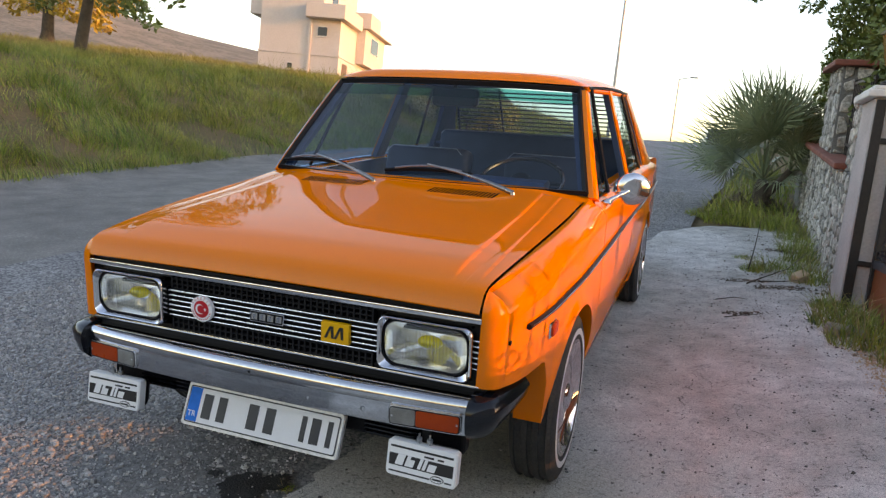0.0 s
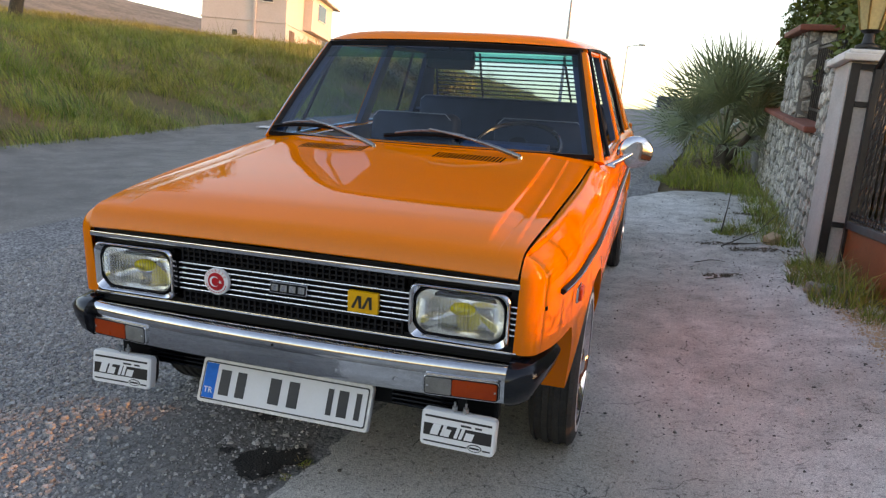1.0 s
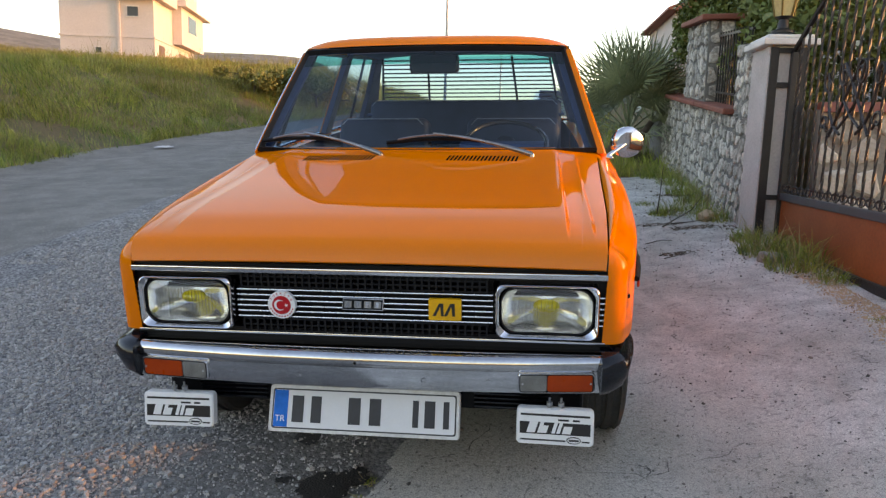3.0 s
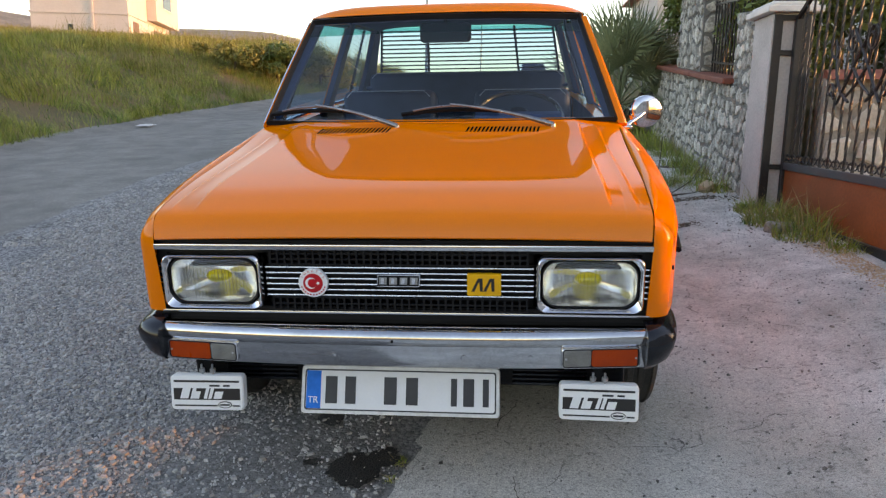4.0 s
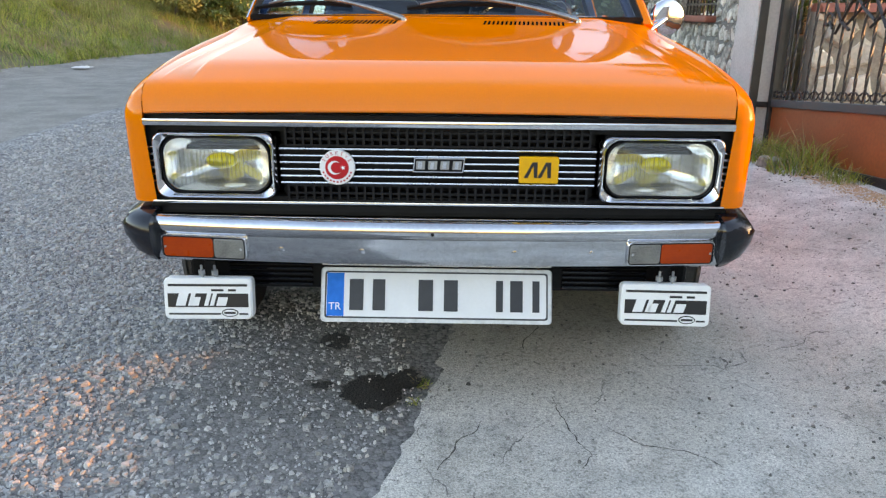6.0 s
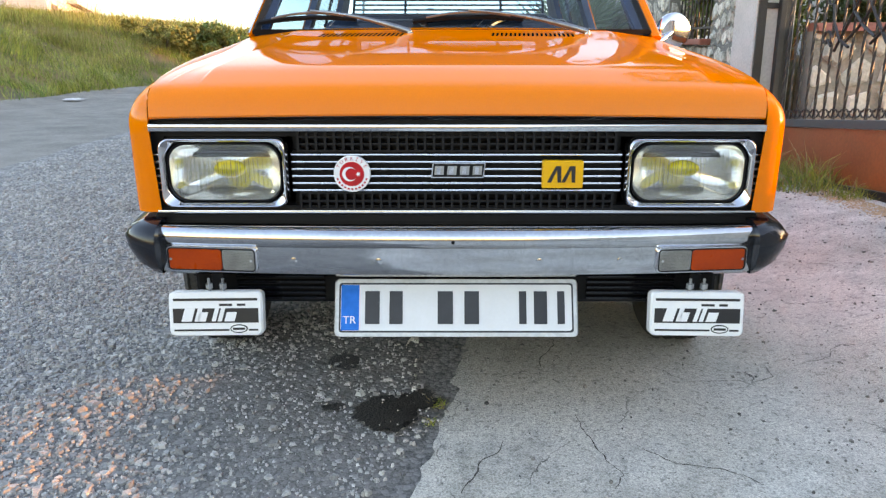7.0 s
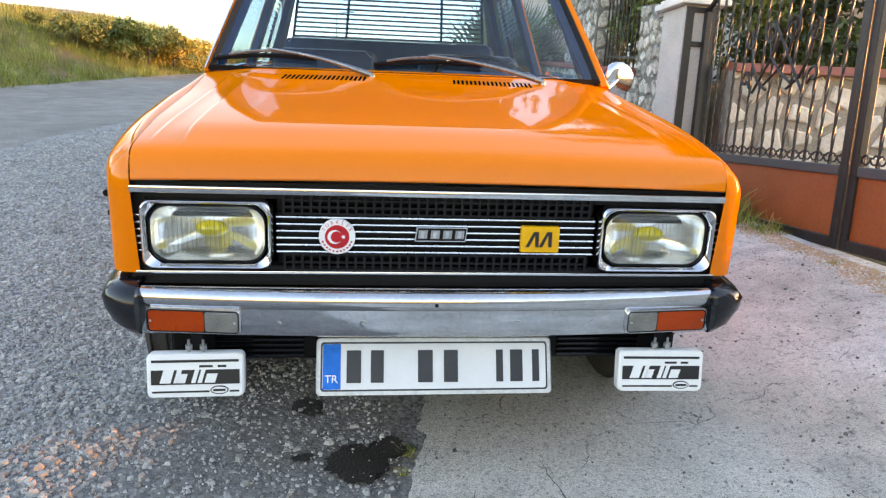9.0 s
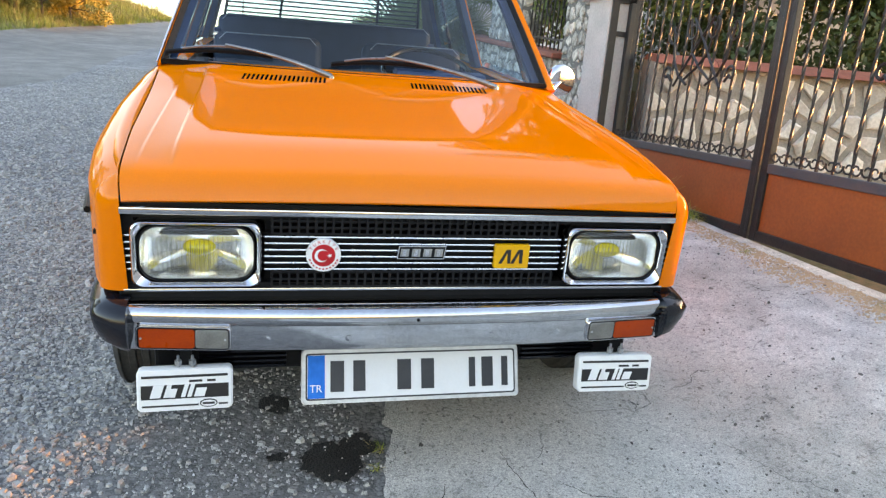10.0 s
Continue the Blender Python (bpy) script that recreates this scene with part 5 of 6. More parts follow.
for x0, x1 in ((-0.425, -0.165), (0.133, 0.392)):
    vent = new("hood_vent")
    vent.parent = car
    tagged(vent, "row of slanted air slots")
    k = 19
    for i in range(k):
        x = x0 + (x1 - x0) * i / (k - 1)
        q = [(x - 0.0075, 0.882), (x + 0.0000, 0.882), (x + 0.0075, 0.956), (x + 0.0000, 0.956)]
        part("slot", loft([[(a, b, hood_z(a, b) - 0.004) for a, b in q], [(a, b, hood_z(a, b) + 0.0006) for a, b in q]]), M_SLOT, vent)
part("washer_jet", tube([(-0.296, 0.94, 0.92), (-0.296, 0.94, 0.952)], 0.006, 8), M_BLACK, car)
part("washer_jet", tube([(0.262, 0.94, 0.92), (0.262, 0.94, 0.952)], 0.006, 8), M_BLACK, car)

mirror = new("door_mirror")
mirror.parent = car
tagged(mirror, "round chrome door mirror on a stalk")
mc = Matrix.Translation((0.856, 1.34, 0.986)) @ pose(0, 0, 0, 0, 0, 18) @ FRONT
shell = [[mc @ Vector((0.074 * k * c, 0.066 * k * s_, w)) for c, s_ in circle(1, 28)] for k, w in ((0.93, -0.020), (1.0, -0.016), (1.0, -0.006), (0.97, 0.001), (0.88, 0.006), (0.68, 0.011), (0.45, 0.014), (0.2, 0.0155), (0.02, 0.016))]
part("shell", loft(shell), M_CHROME, mirror, "polished chrome shell", smooth=50)
part("mirror_glass", plaque([(0.060 * c, 0.054 * s_) for c, s_ in circle(1, 28)], -0.0195, mc, -0.0215), M_CHROME, mirror)
part("stalk", tube([(0.760, 1.262, 0.930), (0.775, 1.27, 0.942), (0.81, 1.295, 0.962), (0.846, 1.332, 0.983)], [0.012, 0.009, 0.008, 0.008], 10), M_CHROME, mirror, smooth=50)
part("foot", box(0.745, 0.785, 1.235, 1.295, 0.926, 0.940, 0.005), M_CHROME, mirror, smooth=50)

for sign in (1, -1):
    y, z = 0.335, 0.672
    x = side_x(y, z)
    part("side_marker", box(sign * x - 0.008, sign * x + 0.014, y - 0.033, y + 0.033, z - 0.018, z + 0.018, 0.005), M_AMBER, car, "small amber side marker", smooth=40)
    part("marker_rim", box(sign * x - 0.006, sign * x + 0.006, y - 0.038, y + 0.038, z - 0.023, z + 0.023, 0.004), M_CHROME, car, smooth=40)
    for y in (2.02, 2.86):
        xx = side_x(y, 0.86)
        part("door_handle", box(sign * (xx + 0.012) - 0.006, sign * (xx + 0.012) + 0.006, y - 0.07, y + 0.07, 0.845, 0.87, 0.005), M_CHROME, car, "chrome door handle", smooth=40)
    part("moulding_strip", tube([(sign * (side_x(y, moulding_z(y)) + 0.0125), y, moulding_z(y)) for y in spread_values(0.14, 3.98, 40)], 0.0026, 6), M_CHROME, car, "bright moulding insert", smooth=True)

# ---- cabin ----
part("dashboard", loft([[(x, y, z) for y, z in ((1.10, 0.86), (1.10, 0.935), (1.22, 0.95), (1.34, 0.945), (1.38, 0.91), (1.36, 0.80), (1.30, 0.74), (1.1, 0.74))] for x in spread_values(-0.70, 0.70, 5)]), M_CABIN, car, "dark dashboard", smooth=40)
part("instrument_hood", loft([[(x, y, z) for y, z in ((1.25, 0.945), (1.28, 0.985), (1.36, 0.99), (1.39, 0.975), (1.36, 0.93))] for x in (0.14, 0.16, 0.48, 0.50)]), M_CABIN, car, smooth=40)
wheel_m = Matrix.Translation((0.325, 1.56, 0.955)) @ pose(0, 0, 0, -62, 0, 0) @ FRONT
steering = new("steering_wheel")
steering.parent = car
tagged(steering, "thin dark steering wheel")
ring = [wheel_m @ Vector((0.195 * c, 0.195 * s_, 0)) for c, s_ in circle(1, 40)]
bm = bmesh.new()
tor = [[wheel_m @ Vector(((0.195 + 0.011 * c2) * c, (0.195 + 0.011 * c2) * s_, 0.011 * s2)) for c2, s2 in circle(1, 8)] for c, s_ in circle(1, 40)]
loft(tor + [tor[0]], bm, True, False)
part("rim", bm, M_RIM, steering, smooth=True)
part("boss", plaque(circle(0.05, 20), 0.02, wheel_m, -0.03, 0.01), M_INK, steering, smooth=40)
for a in (0, 180, 270):
    part("spoke", tube([wheel_m @ Vector((0.04 * math.cos(radians(a)), 0.04 * math.sin(radians(a)), -0.005)), wheel_m @ Vector((0.19 * math.cos(radians(a)), 0.19 * math.sin(radians(a)), 0))], 0.011, 6), M_INK, steering, smooth=True)


def seat(name, x0, x1, y, top, depth, label):
    s = new(name)
    s.parent = car
    tagged(s, label)
    part("cushion", box(x0, x1, y - depth, y + 0.04, 0.42, 0.56, 0.04, 3), M_SEAT, s, smooth=50)
    part("backrest", box(x0, x1, 0.0, 0.13, 0.0, top - 0.46, 0.04, 3, m=Matrix.Translation((0, y, 0.48)) @ pose(0, 0, 0, -14, 0, 0)), M_SEAT, s, smooth=50)
    part("piping", tube([(x0 + 0.03, y + 0.10, top - 0.035), (x0 + 0.06, y + 0.105, top - 0.005), (x1 - 0.06, y + 0.105, top - 0.005), (x1 - 0.03, y + 0.10, top - 0.035)], 0.003, 6), M_STEEL, s, "pale piping", smooth=True)


seat("front_seat", -0.60, -0.10, 1.92, 1.05, 0.50, "dark blue vinyl front seat")
seat("front_seat", 0.10, 0.60, 1.92, 1.05, 0.50, "dark blue vinyl front seat")
seat("rear_seat", -0.64, 0.64, 2.86, 1.11, 0.48, "dark blue vinyl rear bench seat")
part("parcel_shelf", box(-0.66, 0.66, 3.00, 3.44, 1.00, 1.02, 0.005), M_CABIN, car)
part("cabin_floor", box(-0.68, 0.68, 1.06, 3.36, 0.25, 0.29), M_CABIN, car)
part("headliner", sheet(lambda u, v: (lambda p: (p[0] * 0.985, p[1], p[2] - 0.022))(roof_point(u, v)), spread_values(-1, 1, 13), spread_values(0, 1, 9)), M_CABIN, car)
for sign in (1, -1):
    part("door_trim", sheet(lambda u, v: (sign * 0.722, 1.15 + 2.2 * u, 0.28 + 0.67 * v), [0, 0.5, 1], [0, 1]), M_CABIN, car)
    for pts in ([(2.20, 0.94, 0.058), (2.24, 1.2, 0.050), (2.27, 1.40, 0.044)], [(3.30, 0.94, 0.26), (3.18, 1.15, 0.15), (3.03, 1.40, 0.08)]):
        rings = [[(sign * (house_x(z) - 0.009 - dx), y + dy, z) for dx, dy in ((0, -w), (0, w), (0.03, w), (0.03, -w))] for y, z, w in pts]
        part("pillar_trim", loft(rings), M_CABIN, car)
    rings = []
    for v in spread_values(-0.02, 1.0, 8):
        p = Vector(screen_point(1.0, v))
        rings.append([(sign * (p.x - 0.05), p.y + 0.012, p.z - 0.01), (sign * (p.x + 0.004), p.y + 0.02, p.z - 0.005), (sign * (p.x + 0.0), p.y + 0.05, p.z - 0.02), (sign * (p.x - 0.045), p.y + 0.045, p.z - 0.02)])
    part("screen_pillar_trim", loft(rings), M_CABIN, car)
part("sun_band", sheet(lambda u, v: (lambda p: (p[0], p[1] + 0.006, p[2] - 0.004))(screen_point(u * 0.955, 0.83 + 0.11 * v)), spread_values(-1, 1, 13), [0, 0.5, 1]), M_BAND, car, "green tinted sun band")
inner = new("rear_view_mirror")
inner.parent = car
tagged(inner, "black interior rear view mirror")
part("housing", loft([[(u + 0.005, 1.50 + w, v + 1.322) for u, v in rrect(0.112 * k, 0.042 * k, 0.018, 5)] for k, w in ((0.9, -0.014), (1.0, -0.004), (1.0, 0.012))]), M_INK, inner, smooth=40)
part("stem", tube([(0.005, 1.50, 1.345), (0.005, 1.495, 1.40)], 0.008, 8), M_INK, inner)
# louvre on the rear window
louvre = new("rear_louvre")
louvre.parent = car
tagged(louvre, "slatted blind over the rear window")
N_SLATS = 14
for i in range(N_SLATS):
    v = 0.10 + 0.86 * i / (N_SLATS - 1)
    p, q = Vector(rear_point(-0.985, v)), Vector(rear_point(0.985, v))
    rings = [[(e.x, e.y + 0.02 + dy, e.z + dz) for dy, dz in ((0, 0.0), (0.03, -0.006), (0.03, -0.010), (0, -0.004))] for e in (p, q)]
    part("slat", loft(rings), M_LOUVRE, louvre)
for u in (-0.99, -0.45, 0.55, 0.99):
    a, b = Vector(rear_point(u, 0.04)), Vector(rear_point(u, 1.0))
    part("upright", tube([a + Vector((0, 0.04, 0)), b + Vector((0, 0.04, 0))], 0.008, 6), M_LOUVRE, louvre)

# ---- house on the rise, street lamps, far car ----
house = thing("house", "two storey pale plastered house with flat roof slabs", "house", upright(-25.48, 46.9, 2.43, 12))
HB = -0.37
part("plinth", box(-6.3, 0, 0, 9.5, -0.8, 1.75 + HB), M_HOUSE, house, "plain basement storey")
part("floor_band", box(-6.38, 0.06, -0.06, 9.56, 1.75 + HB, 1.88 + HB), M_HOUSE, house, "plaster band")
part("wall", box(-6.3, -0.02, 0.02, 9.5, 1.88 + HB, 4.45 + HB), M_HOUSE, house)
part("pilaster", box(-2.45, -2.25, -0.08, 0.02, -0.5, 4.45 + HB), M_HOUSE, house)
part("balcony_parapet", box(-2.5, 0.5, -0.9, 4.2, 4.40 + HB, 5.42 + HB, 0.03), M_HOUSE, house, "solid balcony parapet")
part("side_slab", box(-7.3, -6.3, 0.3, 4.5, 4.5 + HB, 5.8 + HB, 0.03), M_HOUSE, house)
part("upper_wall", box(-6.3, -1.45, 0.05, 9.0, 4.45 + HB, 8.2 + HB), M_HOUSE, house)
part("roof_slab", box(-7.0, -0.9, -0.4, 9.6, 8.2 + HB, 8.5 + HB), M_HOUSE, house, "flat roof slab")
part("eaves_slab", box(-0.1, 1.15, 4.25, 12.4, 4.72 + HB, 4.86 + HB), M_HOUSE, house, "thin roof overhang")
part("upper_room", box(-2.0, 0.95, 5.0, 8.4, 4.87 + HB, 6.05 + HB), M_HOUSE, house, "small rooftop room")
part("oriel", box(0.0, 0.68, 4.6, 11.4, 1.95 + HB, 4.71 + HB), M_HOUSE, house, "jutting upper storey")
part("rear_wing", box(-6.3, -0.3, 9.52, 12.0, -0.8, 4.71 + HB), M_HOUSE, house)
for name, b in (("window", (-1.75, -1.05, -0.03, 0.03, 3.2 + HB, 3.85 + HB)), ("window", (-3.95, -3.6, -0.03, 0.03, 0.65 + HB, 1.05 + HB)), ("window", (0.64, 0.70, 6.6, 9.0, 3.1 + HB, 4.35 + HB)), ("window", (-1.48, -1.41, 2.0, 3.4, 5.6 + HB, 7.2 + HB))):
    w = part(name, box(*b), M_WINDOW, house, "dark window")
    x0, x1, y0, y1, z0, z1 = b
    if x1 - x0 > y1 - y0:
        part("frame", box(x0 - 0.05, x1 + 0.05, y0 - 0.02, y1 - 0.02, z1, z1 + 0.06), M_CAPSTONE, w)
        part("sill", box(x0 - 0.06, x1 + 0.06, y0 - 0.05, y1 - 0.02, z0 - 0.06, z0), M_CAPSTONE, w)
    else:
        part("frame", box(x0, x1 + 0.02, y0 - 0.06, y1 + 0.06, z1, z1 + 0.07), M_CAPSTONE, w)
        part("sill", box(x0, x1 + 0.05, y0 - 0.06, y1 + 0.06, z0 - 0.07, z0), M_CAPSTONE, w)
for y0, y1 in ((1.0, 2.3), (6.2, 8.6)):
    part("door", box(-0.02, 0.03, y0, y1, -0.8, 1.45 + HB), M_DOOR, house, "brown door")


def street_lamp(x, y, z, h, reach, turn):
    lampost = thing("street_lamp", "tall grey steel street lamp on a tapering pole", "street lamp", upright(x, y, z, turn), group="street lamps")
    part("pole", tube([(0, 0, 0), (0, 0, h * 0.5), (0, 0, h)], [0.11, 0.085, 0.06], 10), M_STEEL, lampost, smooth=True)
    part("arm", tube([(0, 0, h - 0.05), (reach * 0.5, 0, h + 0.12), (reach, 0, h + 0.22)], 0.04, 8), M_STEEL, lampost, smooth=True)
    part("head", box(reach - 0.1, reach + 0.7, -0.14, 0.14, h + 0.17, h + 0.32, 0.04, m=None), M_STEEL, lampost, "lamp head", smooth=40)


street_lamp(-5.06, 46.0, -1.85, 11.0, 1.6, 0)
street_lamp(-3.0, 86.0, -5.7, 10.3, 1.3, 0)

far_car = thing("parked_car", "dark blue hatchback parked beyond the crest of the road", "car", upright(1.85, 38.0, -1.06, 6))
part("body", loft([[(x * s_, y, z) for x, z in ((-0.84, 0.3), (-0.86, 0.75), (-0.80, 0.92), (0.80, 0.92), (0.86, 0.75), (0.84, 0.3))] for y, s_ in ((0, 0.93), (0.15, 1), (3.9, 1), (4.1, 0.95))]), M_FAR_CAR, far_car, smooth=40)
part("cabin", loft([[(-0.74, y0, 0.921), (0.74, y0, 0.921), (0.60, y1, 1.46), (-0.60, y1, 1.46)] for y0, y1 in ((1.0, 1.55), (3.9, 3.6))]), M_FAR_CAR, far_car, smooth=40)
part("windscreen", loft([[(-0.66, 1.02, 0.95), (0.66, 1.02, 0.95), (0.55, 1.48, 1.40), (-0.55, 1.48, 1.40)], [(-0.66, 1.04, 0.93), (0.66, 1.04, 0.93), (0.55, 1.5, 1.38), (-0.55, 1.5, 1.38)]]), M_WINDOW, far_car)
for x in (-0.62, 0.62):
    part("headlamp", box(x - 0.17, x + 0.17, -0.03, 0.05, 0.62, 0.76, 0.02), M_CLEAR_LENS, far_car)
part("number_plate", box(-0.26, 0.26, -0.02, 0.01, 0.45, 0.56), M_PLATE, far_car)
for x in (-0.75, 0.75):
    for y in (0.75, 3.2):
        part("wheel", tube([(x - 0.09, y, 0.30), (x + 0.09, y, 0.30)], 0.30, 20), M_RUBBER, far_car, smooth=40)

# neighbours' houses behind the lane wall
def garden_house(x, y, z, long, label):
    h = thing("neighbour_house", label, "house", upright(x, y, z), group="neighbours")
    part("wall", box(0, 9, 0, long, -2, 4.2), M_HOUSE, h)
    part("roof", loft([[(-0.6, yy, 4.2), (9.6, yy, 4.2), (9.6, yy, 4.32), (4.5, yy, 6.4), (-0.6, yy, 4.32)] for yy in (-0.6, long + 0.6)]), M_ROOF_TILE, h, "red tiled roof")
    part("balustrade", box(-1.4, -1.3, 1, long - 1, 0.0, 0.9), M_CAPSTONE, h)
    for k in range(int(long // 5)):
        yy = 2 + 5 * k
        w = part("window", box(-0.03, 0.02, yy, yy + 1.3, 1.1, 2.4), M_WINDOW, h, "dark window")
        part("sill", box(-0.10, 0.0, yy - 0.06, yy + 1.36, 1.02, 1.10), M_CAPSTONE, w)


# near house is set and sized to block low sun from the bank
garden_house(5.8, 8.2, 0.6, 10, "pale house with a red tiled roof behind the garden")
garden_house(8.8, 42.0, 0.4, 9, "pale house with a red tiled roof up the lane")

# ---- plants ----
def mesh_part(name, verts, faces, material, parent=None, label="", category="", kind="", smooth=False):
    me = bpy.data.meshes.new(name)
    me.from_pydata([tuple(v) for v in verts], [], [tuple(f) for f in faces])
    me.materials.append(material)
    ob = new(name, me)
    if parent:
        ob.parent = parent
    else:
        ob.matrix_world = SITE
    return tagged(ob, label, category, kind=kind)


def blades(name, roots, heights, widths, lean, material, label, parent=None, kind="stuff", seed=1, category="grass", comb=None):
    """Bent grass blades of three points each on a row of roots."""
    rng = np.random.default_rng(seed)
    n = len(roots)
    a = rng.uniform(0, 2 * np.pi, n)
    b = rng.uniform(0, 2 * np.pi, n) if comb is None else comb + rng.normal(0, 0.7, n)
    side = np.stack([np.cos(a), np.sin(a), np.zeros(n)], 1) * widths[:, None] / 2
    bend = np.stack([np.cos(b), np.sin(b), np.zeros(n)], 1) * (heights * lean * rng.uniform(0.2, 1.2, n))[:, None]
    up = np.zeros((n, 3))
    up[:, 2] = heights
    v = np.empty((n, 5, 3))
    v[:, 0], v[:, 1] = roots - side, roots + side
    v[:, 2], v[:, 3] = roots + bend * 0.35 + up * 0.6 + side * 0.6, roots + bend * 0.35 + up * 0.6 - side * 0.6
    v[:, 4] = roots + bend + up
    k = np.arange(n)[:, None] * 5
    faces = np.concatenate([k + np.array([[0, 1, 2, 3]]), ], 1).tolist() + (k + np.array([[3, 2, 4]])).tolist()
    return mesh_part(name, v.reshape(-1, 3).tolist(), faces, material, parent, label, category, kind)


def meadow(name, n, seed, xr, yr, hr, wr, material, label, lean=1.1, keep=None):
    rng = np.random.default_rng(seed)
    x = rng.uniform(*xr, n)
    y = yr[0] + (yr[1] - yr[0]) * rng.uniform(0, 1, n) ** 1.5
    pts, hs, ws, comb = [], [], [], []
    for i in range(n):
        if keep and not keep(x[i], y[i]):
            continue
        if x[i] < 0 and x[i] > lerp(EDGE, y[i]) - 0.04:
            continue
        tuft = 0.5 + 0.7 * wave(x[i], y[i], 1.1) + 0.6 * wave(x[i], y[i], 3.1)
        if rng.random() > 0.55 + 0.7 * tuft:
            continue
        bare = wave(x[i], y[i] + 40, 0.55)
        if x[i] < 0 and bare > 0.36 and lerp(EDGE, y[i]) - x[i] < 3.0 and rng.random() < 0.85:
            continue
        comb.append(9.0 * wave(x[i], y[i] + 90, 0.9))
        pts.append((x[i], y[i], ground_z(x[i], y[i]) - 0.02))
        far = 1 + max(0, y[i] - 12) * 0.025
        hs.append(rng.uniform(*hr) * (0.45 + 0.95 * max(0, min(1.3, tuft))))
        ws.append(rng.uniform(*wr) * far)
    return blades(name, np.array(pts), np.array(hs), np.array(ws), lean, material, label, seed=seed, comb=np.array(comb))


meadow("bank_grass", 250000, 11, (-13.5, -3.6), (1.5, 40), (0.06, 0.24), (0.004, 0.009), M_GRASS, "long green meadow grass on the bank")
meadow("bank_weeds", 80000, 12, (-13.5, -3.6), (1.5, 40), (0.06, 0.20), (0.008, 0.018), M_GRASS_DARK, "dark green weeds on the bank", 1.1)
meadow("bank_straw", 40000, 13, (-13.5, -3.6), (1.5, 40), (0.15, 0.42), (0.0025, 0.005), M_STRAW, "dry straw stalks among the grass", 0.7)
meadow("crest_grass", 60000, 14, (-30, -12.5), (6, 60), (0.08, 0.30), (0.010, 0.022), M_STRAW_GREEN, "golden grass on the crest", 1.0)

meadow("tall_weeds", 7000, 17, (-10.5, -4.2), (15, 32), (0.25, 0.75), (0.006, 0.012), M_STRAW_GREEN, "tall golden weeds on the crest", 0.5)


def verge_keep(x, y):
    return x > verge_x(y) + 0.05 and (x < 2.05 + 0.06 * (y - 4.37) or y > 11)


meadow("verge_grass", 16000, 15, (1.2, 6.0), (7.2, 40), (0.08, 0.26), (0.008, 0.016), M_GRASS, "grass verge beside the lane", 0.8, verge_keep)


def weed_clump(x, y, r, h, n, seed, straw=0.2, z=None):
    clump = thing("weed_clump", "ragged clump of green weeds growing from the paving", "weeds", Matrix.Translation((x, y, ground_z(x, y) + 0.015 if z is None else z)), group="weeds")
    rng = np.random.default_rng(seed)
    for name, k, m, hk in (("grass", n, M_GRASS, 1.0), ("straw", int(n * straw), M_STRAW, 1.4), ("foliage", n // 2, M_GRASS_DARK, 0.7)):
        rad, ang = r * np.sqrt(rng.uniform(0, 1, k)), rng.uniform(0, 2 * np.pi, k)
        pts = np.stack([rad * np.cos(ang), rad * np.sin(ang), np.zeros(k) - 0.01], 1)
        hs = h * hk * rng.uniform(0.35, 1.0, k) * (1.1 - 0.6 * rad / r)
        blades(name, pts, hs, rng.uniform(0.003, 0.008, k), 1.3, m, "", clump, "stuff", seed + 7, "")


for i, (x, y, r, h, n) in enumerate(((1.62, 4.45, 0.12, 0.14, 220), (1.72, 4.62, 0.10, 0.22, 60), (1.55, 5.0, 0.10, 0.08, 120), (1.98, 3.25, 0.12, 0.18, 200), (2.02, 2.85, 0.22, 0.22, 420), (2.04, 2.45, 0.20, 0.26, 320),
                                     (1.98, 4.1, 0.16, 0.24, 130), (1.92, 4.55, 0.18, 0.20, 150), (2.0, 5.05, 0.18, 0.34, 160), (2.05, 5.7, 0.18, 0.32, 160), (2.1, 6.4, 0.2, 0.30, 180), (2.0, 7.0, 0.3, 0.32, 420), (1.5, 7.4, 0.35, 0.22, 500), (1.25, 7.7, 0.3, 0.16, 400), (1.6, 8.1, 0.3, 0.3, 300),
                                     (2.02, 1.40, 0.07, 0.04, 130), (-0.042, 0.175, 0.026, 0.030, 90), (-0.058, 0.085, 0.022, 0.026, 70), (1.9, 4.3, 0.22, 0.06, 160), (2.08, 0.55, 0.08, 0.05, 100), (2.1, 2.1, 0.12, 0.12, 160))):
    weed_clump(x, y, r, h, n, 40 + i)

# fan palm
palm = thing("fan_palm", "low fan palm with grey-green spiky leaves and dry skirt", "palm", upright(1.87, 8.7, 0.0))
part("trunk", loft([[(r * c * (1 + 0.08 * math.sin(7 * i)), r * s_ * (1 + 0.08 * math.cos(5 * i)), z) for i, (c, s_) in enumerate(circle(1, 18))] for r, z in ((0.15, -0.1), (0.12, 0.1), (0.10, 0.22), (0.10, 0.33), (0.06, 0.42))]), M_BARK, palm, "fibrous trunk", smooth=False)


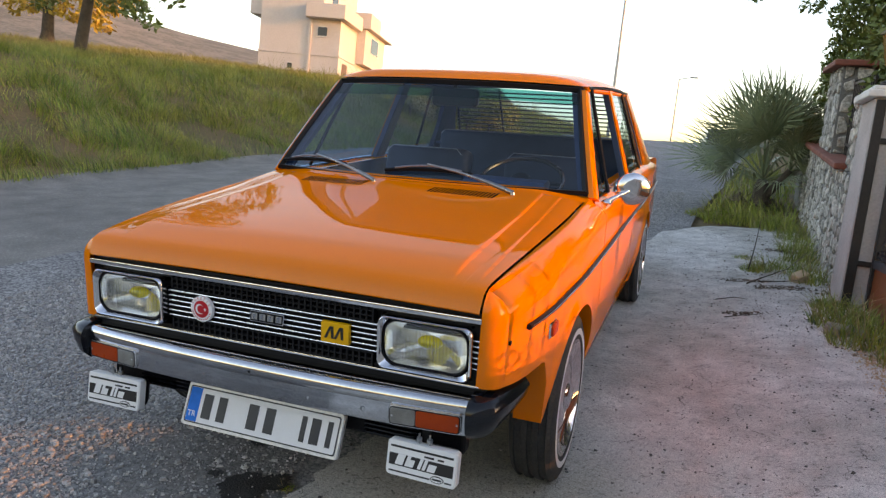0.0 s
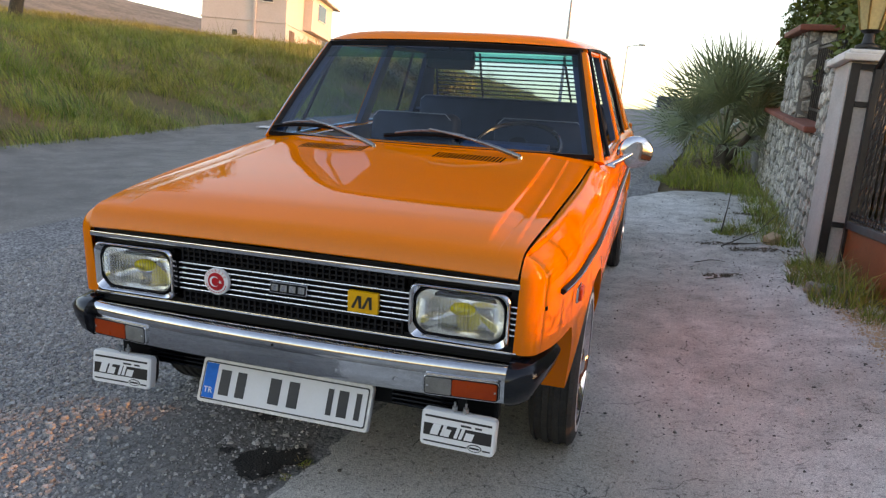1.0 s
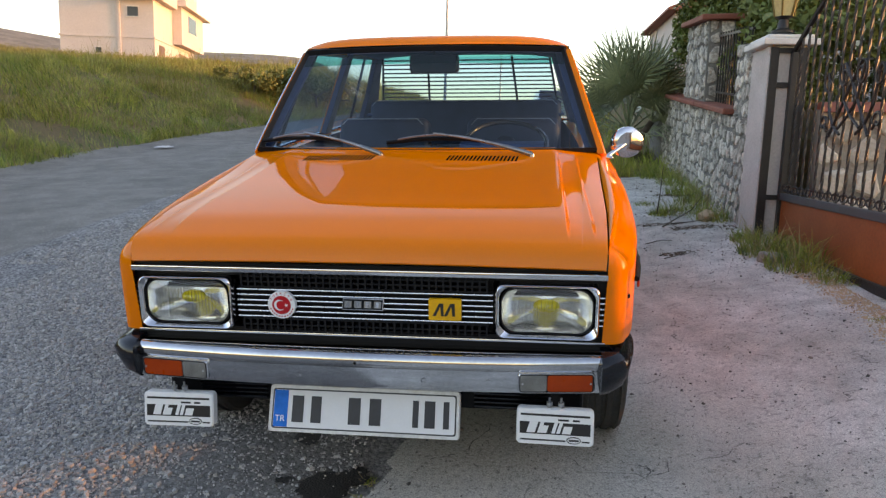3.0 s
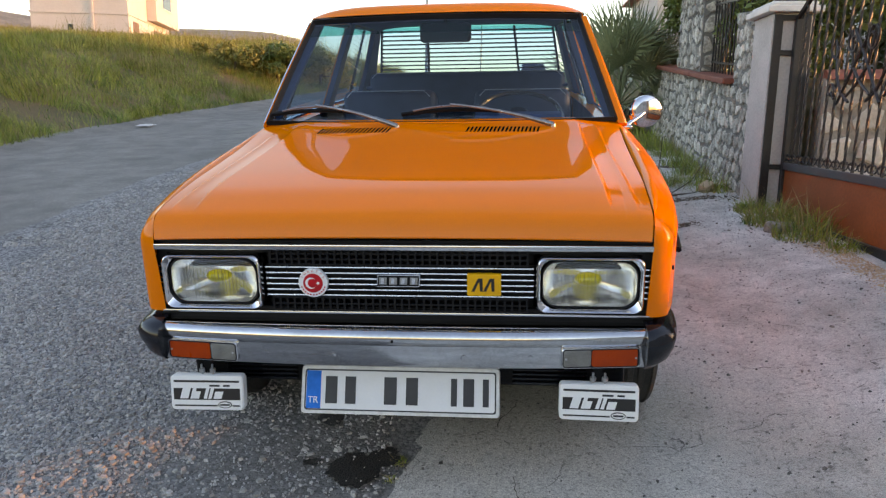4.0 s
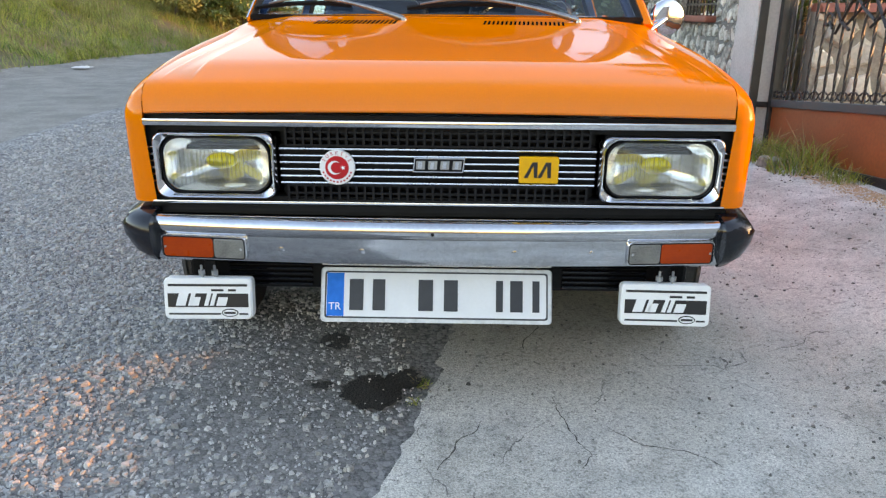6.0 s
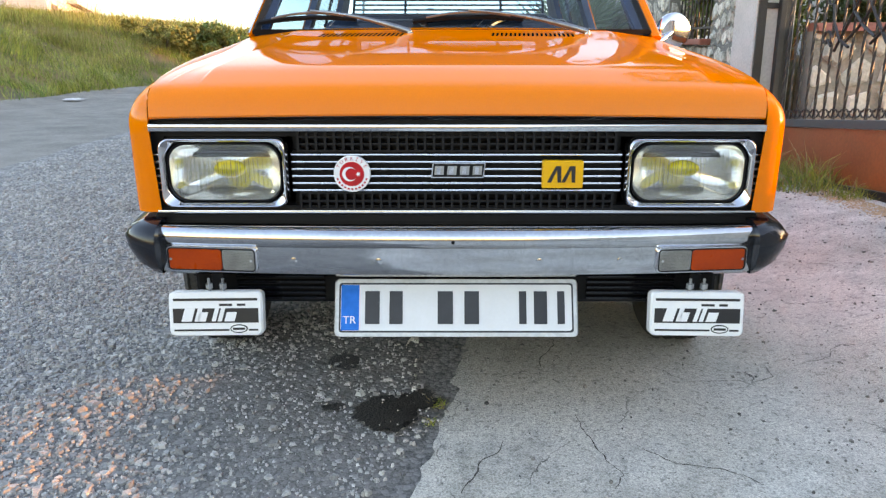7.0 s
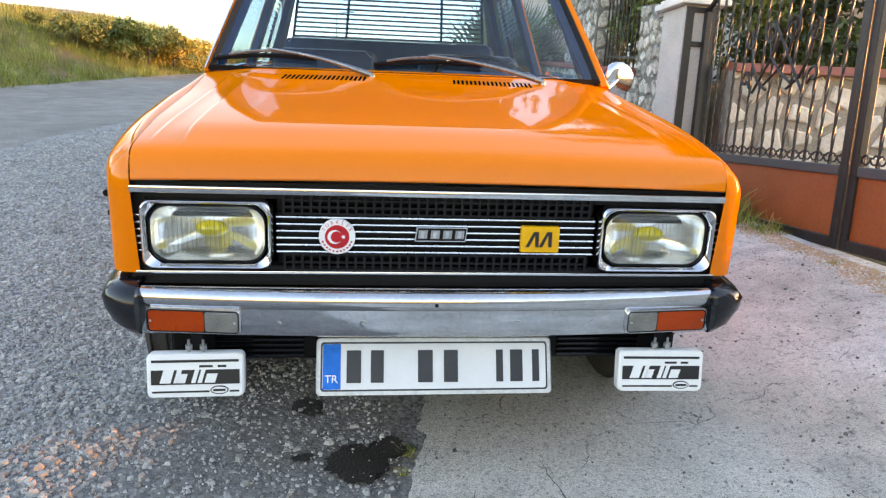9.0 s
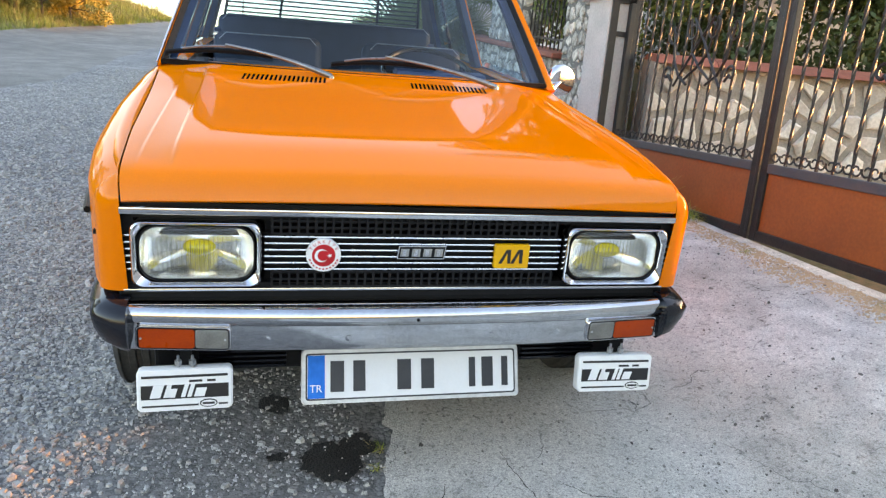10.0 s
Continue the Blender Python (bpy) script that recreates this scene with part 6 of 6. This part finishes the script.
def fan_mesh(seed, material, droop):
    rnd = random.Random(seed)
    verts, faces = [], []

    def strap(a, b, c, w0, w1):
        d = (Vector(b) - Vector(a)).normalized()
        s_ = d.cross(Vector((0, 0, 1)))
        s_ = s_.normalized() if s_.length > 0.05 else Vector((1, 0, 0))
        k = len(verts)
        verts.extend([Vector(a) - s_ * w0, Vector(a) + s_ * w0, Vector(b) + s_ * w1, Vector(b) - s_ * w1, Vector(c)])
        faces.extend([(k, k + 1, k + 2, k + 3), (k + 3, k + 2, k + 4)])
    stem = 0.60
    strap((0, 0, 0), (stem * 0.6, 0, 0.06), (stem, 0, 0.04), 0.013, 0.010)
    strap((0, 0, 0.008), (stem * 0.6, 0, 0.066), (stem + 0.03, 0, 0.05), 0.013, 0.010)
    hub = Vector((stem, 0, 0.05))
    m = 38
    for i in range(m):
        a = radians(-118 + 236 * i / (m - 1) + rnd.uniform(-2, 2))
        length = (0.44 + 0.20 * max(0.0, math.cos(a))) * rnd.uniform(0.88, 1.08)
        # the blade is pleated and cupped: its rays rise from the hub and nod at the tips
        rise = 0.22 - 0.10 * math.cos(a) + (0.04 if i % 2 else -0.02)
        dirv = Vector((math.cos(a), math.sin(a), rise))
        strap(hub, hub + dirv * length * 0.55, hub + dirv * length + Vector((0.03, 0, -droop * rnd.uniform(0.2, 1.5) - 0.02)), 0.004, 0.011)
    me = bpy.data.meshes.new("leaf")
    me.from_pydata([tuple(v) for v in verts], [], faces)
    me.materials.append(material)
    return me


fans = [fan_mesh(s_, M_PALM, 0.06 + 0.03 * s_) for s_ in range(4)]
dry_fans = [fan_mesh(9, M_DRY_LEAF, 0.25), fan_mesh(10, M_DRY_LEAF, 0.3)]
rnd = random.Random(5)
for i in range(36):
    el = -4 + 84 * ((i + 0.5) / 36) ** 0.85
    o = new("leaf", fans[i % 4])
    o.parent = palm
    o.matrix_local = Matrix.Translation((0, 0, 0.36 + 0.005 * i)) @ pose(0, 0, 0, 0, 0, i * 137.5 + rnd.uniform(-18, 18)) @ pose(0, 0, 0, rnd.uniform(-55, 55), -el + rnd.uniform(-8, 8), 0) @ Matrix.Scale(rnd.uniform(0.86, 1.22), 4)
for i in range(9):
    o = new("leaf", fans[i % 4])
    o.parent = palm
    o.matrix_local = Matrix.Translation((0.30, -0.10, 0.56 + 0.006 * i)) @ pose(0, 0, 0, 0, 0, i * 137.5 + rnd.uniform(-18, 18)) @ pose(0, 0, 0, rnd.uniform(-60, 60), -(15 + 62 * (i + 0.5) / 9), 0) @ Matrix.Scale(rnd.uniform(0.8, 1.05), 4)
part("side_trunk", tube([(0.05, 0, 0.2), (0.16, -0.05, 0.34), (0.30, -0.10, 0.57)], [0.06, 0.05, 0.04], 10), M_BARK, palm, "leaning side trunk")
for i in range(16):
    o = new("dry_leaf", dry_fans[i % 2])
    o.parent = palm
    tagged(o, "dry brown leaf")
    o.matrix_local = Matrix.Translation((0, 0, 0.30)) @ pose(0, 0, 0, 0, 0, i * 97) @ pose(0, 0, 0, rnd.uniform(-60, 60), 58 + rnd.uniform(-18, 22), 0) @ Matrix.Scale(rnd.uniform(0.4, 0.6), 4)


def leaf_cloud(name, blobs, n, size, material, parent, label, seed):
    """Many small leaves scattered through rounded clumps of uneven density."""
    rng = np.random.default_rng(seed)
    c = np.array([b[:3] for b in blobs])
    r = np.array([b[3] for b in blobs])
    pick = rng.choice(len(blobs), n, p=r ** 2 / (r ** 2).sum())
    d = rng.normal(size=(n, 3))
    d /= np.linalg.norm(d, axis=1)[:, None]
    pos = c[pick] + d * (r[pick] * rng.uniform(0.25, 1.0, n) ** 0.5)[:, None] * np.array([1, 1, 0.75])
    u = rng.normal(size=(n, 3))
    u /= np.linalg.norm(u, axis=1)[:, None]
    w = np.cross(u, rng.normal(size=(n, 3)))
    w /= np.linalg.norm(w, axis=1)[:, None]
    s_ = (size * rng.uniform(0.6, 1.3, n))[:, None]
    v = np.empty((n, 4, 3))
    v[:, 0], v[:, 1], v[:, 2], v[:, 3] = pos - u * s_, pos + w * s_ * 0.45, pos + u * s_, pos - w * s_ * 0.45
    k = np.arange(n)[:, None] * 4
    return mesh_part(name, v.reshape(-1, 3).tolist(), (k + np.array([[0, 1, 2, 3]])).tolist(), material, parent, label)


def tree(x, y, z, h, r, blobs, n, size, material, label, seed, limbs=7, lean=0.0):
    t = thing("tree", label, "tree", upright(x, y, z))
    rnd = random.Random(seed)
    part("trunk", tube([(0, 0, -0.3), (0.02, 0, 0.0), (lean * 0.4, 0.05, h * 0.4), (lean, 0.0, h * 0.8)], [r * 1.5, r * 1.15, r * 0.9, r * 0.55], 12), M_BARK, t, "rough bark trunk", smooth=True)
    for i in range(limbs):
        b = blobs[i % len(blobs)]
        s_ = Vector((lean * 0.8, 0, h * rnd.uniform(0.45, 0.8)))
        e = Vector(b[:3])
        part("limb", tube([s_, s_ + (e - s_) * 0.5 + Vector((0, 0, 0.15 * h * rnd.random())), e], [r * 0.45, r * 0.28, r * 0.10], 7), M_BARK, t, smooth=True)
    leaf_cloud("crown", blobs, n, size, material, t, "crown of small leaves", seed)
    return t


rnd = random.Random(21)
crown = [(rnd.uniform(-3.4, 3.6), rnd.uniform(-2, 2), rnd.uniform(1.9, 5.5), rnd.uniform(0.5, 1.1)) for _ in range(26)]
crown += [(1.2, -0.3, 1.1, 0.42), (1.7, -0.2, 0.95, 0.36), (2.2, -0.5, 0.85, 0.34), (2.45, -0.4, 0.58, 0.22), (2.9, -0.4, 1.15, 0.34), (3.3, -0.4, 1.35, 0.28), (0.7, 0, 1.3, 0.4), (-0.9, 0, 1.25, 0.4), (-1.5, 0.2, 1.15, 0.4)]
tree(-12.9, 11.5, 2.0, 3.2, 0.125, crown, 13000, 0.085, M_LEAF, "broad green tree on the crest of the bank", 21, 10, 0.5)
crown = [(rnd.uniform(-3, 3), rnd.uniform(-2, 2), rnd.uniform(1.6, 6), rnd.uniform(0.7, 1.3)) for _ in range(24)]
crown += [(-1.4, 0, 0.9, 0.5), (-0.8, 0, 1.0, 0.5), (0.3, 0, 1.0, 0.5), (1.1, 0, 0.75, 0.5), (1.9, 0, 0.6, 0.5), (2.6, 0, 0.35, 0.4), (2.2, 0, 1.1, 0.6)]
tree(-21.5, 18.2, 2.9, 3.4, 0.18, crown, 11000, 0.12, M_YELLOW_LEAF, "golden tree lit by the low sun", 22, 8)
# garden behind the walls
crown = [(rnd.uniform(-1.4, 1.8), rnd.uniform(-1.8, 1.8), rnd.uniform(1.2, 3.4), rnd.uniform(0.35, 0.7)) for _ in range(26)]
crown += [(-1.9, -0.2, 2.1, 0.22), (-2.3, -0.3, 2.12, 0.16), (-1.5, 0, 2.05, 0.3), (-2.6, -0.35, 2.25, 0.12), (-2.9, -0.3, 2.2, 0.10), (-1.9, -0.3, 1.75, 0.2), (-1.4, -0.3, 1.6, 0.3), (-1.2, 0, 1.9, 0.4), (-0.8, 0.2, 1.7, 0.4), (-0.6, -0.2, 2.3, 0.4), (-1.6, 0.3, 2.35, 0.3), (-1.2, -0.4, 2.3, 0.35)]
crown += [(rnd.uniform(-0.6, 2.2), rnd.uniform(-2.6, 0.4), rnd.uniform(2.6, 5.2), rnd.uniform(0.4, 0.75)) for _ in range(30)]
crown += [(rnd.uniform(-1.7, 1.6), rnd.uniform(-2.4, 0.8), rnd.uniform(2.7, 5.0), rnd.uniform(0.45, 0.7)) for _ in range(54)]
tree(4.3, 7.6, 0.3, 2.0, 0.09, crown, 88000, 0.042, M_LEAF, "leafy garden tree behind the stone wall", 23, 12)
crown = [(rnd.uniform(-0.8, 1.2), rnd.uniform(-2.4, 2.4), rnd.uniform(0.2, 2.6), rnd.uniform(0.3, 0.6)) for _ in range(30)]
tree(4.6, 5.5, 0.9, 1.4, 0.06, crown, 20000, 0.038, M_LEAF_DARK, "dense garden shrub above the yard wall", 24, 8)
crown = [(rnd.uniform(-1.8, 2.2), rnd.uniform(-2.4, 2.2), rnd.uniform(0.4, 5.6), rnd.uniform(0.4, 0.8)) for _ in range(64)]
tree(6.8, 4.5, 0.8, 2.6, 0.10, crown, 42000, 0.05, M_LEAF, "garden shrub above the yard wall", 25, 8)
crown = [(rnd.uniform(-0.3, 0.5), rnd.uniform(-1.2, 1.2), rnd.uniform(0.2, 1.3), rnd.uniform(0.2, 0.4)) for _ in range(18)]
tree(2.75, 5.0, 0.7, 0.8, 0.04, crown, 6000, 0.04, M_LEAF, "climbing shrub behind the barred opening", 26, 6)
crown = [(rnd.uniform(-0.3, 1.2), rnd.uniform(-0.6, 0.8), rnd.uniform(1.45, 2.6), rnd.uniform(0.2, 0.42)) for _ in range(26)]
tree(2.75, 7.6, 0.1, 1.5, 0.05, crown, 26000, 0.036, M_LEAF, "leafy shrub leaning over the tall stone wall", 27, 8)
crown = [(rnd.uniform(-1.8, 2.6), rnd.uniform(-0.4, 0.5), rnd.uniform(0.1, 1.5), rnd.uniform(0.25, 0.45)) for _ in range(30)]
tree(5.4, 4.1, 0.85, 0.8, 0.05, crown, 22000, 0.04, M_LEAF_DARK, "dark hedge behind the yard wall", 28, 8)
# bushes where the bank runs out
for i, (x, y, z, r, m) in enumerate(((-6.4, 19.0, 0.45, 0.8, M_LEAF), (-5.5, 20.4, 0.15, 0.8, M_YELLOW_LEAF), (-6.0, 19.7, 0.25, 0.9, M_STRAW_GREEN), (-7.4, 18.4, 0.75, 0.6, M_STRAW_GREEN))):
    crown = [(rnd.uniform(-0.9, 0.9), rnd.uniform(-0.6, 0.6), rnd.uniform(0.1, r), rnd.uniform(0.2, 0.4)) for _ in range(14)]
    tree(x, y, z, 0.6, 0.04, crown, 3200, 0.06, m, "low bush at the edge of the meadow", 30 + i, 5)

# ---- loose stones, stains ----
def pebbles(name, n, seed, area, size, material, label, keep=None, lift=0.014, flat=0.55, near=1.4):
    """Angular flat-topped chips, thrown over an area; more of them towards its near end."""
    rng = np.random.default_rng(seed)
    x, y = rng.uniform(area[0], area[1], n), area[2] + (area[3] - area[2]) * rng.uniform(0, 1, n) ** near
    if keep:
        kept = np.array([bool(keep(a, b, rng)) for a, b in zip(x, y)])
        x, y = x[kept], y[kept]
        n = len(x)
    z = np.array([ground_z(a, b) for a, b in zip(x, y)]) + lift
    k = 5
    turn = rng.uniform(0, 2 * np.pi, (n, 1)) + np.arange(k) * 2 * np.pi / k + rng.uniform(-0.35, 0.35, (n, k))
    reach = rng.uniform(*size, (n, 1)) * (0.6 + rng.random((n, 1)) ** 3) * rng.uniform(0.7, 1.25, (n, k))
    high = reach.mean(1, keepdims=True) * rng.uniform(0.6, 1.4, (n, 1)) * flat
    dx, dy = reach * np.cos(turn) * rng.uniform(0.6, 1.0, (n, 1)), reach * np.sin(turn)
    a = rng.uniform(0, 2 * np.pi, (n, 1))
    ex, ey = dx * np.cos(a) - dy * np.sin(a), dx * np.sin(a) + dy * np.cos(a)
    shrink = rng.uniform(0.55, 0.85, (n, 1))
    v = np.empty((n, 2 * k, 3))
    v[:, :k, 0], v[:, :k, 1], v[:, :k, 2] = x[:, None] + ex, y[:, None] + ey, z[:, None] - 0.002
    v[:, k:, 0], v[:, k:, 1], v[:, k:, 2] = x[:, None] + ex * shrink, y[:, None] + ey * shrink, z[:, None] + high * rng.uniform(0.6, 1.2, (n, k))
    first = np.arange(n)[:, None] * 2 * k
    faces = (first + np.arange(k, 2 * k)).tolist()
    for i in range(k):
        faces += (first + np.array([i, (i + 1) % k, k + (i + 1) % k, k + i])).tolist()
    return mesh_part(name, v.reshape(-1, 3).tolist(), faces, material, None, label, "gravel", "stuff")


def worn(x, y, r, least):
    """Fewer chips where the ground before the car is worn and oily."""
    d = math.hypot((x + 0.32) / 0.50, (y - 0.25) / 0.75) + 0.35 * wave(x, y, 4.0)
    return r.uniform(0, 1) < least + (1 - least) * ease(0.45, 1.25, d)


pebbles("loose_gravel", 46000, 3, (-2.7, 0.5, -1.0, 2.6), (0.0055, 0.0115), M_GRIT, "grey gravel chips bedded in the asphalt", lambda x, y, r: x < apron_left(y) - 0.01 and worn(x, y, r, 0.13), 0.013, near=1.1)
pebbles("far_gravel", 32000, 4, (-3.4, 0.9, 2.6, 10), (0.007, 0.014), M_GRIT, "grey gravel chips bedded in the asphalt", lambda x, y, r: x < apron_left(y) - 0.01 and x > lerp(SHOULDER_EDGE, y) + 0.1 + 0.1 * wave(y, 2, 1.2) + 0.5 * r.random() ** 2, 0.013)
pebbles("fine_gravel", 36000, 21, (-2.2, 0.3, -0.8, 1.4), (0.003, 0.0065), M_GRIT, "fine grey chips between the gravel", lambda x, y, r: x < apron_left(y) - 0.01 and worn(x, y, r, 0.42), 0.0125, 0.7)
pebbles("stray_grit", 900, 20, (-2.7, 0.4, -1.0, 3), (0.002, 0.005), M_CAPSTONE, "small white grit on the asphalt", lambda x, y, r: x < apron_left(y) - 0.01, 0.014)
pebbles("apron_grit", 15000, 5, (-0.4, 2.1, -0.9, 6.6), (0.0012, 0.0058), M_DIRT, "dark grit on the concrete", lambda x, y, r: x > apron_left(y) and r.uniform(0, 1) < 0.35 + 0.8 * wave(x, y, 1.7) + 0.4 * ease(0.6, 2.0, x), 0.0205, near=1.1)


def edge_keep(side):
    """Rubble that gathers within a hand's width of the apron's broken edge."""
    return lambda x, y, r: side * (x - apron_left(y)) > -0.01 and abs(x - apron_left(y)) < abs(r.normal(0, 0.035))


pebbles("edge_rubble", 9000, 22, (-0.75, 0.5, -1.0, 3.5), (0.003, 0.010), M_RUBBLE, "pale crumbs broken from the edge of the concrete", edge_keep(-1), 0.016, 0.8, 1.0)
pebbles("edge_crumbs", 5000, 23, (-0.75, 0.5, -1.0, 3.5), (0.002, 0.007), M_DIRT, "dark crumbs washed onto the concrete edge", edge_keep(1), 0.0205, 0.7, 1.0)


CRACKS = [
    [(0.119, -0.008), (0.072, -0.083), (0.046, -0.159), (0.013, -0.221)],
    [(0.31, 0.10), (0.329, 0.038), (0.335, -0.025), (0.349, -0.159), (0.319, -0.222)],
    [(0.424, -0.037), (0.474, -0.084), (0.55, -0.118), (0.611, -0.15), (0.654, -0.22)],
    [(1.182, 0.839), (1.232, 0.801), (1.336, 0.775)],
    [(0.319, 0.584), (0.293, 0.498), (0.266, 0.38)],
]


def crack(points, width, seed):
    """A ragged open joint in the concrete, along points."""
    rnd = random.Random(seed)
    line = []
    for (x0, y0), (x1, y1) in zip(points, points[1:]):
        n = max(3, round(math.hypot(x1 - x0, y1 - y0) / 0.008))
        for k in range(n):
            t = k / n
            x, y = x0 + (x1 - x0) * t, y0 + (y1 - y0) * t
            line.append((x + 0.008 * wave(x + seed, y, 40) + 0.03 * wave(x, y + seed, 9), y + 0.008 * wave(y, x + seed, 40) + 0.03 * wave(y + seed, x, 9)))
    left, right = [], []
    for k, ((x0, y0), (x1, y1)) in enumerate(zip(line, line[1:])):
        d = math.hypot(x1 - x0, y1 - y0) or 1
        w = width * rnd.uniform(0.15, 0.6) * min(1, 0.3 + 4 * min(k, len(line) - k) / len(line))
        nx, ny = -(y1 - y0) / d * w, (x1 - x0) / d * w
        left.append((x0 + nx, y0 + ny, ground_z(x0, y0) + 0.0212))
        right.append((x0 - nx, y0 - ny, ground_z(x0, y0) + 0.0212))
    tagged(part("crack", loft([left, right], None, False, False), M_CRACK), "thin dark ragged crack in the concrete", "crack", group="cracks", kind="structure")


for k, points in enumerate(CRACKS):
    crack(points, 0.0036, k)


def stain(name, x, y, rx, ry, turn, seed, material, label, lift):
    pts = []
    for c, s_ in circle(1, 120):
        k = 1 + 0.36 * noise.noise((c * 1.7 + seed, s_ * 1.7, seed)) + 0.22 * noise.noise((c * 5, s_ * 5, seed + 4)) + 0.22 * noise.noise((c * 14, s_ * 14, seed + 9))
        u, v = rx * c * k, ry * s_ * k
        a = radians(turn)
        pts.append((x + u * math.cos(a) - v * math.sin(a), y + u * math.sin(a) + v * math.cos(a)))
    bm = bmesh.new()
    bm.faces.new([bm.verts.new((a, b, ground_z(a, b) + lift)) for a, b in pts])
    bmesh.ops.triangulate(bm, faces=bm.faces)
    tagged(part(name, bm, material), label, "stain", kind="structure")


stain("oil_stain", -0.178, 0.118, 0.080, 0.086, 15, 2.0, M_OIL, "black oil stain on the paving", 0.0235)
stain("oil_stain_lobe", -0.098, 0.185, 0.062, 0.045, 40, 3.3, M_OIL, "black oil stain on the paving", 0.0243)
stain("oil_stain_small", -0.32, 0.43, 0.045, 0.05, 25, 5.0, M_OIL, "small dark oil stain", 0.0160)
stain("oil_stain_edge", -0.315, 0.16, 0.03, 0.018, 10, 8.0, M_OIL, "small dark oil stain", 0.0160)
pebbles("stain_grit", 14, 41, (-0.24, -0.08, 0.04, 0.22), (0.002, 0.004), M_CAPSTONE, "small white grit on the oil stain", None, 0.0240)


# fallen twigs, litter at the road's edge
def twig(points, r, name="twig"):
    pts = [(x, y, ground_z(x, y) + 0.026 + dz) for x, y, dz in points]
    tagged(part(name, tube(pts, [r * (1 - 0.7 * i / (len(pts) - 1)) for i in range(len(pts))], 5), M_BARK), "dry fallen twig on the concrete", "twig", group="twigs")


twig([(1.52, 3.9, 0.0), (1.66, 4.1, 0.02), (1.82, 4.3, 0.05), (1.98, 4.55, 0.16)], 0.006)
twig([(1.60, 4.0, 0.0), (1.75, 3.98, 0.01), (1.92, 4.05, 0.02)], 0.005)
twig([(1.35, 2.9, 0.0), (1.45, 2.93, 0.006), (1.53, 2.98, 0.0)], 0.004)
twig([(1.30, 3.35, 0.0), (1.42, 3.40, 0.008), (1.50, 3.38, 0.0)], 0.004)
twig([(1.55, 4.35, 0.02), (1.58, 4.42, 0.20), (1.60, 4.46, 0.42)], 0.006)
pebbles("leaf_litter", 1800, 16, (1.3, 2.1, 2.2, 6.6), (0.003, 0.010), M_DRY_LEAF, "dead leaves and dark crumbs on the concrete", lambda x, y, r: r.uniform(0, 1) < ease(1.2, 2.0, x) * (0.35 + wave(x, y, 2.5)), 0.021)
LITTER_X, LITTER_Y = -6.0, 10.3
MATS = [(1.54, 4.02, 0.20, 0.07), (1.76, 3.82, 0.24, 0.09), (1.46, 3.02, 0.15, 0.06), (1.36, 1.46, 0.14, 0.06), (1.52, 1.62, 0.14, 0.05), (1.92, 5.6, 0.2, 0.10)]


def in_mat(x, y, r):
    return any(((x - a) / rx) ** 2 + ((y - b) / ry) ** 2 + 0.9 * wave(x, y, 14) < r.uniform(0.1, 1.1) for a, b, rx, ry in MATS)


pebbles("debris", 60000, 24, (0.95, 2.15, 2.1, 6.0), (0.002, 0.008), M_DRY_LEAF, "mats of dead leaves and crumbled dirt on the concrete", in_mat, 0.0205, 0.6, 1.0)
brick_place = Matrix.Translation((1.89, 4.08, ground_z(1.89, 4.08) + 0.055)) @ pose(0, 0, 0, 12, -18, 38)
tagged(part("broken_brick", box(-0.055, 0.055, -0.04, 0.04, -0.045, 0.04, 0.012, 2, m=brick_place), M_SAND), "broken tan brick lying at the foot of the wall", "brick")
stone_place = Matrix.Translation((1.96, 2.62, ground_z(1.96, 2.62) + 0.03)) @ pose(0, 0, 0, 5, 8, 20)
tagged(part("loose_stone", box(-0.10, 0.10, -0.06, 0.06, -0.05, 0.035, 0.025, 2, m=stone_place), M_LANE_STONE), "loose pale stone half hidden in the weeds", "stone")
litter = thing("litter", "crumpled pale sheet of litter at the road's edge", "litter", Matrix.Translation((LITTER_X, LITTER_Y, ground_z(LITTER_X, LITTER_Y) + 0.006)))
part("sheet", sheet(lambda u, v: (u * 0.14 + 0.03 * wave(u, v, 2), v * 0.12 + 0.03 * wave(v, u, 3), 0.03 + 0.06 * abs(wave(u, v, 2.2)) * (1 - 0.7 * max(abs(u), abs(v)))), spread_values(-1, 1, 11), spread_values(-1, 1, 8)), M_CAPSTONE, litter, "crumpled pale sheet")
pebbles("sand_strip", 16000, 18, (1.66, 2.10, 0.1, 2.4), (0.003, 0.007), M_SAND, "sandy dust along the foot of the gate", lambda x, y, r: r.uniform(0, 1) < ease(1.88, 2.06, x + 0.05 * wave(x, y, 3.0)), 0.021)

# ---- stones of the walls ----
LANE = WALL @ Matrix(((0, 1, 0, 0.03), (1, 0, 0, 0), (0, 0, 1, 0), (0, 0, 0, 1)))
stone_face(lane_wall, 1, LANE, -0.62, 4.6, -0.05, 0.895, 0.115, 0.032, 0.018, M_LANE_STONE)
stone_face(tall_wall, 2, LANE @ pose(0, 0.006, 0), 1.47, 2.73, 0.965, 1.74, 0.12, 0.034, 0.018, M_LANE_STONE)
stone_face(end_stub, 3, LANE @ pose(0, 0.006, 0), -0.66, 0.02, 0.91, 1.455, 0.115, 0.03, 0.018, M_LANE_STONE)
stone_face(yard_wall, 4, YARD @ pose(0, 0.02, 0), 0.0, 4.4, 0.1, 0.985, 0.175, 0.055, 0.03)
stone_face(tall_wall, 5, WALL @ pose(0, 1.45, 0), 0.05, 0.27, 0.965, 1.74, 0.14, 0.03, 0.02, M_LANE_STONE)
